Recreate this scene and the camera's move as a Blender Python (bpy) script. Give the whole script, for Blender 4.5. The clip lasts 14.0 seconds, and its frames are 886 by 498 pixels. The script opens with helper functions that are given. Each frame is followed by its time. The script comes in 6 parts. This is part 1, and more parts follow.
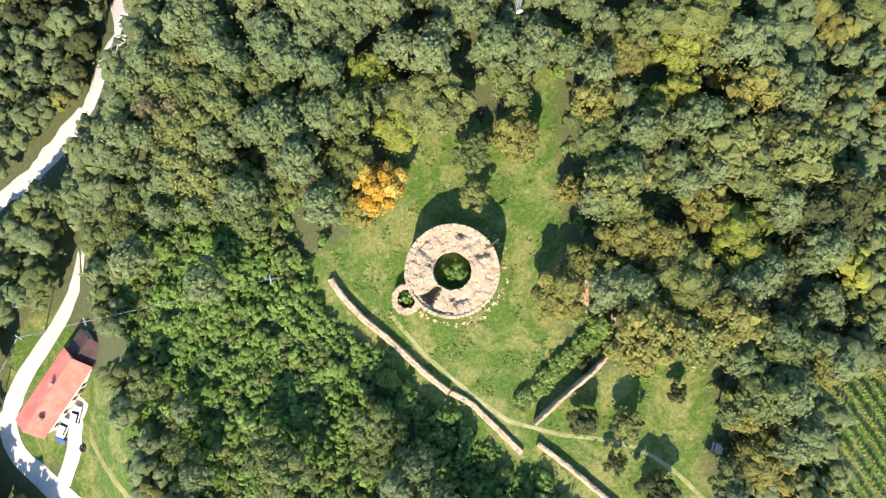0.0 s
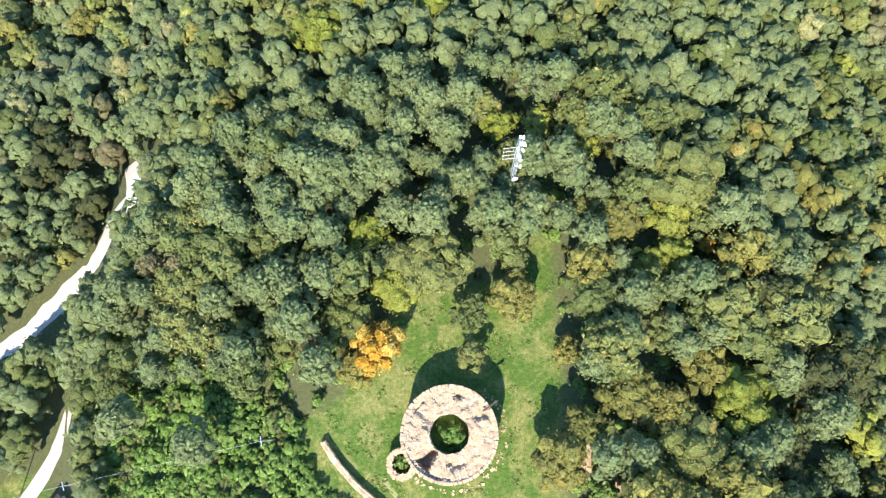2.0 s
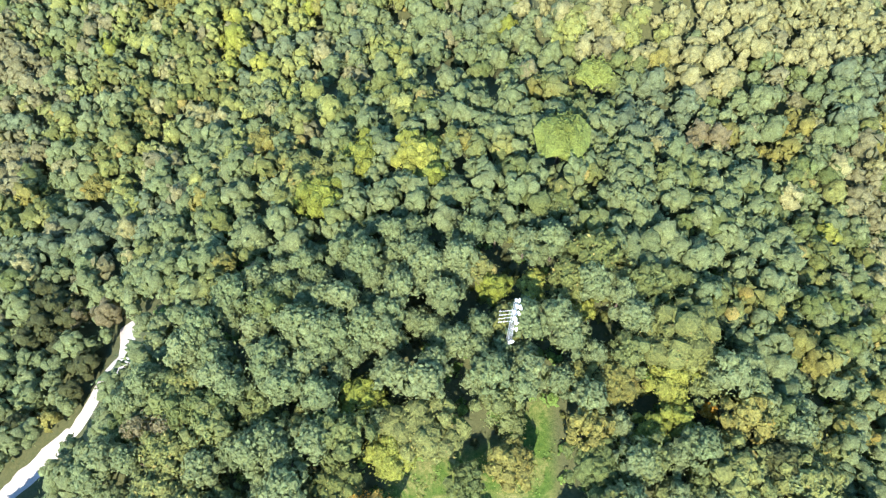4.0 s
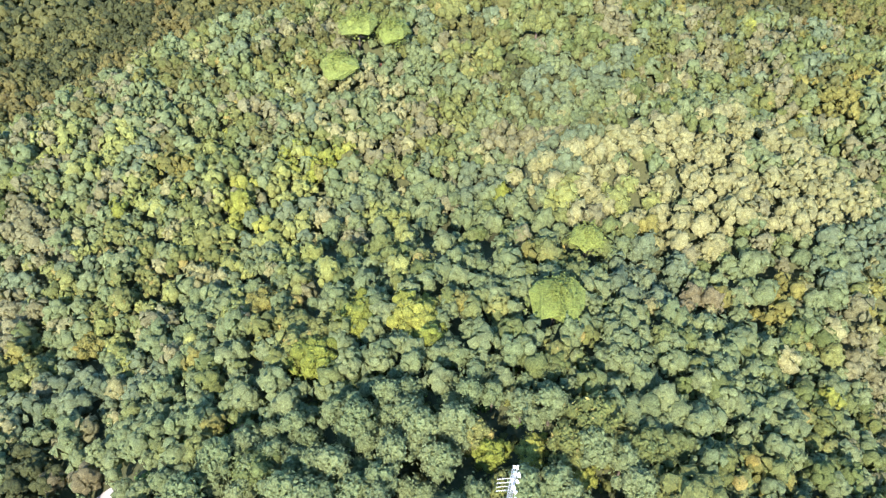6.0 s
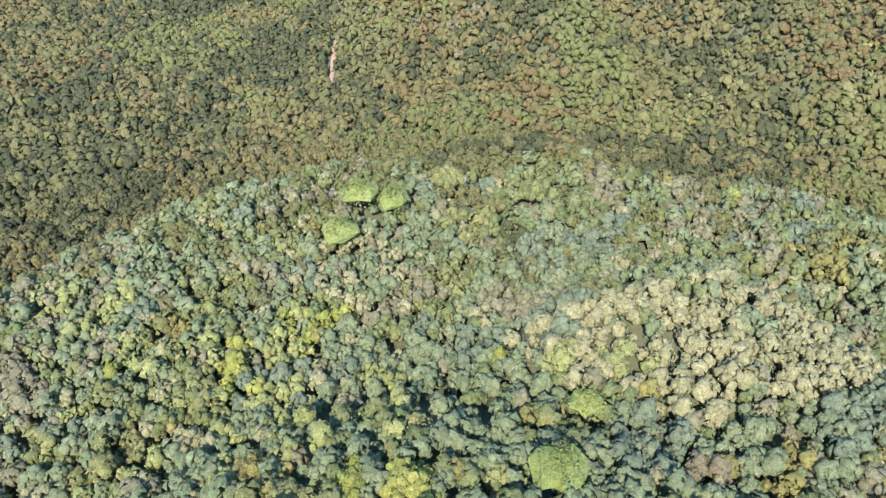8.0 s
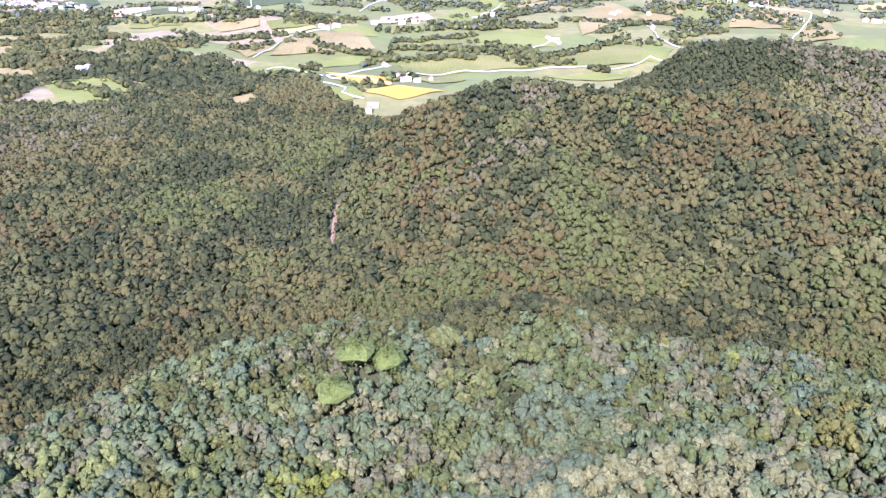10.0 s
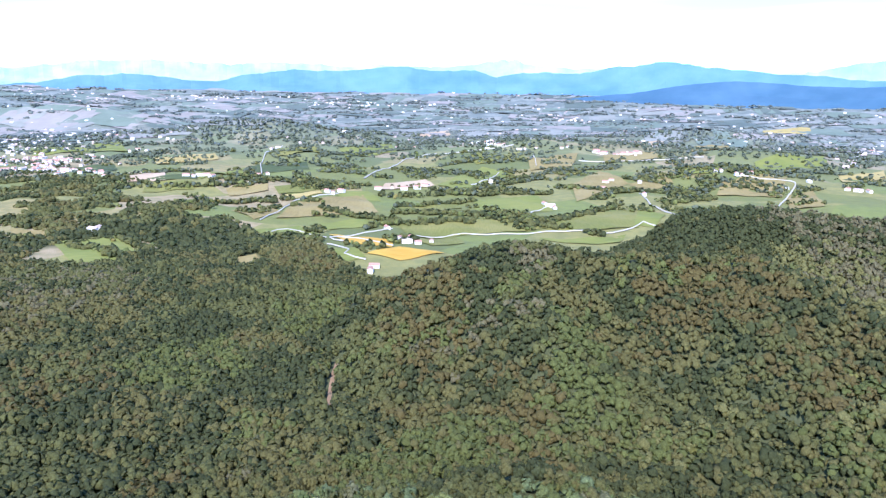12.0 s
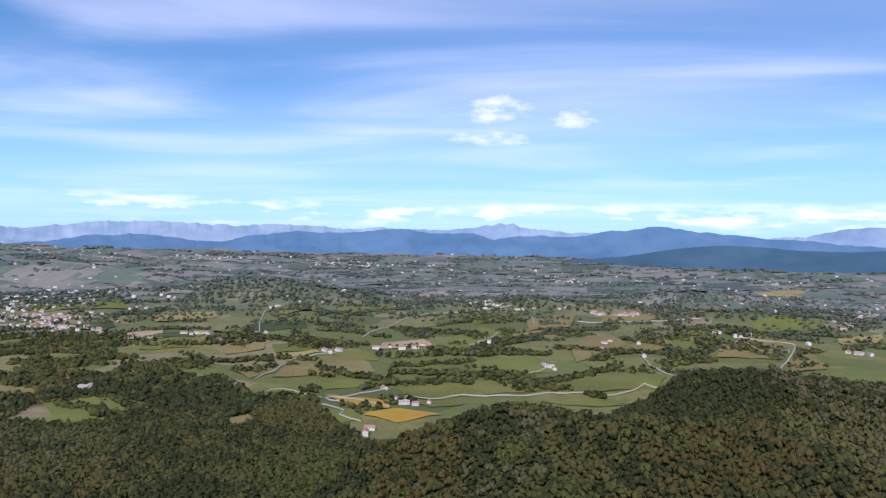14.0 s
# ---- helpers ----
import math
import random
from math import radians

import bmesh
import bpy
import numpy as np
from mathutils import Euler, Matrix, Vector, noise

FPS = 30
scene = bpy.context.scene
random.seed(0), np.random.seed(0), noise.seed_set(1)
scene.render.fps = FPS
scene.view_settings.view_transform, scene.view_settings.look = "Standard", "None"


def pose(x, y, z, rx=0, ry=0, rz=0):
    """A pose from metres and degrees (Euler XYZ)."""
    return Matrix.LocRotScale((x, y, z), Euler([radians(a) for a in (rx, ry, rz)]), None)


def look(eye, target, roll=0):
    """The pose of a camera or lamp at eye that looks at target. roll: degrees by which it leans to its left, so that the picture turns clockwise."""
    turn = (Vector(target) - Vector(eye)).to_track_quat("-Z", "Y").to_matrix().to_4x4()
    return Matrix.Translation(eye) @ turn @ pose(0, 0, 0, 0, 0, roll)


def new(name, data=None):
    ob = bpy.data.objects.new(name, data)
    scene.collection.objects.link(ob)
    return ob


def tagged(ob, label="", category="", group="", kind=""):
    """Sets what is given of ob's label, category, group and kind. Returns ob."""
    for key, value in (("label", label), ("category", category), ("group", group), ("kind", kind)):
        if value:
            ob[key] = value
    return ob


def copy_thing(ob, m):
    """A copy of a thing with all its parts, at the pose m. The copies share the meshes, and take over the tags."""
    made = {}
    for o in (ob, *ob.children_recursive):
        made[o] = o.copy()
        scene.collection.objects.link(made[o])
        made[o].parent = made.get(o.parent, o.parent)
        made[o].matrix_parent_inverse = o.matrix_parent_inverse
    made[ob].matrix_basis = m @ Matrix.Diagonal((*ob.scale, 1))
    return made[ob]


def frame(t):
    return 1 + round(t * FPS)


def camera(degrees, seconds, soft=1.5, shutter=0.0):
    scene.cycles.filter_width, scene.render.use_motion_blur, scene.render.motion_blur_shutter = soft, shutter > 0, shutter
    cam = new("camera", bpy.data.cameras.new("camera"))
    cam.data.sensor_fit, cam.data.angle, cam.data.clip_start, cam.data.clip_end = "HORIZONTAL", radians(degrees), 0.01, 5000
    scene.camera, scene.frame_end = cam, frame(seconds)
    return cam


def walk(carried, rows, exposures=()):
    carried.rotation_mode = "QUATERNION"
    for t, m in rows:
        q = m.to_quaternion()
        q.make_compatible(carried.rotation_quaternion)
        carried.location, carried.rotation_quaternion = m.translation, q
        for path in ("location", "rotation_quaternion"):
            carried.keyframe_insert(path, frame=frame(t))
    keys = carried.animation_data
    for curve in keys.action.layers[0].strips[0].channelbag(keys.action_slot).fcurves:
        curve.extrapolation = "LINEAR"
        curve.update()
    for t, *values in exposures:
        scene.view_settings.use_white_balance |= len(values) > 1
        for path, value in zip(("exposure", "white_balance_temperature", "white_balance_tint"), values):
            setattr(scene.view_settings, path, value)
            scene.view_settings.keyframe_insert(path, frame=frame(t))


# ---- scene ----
# The camera hovers at one spot and tilts from straight down to the horizon.
cam = camera(63.65, 14.0, 1.3)
EYE = 120.0
ROWS = [  # seconds, yaw, pitch, roll in degrees
    (0.0, -0.991, -89.895, 1.662),
    (0.5, -0.893, -86.893, 1.618),
    (1.0, -0.809, -83.644, 1.571),
    (1.5, -0.701, -80.381, 1.494),
    (2.0, -0.583, -77.121, 1.429),
    (2.5, -0.540, -73.859, 1.358),
    (3.0, -0.462, -70.604, 1.258),
    (5.5, -0.138, -54.500, 0.629),
    (6.0, -0.138, -51.276, 0.537),
    (6.5, -0.100, -48.029, 0.420),
    (7.0, -0.056, -44.793, 0.295),
    (7.5, -0.032, -41.522, 0.185),
    (8.0, -0.021, -38.320, 0.090),
    (10.5, 0.011, -22.346, -0.479),
    (11.0, 0.051, -19.153, -0.575),
    (11.5, 0.085, -15.972, -0.719),
    (12.0, 0.085, -12.765, -0.769),
    (12.5, 0.082, -9.588, -0.872),
    (13.0, 0.056, -6.403, -1.004),
    (13.5, 0.027, -3.204, -1.092),
    (14.0, -0.000, -0.000, -1.200),
]
EXPOSURES = [(0.0, 1.58, 7300, 14), (3.0, 1.87, 6500, 11), (5.5, 1.93, 6450, 15), (6.5, 1.88, 6350, 22), (8.2, 1.74, 5780, 33), (10.5, 1.58, 5350, 46), (11.5, 1.38, 5300, 39), (12.5, 0.54, 5280, 13), (13.2, 0.02, 5800, 23), (14.0, -0.43, 6050, 23)]
walk(cam, [(t, pose(0, 0, EYE, 90 + pitch, roll, yaw)) for t, yaw, pitch, roll in ROWS], EXPOSURES)


# ---- sky and sun ----
SUN_AZ, SUN_EL = radians(193), radians(43)      # clockwise from ahead (+y)
sun_from = Vector((math.sin(SUN_AZ) * math.cos(SUN_EL), math.cos(SUN_AZ) * math.cos(SUN_EL), math.sin(SUN_EL)))
sun_data = bpy.data.lights.new("sun", "SUN")
sun_data.energy, sun_data.angle, sun_data.color = 4.0, radians(0.53), (1.0, 0.95, 0.86)
sun = new("sun", sun_data)
sun.matrix_world = look(sun_from * 400, (0, 0, 0))

world = bpy.data.worlds.new("sky")
scene.world = world
world.use_nodes = True
wt = world.node_tree
wt.nodes.clear()


def wnode(kind, **sets):
    n = wt.nodes.new(kind)
    for key, value in sets.items():
        if key in n.inputs:
            n.inputs[key].default_value = value
    return n


def wmath(op, a, b=0.0, c=0.0):
    n = wt.nodes.new("ShaderNodeMath")
    n.operation = op
    for i, v in enumerate((a, b, c)):
        if isinstance(v, (int, float)):
            n.inputs[i].default_value = v
        else:
            wt.links.new(v, n.inputs[i])
    return n.outputs[0]


sky_tex = wt.nodes.new("ShaderNodeTexSky")
sky_tex.sky_type, sky_tex.sun_disc = "NISHITA", False
sky_tex.sun_elevation, sky_tex.sun_rotation = SUN_EL, SUN_AZ
sky_tex.altitude, sky_tex.air_density, sky_tex.dust_density, sky_tex.ozone_density = 200, 1.0, 0.05, 3.0
coords = wt.nodes.new("ShaderNodeTexCoord")
split = wt.nodes.new("ShaderNodeSeparateXYZ")
wt.links.new(coords.outputs["Generated"], split.inputs[0])
up = wmath("MAXIMUM", split.outputs[2], 0.004)
# cirrus: the direction projected on a high flat layer, stretched along x
layer_x = wmath("DIVIDE", split.outputs[0], wmath("ADD", up, 0.05))
layer_y = wmath("DIVIDE", split.outputs[1], wmath("ADD", up, 0.05))
join = wt.nodes.new("ShaderNodeCombineXYZ")
wt.links.new(wmath("MULTIPLY", layer_x, 0.35), join.inputs[0])
wt.links.new(wmath("MULTIPLY", wmath("ADD", layer_y, wmath("MULTIPLY", layer_x, 0.12)), 0.75), join.inputs[1])
cirrus = wnode("ShaderNodeTexNoise", Scale=1.1, Detail=7.0, Roughness=0.46, Distortion=0.6)
wt.links.new(join.outputs[0], cirrus.inputs["Vector"])
veil = wt.nodes.new("ShaderNodeMapRange")
veil.inputs["From Min"].default_value, veil.inputs["From Max"].default_value = 0.41, 0.76
veil.interpolation_type = "SMOOTHSTEP"
wt.links.new(cirrus.outputs[0], veil.inputs[0])
# the veil thins out towards the zenith
thin = wt.nodes.new("ShaderNodeMapRange")
for key, value in (("From Min", 0.38), ("From Max", 0.75), ("To Min", 1.0), ("To Max", 0.1)):
    thin.inputs[key].default_value = value
wt.links.new(split.outputs[2], thin.inputs[0])
# and low over the horizon
low = wt.nodes.new("ShaderNodeMapRange")
for key, value in (("From Min", 0.02), ("From Max", 0.2), ("To Min", 0.22), ("To Max", 0.9)):
    low.inputs[key].default_value = value
wt.links.new(split.outputs[2], low.inputs[0])
# a low bank of small cumulus over the mountains
flat = wt.nodes.new("ShaderNodeCombineXYZ")
wt.links.new(wmath("MULTIPLY", split.outputs[0], 9.0), flat.inputs[0])
wt.links.new(wmath("MULTIPLY", split.outputs[2], 42.0), flat.inputs[2])
puffs = wnode("ShaderNodeTexNoise", Scale=1.0, Detail=6.0, Roughness=0.55)
wt.links.new(flat.outputs[0], puffs.inputs["Vector"])
band = wmath("MULTIPLY", wmath("SMOOTH_MAX", wmath("SUBTRACT", 1.0, wmath("ABSOLUTE", wmath("MULTIPLY", wmath("SUBTRACT", split.outputs[2], 0.047), 45.0))), 0.0, 0.1), 1.0)
bank = wmath("MULTIPLY", band, wmath("MULTIPLY", wmath("MAXIMUM", wmath("SUBTRACT", puffs.outputs[0], 0.5), 0.0), 9.0))
# single small clouds: bearing, height over the horizon, half-widths in degrees
lumps = wnode("ShaderNodeTexNoise", Scale=1.0, Detail=7.0, Roughness=0.6)
close = wt.nodes.new("ShaderNodeCombineXYZ")
wt.links.new(wmath("MULTIPLY", split.outputs[0], 26.0), close.inputs[0])
wt.links.new(wmath("MULTIPLY", split.outputs[2], 70.0), close.inputs[2])
wt.links.new(close.outputs[0], lumps.inputs["Vector"])
single = 0.0
for bearing, above, wide, tall in ((3.9, 11.2, 4.2, 1.3), (9.8, 10.2, 2.6, 1.0), (3.4, 8.8, 4.4, 0.7), (17.2, 3.0, 1.3, 0.8), (21.2, 2.8, 3.4, 0.9), (26.3, 2.9, 4.2, 1.0)):
    across = wmath("MULTIPLY", wmath("SUBTRACT", split.outputs[0], math.sin(radians(bearing))), 1 / math.sin(radians(wide)))
    over = wmath("MULTIPLY", wmath("SUBTRACT", split.outputs[2], math.sin(radians(above))), 1 / math.sin(radians(tall)))
    shape = wmath("SUBTRACT", 1.0, wmath("ADD", wmath("MULTIPLY", across, across), wmath("MULTIPLY", over, over)))
    body = wmath("ADD", wmath("MULTIPLY", wmath("MAXIMUM", shape, 0.0), 0.42), wmath("MULTIPLY", wmath("SUBTRACT", lumps.outputs[0], 0.62), 1.5))
    body = wmath("MULTIPLY", wmath("MAXIMUM", body, 0.0), wmath("MULTIPLY", wmath("GREATER_THAN", shape, 0.0), wmath("GREATER_THAN", split.outputs[1], 0.0)))
    single = wmath("ADD", single, wmath("MULTIPLY", body, 1.25))
# a wide soft sheet of high cloud behind the streaks
sheet_noise = wnode("ShaderNodeTexNoise", Scale=0.42, Detail=3.0, Roughness=0.45, Distortion=0.3)
wt.links.new(join.outputs[0], sheet_noise.inputs["Vector"])
sheet = wt.nodes.new("ShaderNodeMapRange")
sheet.inputs["From Min"].default_value, sheet.inputs["From Max"].default_value = 0.4, 0.66
sheet.interpolation_type = "SMOOTHSTEP"
wt.links.new(sheet_noise.outputs[0], sheet.inputs[0])
clouds = wmath("ADD", wmath("MULTIPLY", veil.outputs[0], 0.48), wmath("MULTIPLY", sheet.outputs[0], 0.27))
cover = wmath("MINIMUM", wmath("ADD", wmath("MULTIPLY", clouds, wmath("MULTIPLY", thin.outputs[0], low.outputs[0])), wmath("ADD", bank, single)), 0.95)
tint = wt.nodes.new("ShaderNodeMix")
tint.data_type = "RGBA"
wt.links.new(cover, tint.inputs[0])
richer = wnode("ShaderNodeHueSaturation", Saturation=1.28, Value=1.13)
wt.links.new(sky_tex.outputs[0], richer.inputs["Color"])
# pale blue haze low over the horizon
haze = wt.nodes.new("ShaderNodeMix")
haze.data_type = "RGBA"
rim = wt.nodes.new("ShaderNodeMapRange")
for key, value in (("From Min", 0.0), ("From Max", 0.2), ("To Min", 0.85), ("To Max", 0.0)):
    rim.inputs[key].default_value = value
wt.links.new(split.outputs[2], rim.inputs[0])
wt.links.new(rim.outputs[0], haze.inputs[0])
wt.links.new(richer.outputs[0], haze.inputs[6])
haze.inputs[7].default_value = (2.9, 6.7, 9.4, 1)
wt.links.new(haze.outputs[2], tint.inputs[6])
tint.inputs[7].default_value = (10.8, 11.2, 13.0, 1)
back = wnode("ShaderNodeBackground", Strength=0.15)
wt.links.new(tint.outputs[2], back.inputs[0])
world_out = wt.nodes.new("ShaderNodeOutputWorld")
wt.links.new(back.outputs[0], world_out.inputs[0])


# ---- materials ----
def material(name, rough=0.9, metal=0.0):
    m = bpy.data.materials.new(name)
    m.use_nodes = True
    nt = m.node_tree
    bsdf = nt.nodes["Principled BSDF"]
    bsdf.inputs["Roughness"].default_value, bsdf.inputs["Metallic"].default_value = rough, metal
    bsdf.inputs["Specular IOR Level"].default_value = 0.25
    return m, nt, bsdf


def mix_colour(nt, fac, a, b, blend="MIX"):
    n = nt.nodes.new("ShaderNodeMix")
    n.data_type, n.blend_type = "RGBA", blend
    for socket, v in ((n.inputs[0], fac), (n.inputs[6], a), (n.inputs[7], b)):
        if isinstance(v, bpy.types.NodeSocket):
            nt.links.new(v, socket)
        elif isinstance(v, (int, float)):
            socket.default_value = v
        else:
            socket.default_value = (*v, 1)
    return n.outputs[2]


def noise_of(nt, scale, detail=4.0, rough=0.55, lo=0.35, hi=0.65, stretch=None, distort=0.0):
    tc = nt.nodes.new("ShaderNodeTexCoord")
    n = nt.nodes.new("ShaderNodeTexNoise")
    n.inputs["Scale"].default_value, n.inputs["Detail"].default_value = scale, detail
    n.inputs["Roughness"].default_value, n.inputs["Distortion"].default_value = rough, distort
    src = tc.outputs["Object"]
    if stretch:
        mp = nt.nodes.new("ShaderNodeMapping")
        mp.inputs["Scale"].default_value, mp.inputs["Rotation"].default_value = stretch[:3], (0, 0, stretch[3] if len(stretch) > 3 else 0)
        nt.links.new(src, mp.inputs[0])
        src = mp.outputs[0]
    nt.links.new(src, n.inputs["Vector"])
    r = nt.nodes.new("ShaderNodeMapRange")
    r.inputs["From Min"].default_value, r.inputs["From Max"].default_value = lo, hi
    nt.links.new(n.outputs[0], r.inputs[0])
    return r.outputs[0]


def bump_of(nt, bsdf, height, strength=0.5, distance=0.1):
    b = nt.nodes.new("ShaderNodeBump")
    b.inputs["Strength"].default_value, b.inputs["Distance"].default_value = strength, distance
    nt.links.new(height, b.inputs["Height"])
    nt.links.new(b.outputs[0], bsdf.inputs["Normal"])


def surface(name, c1, c2, c3, scale, big, rough=0.9, bump=0.4, dist=0.1, metal=0.0, stretch=None):
    """Two-scale colour variation with fine relief."""
    m, nt, bsdf = material(name, rough, metal)
    fine = noise_of(nt, scale, 6, 0.6, stretch=stretch)
    wide = noise_of(nt, big, 3, 0.5, 0.4, 0.62)
    col = mix_colour(nt, wide, mix_colour(nt, fine, c1, c2), mix_colour(nt, fine, c2, c3))
    nt.links.new(col, bsdf.inputs["Base Color"])
    if bump:
        bump_of(nt, bsdf, fine, bump, dist)
    return m


def leaf_material(name, dark, light, odd=None, odd_share=0.0, vary=0.2, glow=0.16):
    """Foliage: every leaf spray varies a little, every tree a little more."""
    m, nt, bsdf = material(name, 0.75)
    geo = nt.nodes.new("ShaderNodeNewGeometry")
    info = nt.nodes.new("ShaderNodeObjectInfo")
    att = nt.nodes.new("ShaderNodeAttribute")
    att.attribute_name = "tree_rand"
    tree = nt.nodes.new("ShaderNodeMath")
    tree.operation = "ADD"
    nt.links.new(att.outputs["Fac"], tree.inputs[0])
    nt.links.new(info.outputs["Random"], tree.inputs[1])
    fr = nt.nodes.new("ShaderNodeMath")
    fr.operation = "FRACT"
    nt.links.new(tree.outputs[0], fr.inputs[0])
    col = mix_colour(nt, fr.outputs[0], dark, light)
    jitter = nt.nodes.new("ShaderNodeMapRange")
    jitter.inputs["To Min"].default_value, jitter.inputs["To Max"].default_value = 1 - vary, 1 + vary
    nt.links.new(geo.outputs["Random Per Island"], jitter.inputs[0])
    hsv = nt.nodes.new("ShaderNodeHueSaturation")
    nt.links.new(col, hsv.inputs["Color"])
    nt.links.new(jitter.outputs[0], hsv.inputs["Value"])
    col = hsv.outputs[0]
    if odd:
        pick = nt.nodes.new("ShaderNodeMath")
        pick.operation = "LESS_THAN"
        nt.links.new(geo.outputs["Random Per Island"], pick.inputs[0])
        pick.inputs[1].default_value = odd_share
        col = mix_colour(nt, pick.outputs[0], col, odd)
    clump = noise_of(nt, 1.1, 2, 0.5, 0.3, 0.7)
    sprays = noise_of(nt, 3.4, 4, 0.7, 0.32, 0.68)
    for height, lo, hi in ((clump, 0.78, 1.2), (sprays, 0.56, 1.4)):
        shade = nt.nodes.new("ShaderNodeMapRange")
        shade.inputs["To Min"].default_value, shade.inputs["To Max"].default_value = lo, hi
        nt.links.new(height, shade.inputs[0])
        mottle = nt.nodes.new("ShaderNodeHueSaturation")
        nt.links.new(col, mottle.inputs["Color"])
        nt.links.new(shade.outputs[0], mottle.inputs["Value"])
        col = mottle.outputs[0]
    bump_of(nt, bsdf, sprays, 0.75, 0.35)
    nt.links.new(col, bsdf.inputs["Base Color"])
    trans = nt.nodes.new("ShaderNodeBsdfTranslucent")
    nt.links.new(col, trans.inputs["Color"])
    mixer = nt.nodes.new("ShaderNodeMixShader")
    mixer.inputs[0].default_value = glow
    nt.links.new(bsdf.outputs[0], mixer.inputs[1])
    nt.links.new(trans.outputs[0], mixer.inputs[2])
    nt.links.new(mixer.outputs[0], nt.nodes["Material Output"].inputs[0])
    return m


LEAVES = {
    "locust": leaf_material("locust_leaves", (0.173, 0.220, 0.085), (0.220, 0.260, 0.102), vary=0.12, glow=0.36),
    "moss": leaf_material("mossy_green_leaves", (0.164, 0.183, 0.049), (0.198, 0.214, 0.058), vary=0.08, glow=0.44),
    "blue": leaf_material("blue_green_leaves", (0.149, 0.192, 0.090), (0.198, 0.242, 0.112), vary=0.12, glow=0.36),
    "tan": leaf_material("fading_tan_leaves", (0.206, 0.199, 0.085), (0.258, 0.249, 0.112), vary=0.12, glow=0.36),
    "ash": leaf_material("ash_leaves", (0.134, 0.172, 0.048), (0.203, 0.230, 0.072), vary=0.15, glow=0.36),
    "oak": leaf_material("oak_leaves", (0.117, 0.137, 0.033), (0.193, 0.203, 0.056), (0.264, 0.224, 0.061), 0.06),
    "olive": leaf_material("turning_oak_leaves", (0.165, 0.165, 0.038), (0.235, 0.215, 0.050), (0.26, 0.21, 0.045), 0.05, glow=0.24),
    "lime": leaf_material("lime_green_leaves", (0.174, 0.201, 0.028), (0.257, 0.265, 0.046)),
    "gold": leaf_material("golden_autumn_leaves", (0.42, 0.215, 0.018), (0.46, 0.25, 0.028), (0.54, 0.36, 0.07), 0.3),
    "lime_dull": leaf_material("yellow_green_leaves", (0.195, 0.218, 0.053), (0.248, 0.266, 0.071)),
    "rust": leaf_material("rusty_leaves", (0.182, 0.148, 0.046), (0.210, 0.166, 0.053), vary=0.06, glow=0.44),
    "dark": leaf_material("dark_green_leaves", (0.086, 0.098, 0.034), (0.114, 0.126, 0.042), vary=0.08, glow=0.44),
    "far_oak": leaf_material("valley_oak_leaves", (0.162, 0.164, 0.050), (0.192, 0.190, 0.058), vary=0.08, glow=0.44),
    "grey": leaf_material("bare_grey_twigs", (0.218, 0.192, 0.088), (0.254, 0.222, 0.104), vary=0.08, glow=0.44),
    "sallow": leaf_material("sallow_leaves", (0.285, 0.280, 0.108), (0.345, 0.332, 0.136), vary=0.12, glow=0.36),
    "olive_dull": leaf_material("dull_olive_leaves", (0.188, 0.172, 0.053), (0.218, 0.196, 0.061), vary=0.08, glow=0.44),
    "straw": leaf_material("straw_green_leaves", (0.232, 0.222, 0.070), (0.276, 0.258, 0.084), vary=0.08, glow=0.44),
    "pine": leaf_material("stone_pine_needles", (0.142, 0.178, 0.034), (0.182, 0.216, 0.045)),
    # greyed, paler leaf copies that paint the haze onto far trees
    "hazy": leaf_material("far_haze_leaves", (0.150, 0.172, 0.140), (0.188, 0.208, 0.168), vary=0.1),
    "misty": leaf_material("distant_haze_leaves", (0.106, 0.122, 0.072), (0.140, 0.156, 0.090), vary=0.1),
    "bramble": leaf_material("bramble_leaves", (0.128, 0.220, 0.040), (0.205, 0.305, 0.068), vary=0.25, glow=0.25),
}
M_BARK = surface("bark", (0.09, 0.07, 0.05), (0.14, 0.11, 0.08), (0.18, 0.15, 0.12), 6, 0.6, 0.95, 0.6, 0.04)
M_STONE = surface("rubble_stone", (0.25, 0.18, 0.11), (0.40, 0.31, 0.21), (0.48, 0.39, 0.28), 3.0, 0.5, 0.95, 0.8, 0.12)
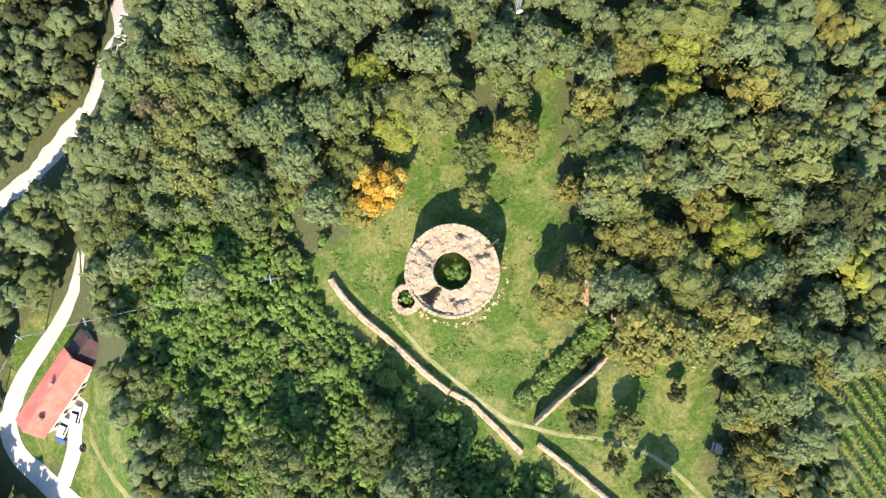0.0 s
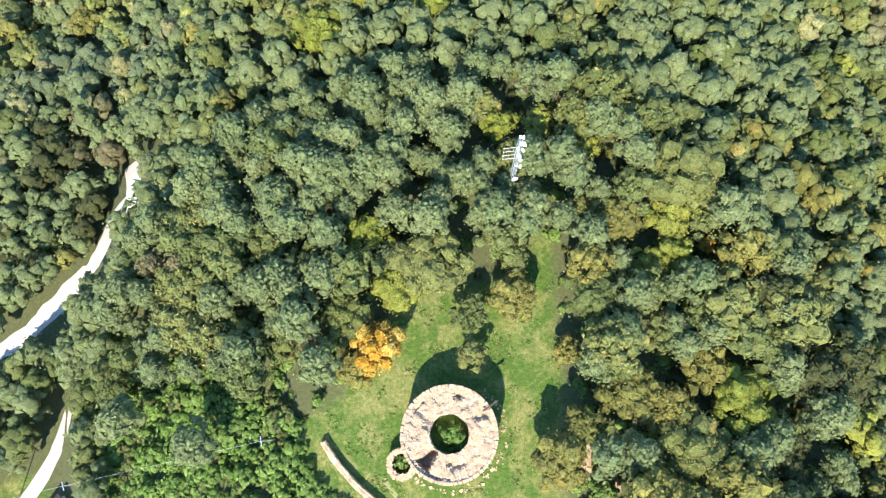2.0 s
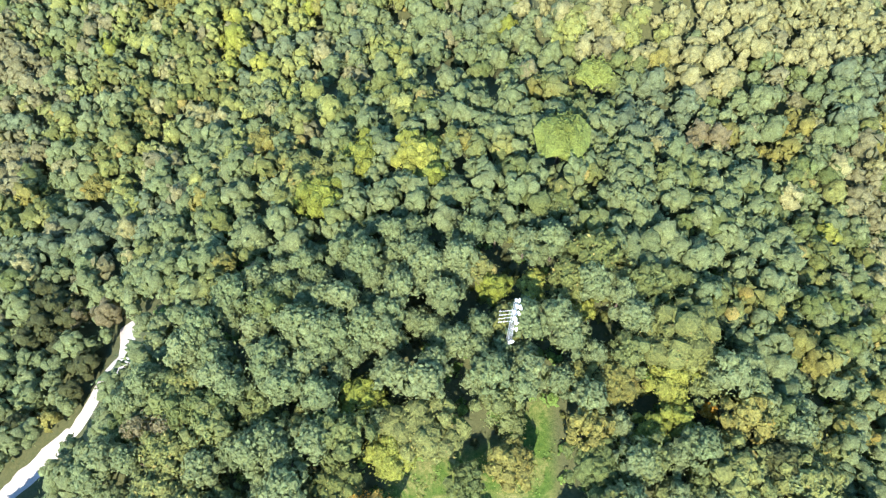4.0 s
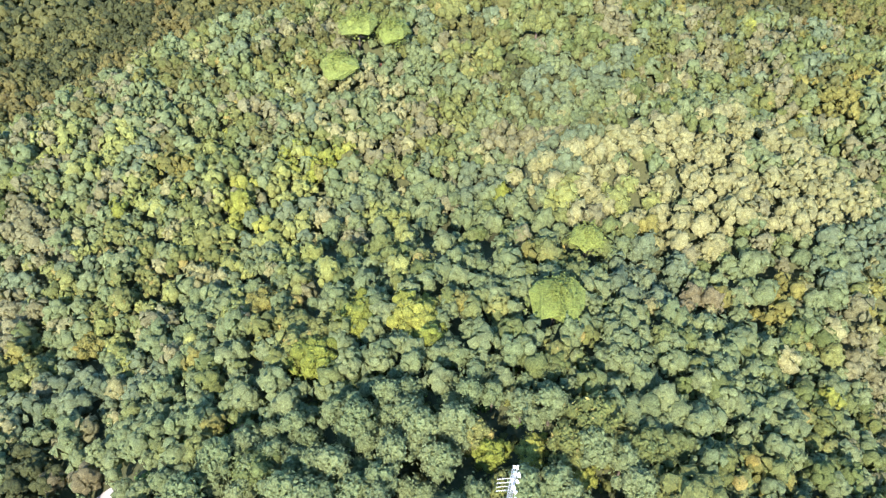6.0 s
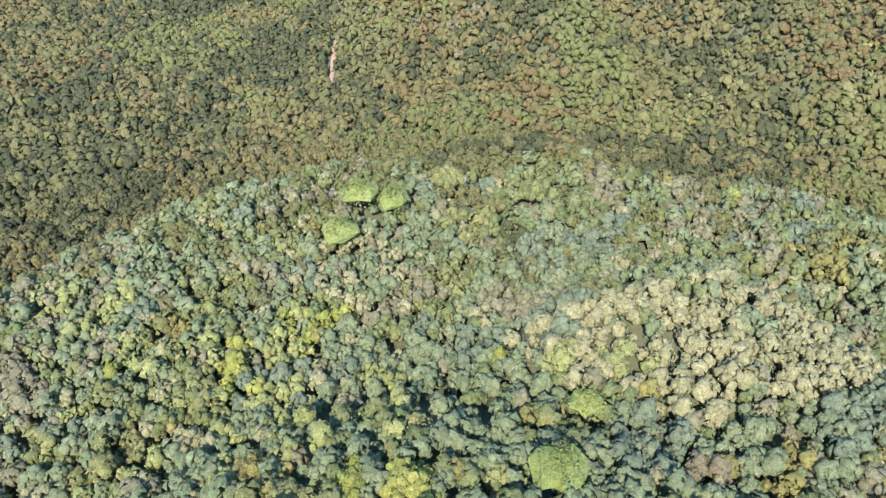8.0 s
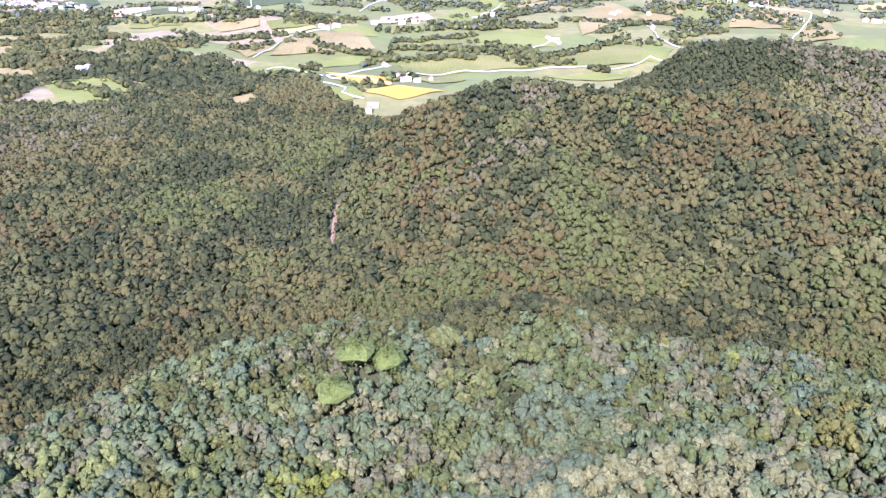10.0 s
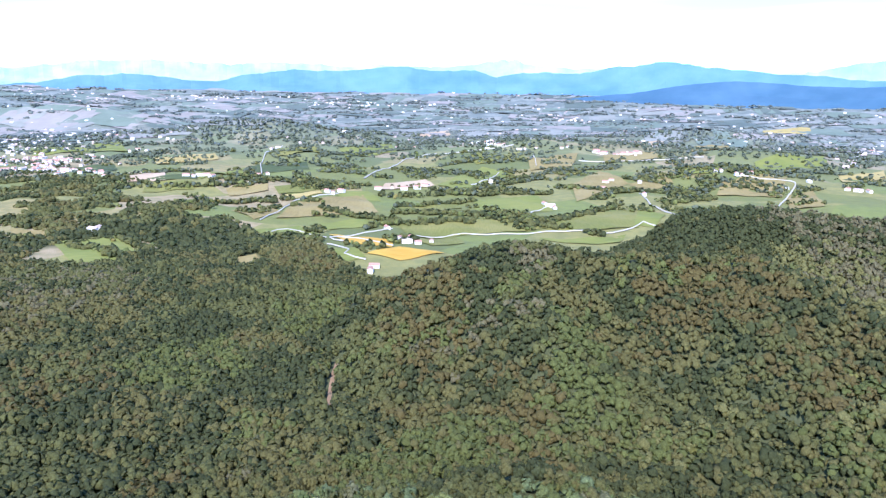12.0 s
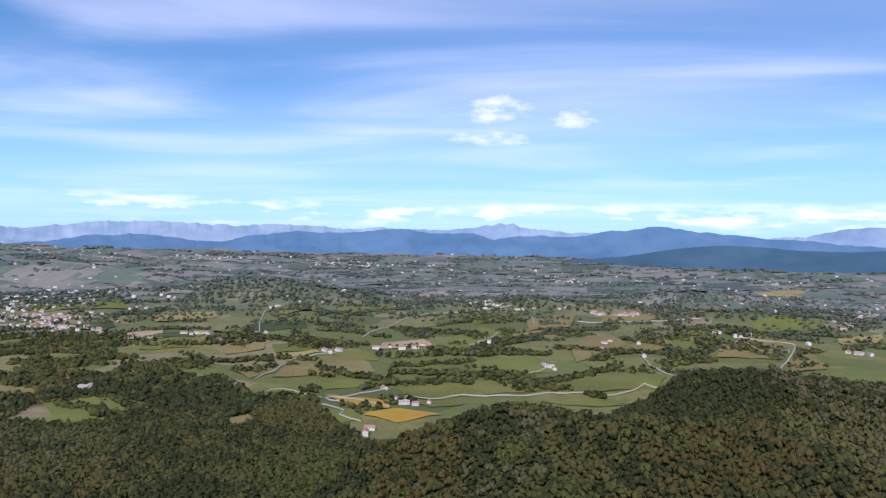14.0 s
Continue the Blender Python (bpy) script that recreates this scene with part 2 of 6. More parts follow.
def island_stone(name, tones):
    """Stone that differs from block to block."""
    mat, nt, bsdf = material(name, 0.95)
    geo, info = nt.nodes.new("ShaderNodeNewGeometry"), nt.nodes.new("ShaderNodeObjectInfo")
    both = nt.nodes.new("ShaderNodeMath")
    both.operation = "ADD"
    nt.links.new(geo.outputs["Random Per Island"], both.inputs[0])
    nt.links.new(info.outputs["Random"], both.inputs[1])
    fr = nt.nodes.new("ShaderNodeMath")
    fr.operation = "FRACT"
    nt.links.new(both.outputs[0], fr.inputs[0])
    ramp = nt.nodes.new("ShaderNodeValToRGB")
    for k, c in enumerate(tones):
        e = ramp.color_ramp.elements[k] if k < 2 else ramp.color_ramp.elements.new(k / (len(tones) - 1))
        e.position, e.color = k / (len(tones) - 1), (*c, 1)
    nt.links.new(fr.outputs[0], ramp.inputs[0])
    grain = noise_of(nt, 7.0, 5, 0.6)
    stain = noise_of(nt, 0.6, 4, 0.6, 0.45, 0.7)
    col = mix_colour(nt, grain, ramp.outputs[0], (0.30, 0.25, 0.18))
    col = mix_colour(nt, 0.65, col, ramp.outputs[0])
    half = nt.nodes.new("ShaderNodeMath")
    half.operation = "MULTIPLY"
    half.inputs[1].default_value = 0.45
    nt.links.new(stain, half.inputs[0])
    nt.links.new(mix_colour(nt, half.outputs[0], col, (0.20, 0.17, 0.12)), bsdf.inputs["Base Color"])
    bump_of(nt, bsdf, grain, 0.5, 0.04)
    return mat


M_RUBBLE = island_stone("mixed_rubble", [(0.26, 0.18, 0.105), (0.42, 0.29, 0.165), (0.47, 0.285, 0.17), (0.40, 0.30, 0.17), (0.49, 0.37, 0.22), (0.36, 0.21, 0.125), (0.48, 0.385, 0.265)])
M_TURF = surface("weedy_turf", (0.06, 0.11, 0.015), (0.12, 0.19, 0.03), (0.17, 0.24, 0.05), 3.0, 0.5, 0.95, 0.6, 0.1)
M_STONE_DARK = surface("weathered_stone", (0.20, 0.165, 0.12), (0.30, 0.255, 0.195), (0.38, 0.33, 0.26), 1.8, 0.3, 0.95, 0.8, 0.12)
M_GRAVEL = surface("white_gravel", (0.36, 0.31, 0.26), (0.45, 0.40, 0.34), (0.52, 0.47, 0.41), 3.0, 0.15, 0.95, 0.5, 0.05)
M_TILE = surface("terracotta_tile", (0.46, 0.115, 0.075), (0.53, 0.150, 0.105), (0.60, 0.22, 0.165), 4.0, 0.5, 0.85, 0.3, 0.03)
M_TILE_DARK = surface("dark_brown_tile", (0.045, 0.026, 0.026), (0.07, 0.038, 0.036), (0.10, 0.055, 0.05), 3.0, 0.5, 0.9, 0.4, 0.03)
M_PLASTER = surface("pale_plaster", (0.66, 0.60, 0.50), (0.74, 0.69, 0.60), (0.80, 0.77, 0.70), 1.5, 0.3, 0.9, 0.2, 0.02)
M_TIMBER = surface("dark_timber", (0.04, 0.03, 0.025), (0.07, 0.055, 0.04), (0.10, 0.08, 0.06), 5.0, 0.6, 0.8, 0.4, 0.02)
M_WOOD = surface("weathered_wood", (0.34, 0.28, 0.2), (0.44, 0.37, 0.28), (0.5, 0.44, 0.35), 6.0, 0.7, 0.85, 0.3, 0.01)
M_STEEL = surface("galvanised_steel", (0.45, 0.46, 0.47), (0.55, 0.56, 0.57), (0.62, 0.63, 0.64), 8.0, 1.0, 0.45, 0.1, 0.01, 0.7)
M_WHITE = surface("white_paint", (0.74, 0.75, 0.76), (0.79, 0.80, 0.80), (0.82, 0.82, 0.82), 6.0, 1.0, 0.5, 0.05, 0.01)
M_GLASS_DARK = surface("dark_glass", (0.02, 0.025, 0.03), (0.03, 0.035, 0.04), (0.04, 0.045, 0.05), 2.0, 0.4, 0.1, 0.0)
M_BLUE = surface("blue_paint", (0.05, 0.08, 0.22), (0.06, 0.10, 0.26), (0.08, 0.12, 0.3), 5.0, 0.8, 0.4, 0.05, 0.01)
M_RUBBER = surface("black_rubber", (0.015, 0.015, 0.016), (0.02, 0.02, 0.021), (0.03, 0.03, 0.03), 9.0, 1.0, 0.8, 0.2, 0.01)


# ---- the lie of the land ----
WAVE_SETS = {}


def waves(x, y, size, seed):
    """Smooth pseudo-random undulation in -1..1, made of a few turned sines."""
    if (size, seed) not in WAVE_SETS:
        r = np.random.RandomState(seed)
        WAVE_SETS[size, seed] = [(r.uniform(0, 2 * np.pi), r.uniform(0.7, 1.9) * 2 * np.pi / size, r.uniform(0, 6.28)) for _ in range(7)]
    out = 0.0
    for a, f, p in WAVE_SETS[size, seed]:
        out = out + np.sin((np.cos(a) * x + np.sin(a) * y) * f + p + 1.3 * np.sin((np.sin(a) * x - np.cos(a) * y) * f * 0.6 + p * 2))
    return out / 3.6


def smooth(a, b, v):
    t = np.clip((v - a) / (b - a), 0, 1)
    return t * t * (3 - 2 * t)


PLAIN = -60.0
HILLS = [(-420, 1330, 12, 260, 120), (-160, 700, 8, 200, 140)]      # centre x, y, height over the plain, half-widths in x and y
FAR_HILLS = [(-1500, 2900, 75, 420, 160), (-640, 2500, 62, 330, 150), (120, 1750, 24, 160, 110), (560, 1480, 32, 150, 100),
             (330, 2150, 34, 260, 120), (980, 2600, 42, 380, 150), (-380, 1800, 18, 140, 90), (760, 1900, 30, 240, 120)]


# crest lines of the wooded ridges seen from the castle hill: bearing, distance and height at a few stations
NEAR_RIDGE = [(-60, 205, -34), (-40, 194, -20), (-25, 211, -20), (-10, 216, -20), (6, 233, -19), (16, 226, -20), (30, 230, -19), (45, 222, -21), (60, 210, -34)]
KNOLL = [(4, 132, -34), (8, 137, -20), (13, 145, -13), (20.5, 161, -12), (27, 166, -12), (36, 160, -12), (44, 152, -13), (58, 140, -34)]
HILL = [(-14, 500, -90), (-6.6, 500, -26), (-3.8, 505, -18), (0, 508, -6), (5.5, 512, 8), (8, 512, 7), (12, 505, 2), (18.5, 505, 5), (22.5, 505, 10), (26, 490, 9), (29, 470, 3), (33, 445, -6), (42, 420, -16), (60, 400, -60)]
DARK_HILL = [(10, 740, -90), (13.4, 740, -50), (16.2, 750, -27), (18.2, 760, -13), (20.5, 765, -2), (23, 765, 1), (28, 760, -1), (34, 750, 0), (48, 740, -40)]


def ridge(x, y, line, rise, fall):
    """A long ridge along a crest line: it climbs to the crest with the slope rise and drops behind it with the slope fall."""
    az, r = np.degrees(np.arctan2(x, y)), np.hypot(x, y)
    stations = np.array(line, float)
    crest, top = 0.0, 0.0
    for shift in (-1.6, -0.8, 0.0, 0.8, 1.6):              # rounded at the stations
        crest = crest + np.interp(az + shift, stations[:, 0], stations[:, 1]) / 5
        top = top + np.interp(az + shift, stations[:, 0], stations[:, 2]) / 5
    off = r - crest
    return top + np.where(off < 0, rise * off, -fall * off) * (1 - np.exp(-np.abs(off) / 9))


def land(x, y):
    """Height of the ground at (x, y), numpy arrays or numbers."""
    x, y = np.asarray(x, float), np.asarray(y, float)
    a = np.where(x < 0, 92.0, 104.0)
    b = np.where(y < 0, 105.0, 142.0)
    d4 = ((np.maximum(np.abs(x - 2) - 14, 0) / a) ** 2 + (np.maximum(np.abs(y + 8) - 22, 0) / b) ** 2) ** 2
    layers = [np.full(np.broadcast(x, y).shape, PLAIN), PLAIN + 60.0 / (1 + 2.2 * d4)]
    spur = waves(x * 1.1, y * 0.6, 120, 9)
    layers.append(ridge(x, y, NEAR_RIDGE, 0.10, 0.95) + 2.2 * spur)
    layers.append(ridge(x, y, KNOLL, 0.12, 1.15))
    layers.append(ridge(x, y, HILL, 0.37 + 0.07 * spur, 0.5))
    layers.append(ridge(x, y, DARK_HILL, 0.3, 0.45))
    for cx, cy, h, sx, sy in HILLS + FAR_HILLS:
        layers.append(PLAIN + h * np.exp(-(((x - cx) / sx) ** 2 + ((y - cy) / sy) ** 2)))
    k = 3.0
    z = k * np.log(sum(np.exp((np.maximum(v, PLAIN) - PLAIN) / k) for v in layers) - (len(layers) - 1)) + PLAIN
    # gullies down the flank of the far hill
    rise = z - PLAIN
    z = z - 6 * smooth(0.1, 0.9, waves(x * 1.1, y * 0.45, 120, 9)) * smooth(8, 20, rise) * (1 - smooth(36, 52, rise)) * smooth(300, 360, y)
    # the terrace with the road and the farmhouse
    shelf = smooth(46, 62, -x) * (1 - smooth(112, 160, -x)) * (1 - smooth(60, 110, np.abs(y + 5)))
    z = z + shelf * (np.maximum(z, -20 - 0.06 * (-62 - x)) - z)
    r = np.hypot(x, y)
    z = z + waves(x, y, 90, 3) * 1.6 * smooth(100, 180, r) + waves(x, y, 420, 5) * 5 * smooth(350, 900, r)
    # the far plain climbs gently to the foot of the mountains
    z = z + 168 * smooth(2700, 5000, r) ** 1.15
    return z


def land_z(x, y):
    return float(land(x, y))


# ---- where things grow ----
def clearing(x, y):
    """1 on the castle lawn and other open grass, 0 under trees."""
    lawn = 1 - smooth(0.88, 1.0, np.hypot((x + 1) / 19.5, (y - 0.5) / 17.5) + waves(x, y, 14, 8) * 0.06)
    north = smooth(-13, -9, x) * (1 - smooth(14.5, 17.5, x)) * smooth(-10, 0, y) * (1 - smooth(19, 23, y - 0.2 * x - 6 * smooth(8, 13, x)))
    wall_y = -4.3 - (x + 22.7) * 0.93
    south = smooth(wall_y - 0.5, wall_y + 1.0, y) * (1 - smooth(14, 18, x + 0.4 * (y + 12))) * (1 - smooth(0, 4, y)) * smooth(-24, -21, x)
    meadow = smooth(wall_y - 1, wall_y + 1, y) * smooth(9, 12, x) * (1 - smooth(38, 44, x + waves(x, y, 20, 2) * 2)) * (1 - smooth(-20, -15, y - 0.5 * (x - 30)))
    yard = (1 - smooth(0.85, 1.0, np.hypot((x + 70) / 13, (y + 38) / 17))) + (1 - smooth(0.9, 1.0, np.hypot((x + 84) / 9, (y + 26) / 16))) + (1 - smooth(0.9, 1.0, np.hypot((x + 68) / 17, (y + 53) / 10)))
    vines = smooth(60, 63, x) * (1 - smooth(-24, -20, y + 0.25 * (x - 63))) * smooth(-75, -70, y)
    return np.clip(lawn + north + south + meadow + yard + vines, 0, 1)


def forest_edge(x):
    """y at which the close woods of the valley end."""
    return np.interp(x, (-1500, -523, -433, -371, -267, -205, -140, -99, -70, 60, 330, 700, 1500), (640, 850, 925, 960, 915, 845, 785, 690, 640, 640, 900, 980, 1100))


def copses(x, y):
    """1 where loose woods and thickets run on between the close woods and the fields."""
    edge = np.interp(x, (-1500, -837, -620, -468, -355, -267, -200, -150), (1250, 1330, 1330, 1100, 1030, 930, 830, 0))
    return (y < edge) & (0.8 * waves(x * 0.7, y, 170, 77) + 0.6 * waves(x * 0.6, y, 70, 78) > -0.1)


def glade(x, y):
    """Small fields inside the valley woods."""
    g = 1 - smooth(0.8, 1.0, np.hypot((x + 378) / 72, (y - 752) / 78))
    g = np.maximum(g, 1 - smooth(0.8, 1.0, np.hypot((x + 505) / 36, (y - 852) / 22)))
    return np.maximum(g, 1 - smooth(0.8, 1.0, np.hypot((x + 198) / 14, (y - 710) / 26)))


def road_distance(x, y, line):
    best = np.full(np.broadcast(x, y).shape, 1e9)
    for (ax, ay), (bx, by) in zip(line, line[1:]):
        t = np.clip(((x - ax) * (bx - ax) + (y - ay) * (by - ay)) / ((bx - ax) ** 2 + (by - ay) ** 2), 0, 1)
        best = np.minimum(best, np.hypot(x - ax - t * (bx - ax), y - ay - t * (by - ay)))
    return best


ROAD = [(-66.2, 50.0), (-64.1, 42.1), (-68.1, 38.6), (-72.2, 31.6), (-77.8, 26.1), (-82.7, 20.6), (-88.8, 15.0), (-112, 0)]
ROAD_SOUTH = [(-75.6, 4), (-77.1, -2.8), (-79.0, -8.5), (-82.1, -14.1), (-85.8, -19.2), (-88.9, -23.8), (-91.4, -28.9), (-92.7, -33.5), (-90.9, -39.2), (-86.2, -43.7), (-81.5, -47.9), (-68, -59)]


TRACK = [(-63.5, 374), (-65.6, 393), (-67.6, 420), (-69, 452)]


YARD_WALL = [(-22.6, -4.3), (-20.1, -7.9), (-17.3, -10.9), (-11.7, -15.7), (-7.0, -20.3), (-2.8, -23.7)]
YARD_WALL_LOW = [(-2.8, -23.7), (0.4, -25.3), (5.1, -29.9), (9.2, -34.1)]
GATE_WALL = [(11.6, -32.3), (16.2, -35.8), (21.7, -40.5), (27.2, -45.5)]
YARD_LINE = YARD_WALL + YARD_WALL_LOW[1:] + GATE_WALL


def woods(x, y):
    """1 where trees stand."""
    x, y = np.asarray(x, float), np.asarray(y, float)
    w = (1 - smooth(0.25, 0.5, clearing(x, y))) * (road_distance(x, y, ROAD) > 3.2) * (road_distance(x * 1.06, y * 1.06, ROAD) > 3.2) * (road_distance(x * 1.06, y * 1.06, ROAD_SOUTH) > 3.8) * (road_distance(x, y, ROAD_SOUTH) > 3.8) * (np.hypot((x + 71) / 10, (y + 19) / 11) > 1) * (road_distance(x, y, TRACK) > 3.3) * (road_distance(x, y, YARD_LINE) > 3.4)
    w = w * ((y < forest_edge(x)) | copses(x, y)) * (1 - glade(x, y))
    return w


# ---- the ground: one sheet to the horizon ----
def build_ground():
    front = np.radians(np.linspace(-46, 46, 230, endpoint=False))
    rest = np.radians(np.linspace(46, 314, 200, endpoint=False))
    az = np.concatenate([front, rest])
    rings = list(np.arange(1.2, 110, 1.25))
    while rings[-1] < 4950:
        rings.append(rings[-1] * 1.034)
    r = np.array(rings)
    rr, aa = np.meshgrid(r, az, indexing="ij")
    x, y = rr * np.sin(aa), rr * np.cos(aa)
    z = land(x, y)
    verts = np.concatenate([[[0, 0, land_z(0, 0)]], np.stack([x, y, z], -1).reshape(-1, 3)])
    n, m = len(r), len(az)
    i, j = np.meshgrid(np.arange(n - 1), np.arange(m), indexing="ij")
    a0 = 1 + i * m + j
    a1 = 1 + i * m + (j + 1) % m
    quads = np.stack([a0, a1, a1 + m, a0 + m], -1).reshape(-1, 4)
    faces = quads[:, ::-1].tolist() + [[0, 1 + (k + 1) % m, 1 + k] for k in range(m)]
    me = bpy.data.meshes.new("ground")
    me.from_pydata(verts.tolist(), [], faces)
    me.shade_smooth()
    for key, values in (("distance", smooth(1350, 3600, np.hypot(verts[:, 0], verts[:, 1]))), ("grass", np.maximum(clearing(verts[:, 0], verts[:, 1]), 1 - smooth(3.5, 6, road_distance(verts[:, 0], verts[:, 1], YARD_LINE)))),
                        ("tilled", np.where((verts[:, 1] > forest_edge(verts[:, 0])) & (verts[:, 1] > 300), 1.0, 0.0) + glade(verts[:, 0], verts[:, 1]))):
        me.attributes.new(key, "FLOAT", "POINT").data.foreach_set("value", np.clip(values, 0, 1).astype(np.float32))
    ob = new("ground", me)
    m, nt, bsdf = material("ground_cover", 0.95)

    def att(name):
        n = nt.nodes.new("ShaderNodeAttribute")
        n.attribute_name = name
        return n.outputs["Fac"]

    fine, mid, wide = noise_of(nt, 1.6, 9, 0.8, 0.41, 0.60), noise_of(nt, 0.16, 9, 0.74, 0.455, 0.585, None, 0.6), noise_of(nt, 0.05, 4, 0.6, 0.4, 0.6)
    floor = mix_colour(nt, fine, (0.06, 0.07, 0.026), (0.095, 0.098, 0.040))
    grass = mix_colour(nt, mid, mix_colour(nt, fine, (0.036, 0.078, 0.010), (0.088, 0.138, 0.022)), mix_colour(nt, fine, (0.10, 0.125, 0.024), (0.235, 0.215, 0.08)))
    plots = nt.nodes.new("ShaderNodeTexVoronoi")
    plots.inputs["Scale"].default_value, plots.inputs["Randomness"].default_value = 0.0075, 0.8
    tc = nt.nodes.new("ShaderNodeTexCoord")
    nt.links.new(tc.outputs["Object"], plots.inputs["Vector"])
    hue = nt.nodes.new("ShaderNodeSeparateColor")
    nt.links.new(plots.outputs["Color"], hue.inputs[0])
    ramp = nt.nodes.new("ShaderNodeValToRGB")
    ramp.color_ramp.interpolation = "CONSTANT"
    stops = [(0.0, (0.19, 0.195, 0.052)), (0.25, (0.26, 0.235, 0.072)), (0.42, (0.145, 0.16, 0.045)), (0.58, (0.31, 0.25, 0.095)), (0.74, (0.19, 0.21, 0.052)), (0.9, (0.36, 0.275, 0.14))]
    for k, (p, c) in enumerate(stops):
        e = ramp.color_ramp.elements[k] if k < 2 else ramp.color_ramp.elements.new(p)
        e.position, e.color = p, (*c, 1)
    nt.links.new(hue.outputs[0], ramp.inputs[0])
    field = mix_colour(nt, wide, ramp.outputs[0], (0.13, 0.14, 0.05))
    field = mix_colour(nt, 0.55, field, ramp.outputs[0])
    # haze painted into the ground: field colours fade to grey-green with distance
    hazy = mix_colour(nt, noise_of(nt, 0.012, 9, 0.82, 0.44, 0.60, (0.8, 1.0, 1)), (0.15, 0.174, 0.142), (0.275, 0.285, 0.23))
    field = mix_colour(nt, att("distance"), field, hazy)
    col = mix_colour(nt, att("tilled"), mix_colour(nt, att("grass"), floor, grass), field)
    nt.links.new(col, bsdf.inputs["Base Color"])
    bump_of(nt, bsdf, fine, 0.5, 0.12)
    me.materials.append(m)
    return tagged(ob, "rolling ground of grass, woodland floor and tilled fields", "ground", kind="structure")


ground = build_ground()


# ---- builders ----
def mesh_from(name, verts, faces, mat, smooth_shade=False):
    me = bpy.data.meshes.new(name)
    me.from_pydata([tuple(v) for v in verts], [], [tuple(f) for f in faces])
    me.materials.append(mat)
    if smooth_shade:
        me.shade_smooth()
    return me


def part(name, bm, mat, parent=None, label="", smooth_shade=False):
    """Links a bmesh as one mesh object under a thing or a part."""
    me = bpy.data.meshes.new(name)
    bmesh.ops.recalc_face_normals(bm, faces=bm.faces)
    bm.to_mesh(me)
    bm.free()
    me.materials.append(mat)
    if smooth_shade:
        me.shade_smooth()
    ob = new(name, me)
    ob.parent = parent
    return tagged(ob, label)


def thing(name, at, turn=0.0, label="", category="", group="", kind=""):
    """An empty at the base of a thing, to carry its parts."""
    ob = new(name)
    ob.matrix_basis = pose(*at, 0, 0, turn)
    return tagged(ob, label, category, group, kind)


def box(bm, x, y, z, sx, sy, sz, turn=0.0, bevel=0.0, tip=None):
    """A block with its base centre at (x, y, z)."""
    made = bmesh.ops.create_cube(bm, size=1.0)["verts"]
    m = Matrix.Translation((x, y, z + sz / 2)) @ Matrix.Rotation(radians(turn), 4, "Z") @ Matrix.Diagonal((sx, sy, sz, 1))
    if tip:
        m = m @ Euler(tip).to_matrix().to_4x4()
    bmesh.ops.transform(bm, matrix=m, verts=made)
    if bevel:
        edges = list({e for v in made for e in v.link_edges})
        bmesh.ops.bevel(bm, geom=edges, offset=bevel, segments=1, affect="EDGES")
    return made


def tube(bm, a, b, r1, r2, sides=8):
    a, b = Vector(a), Vector(b)
    m = Matrix.Translation((a + b) / 2) @ (b - a).to_track_quat("Z", "Y").to_matrix().to_4x4()
    bmesh.ops.create_cone(bm, cap_ends=True, segments=sides, radius1=r1, radius2=r2, depth=(b - a).length, matrix=m)


# ---- tree shapes ----
def blob(rng, rings=0):
    """A rough unit blob: a knobbly icosahedron."""
    bm = bmesh.new()
    bmesh.ops.create_icosphere(bm, subdivisions=1 + rings, radius=1.0)
    v = np.array([p.co[:] for p in bm.verts])
    f = [[p.index for p in q.verts] for q in bm.faces]
    bm.free()
    return v * rng.uniform(0.68, 1.18, (len(v), 1)), np.array(f)


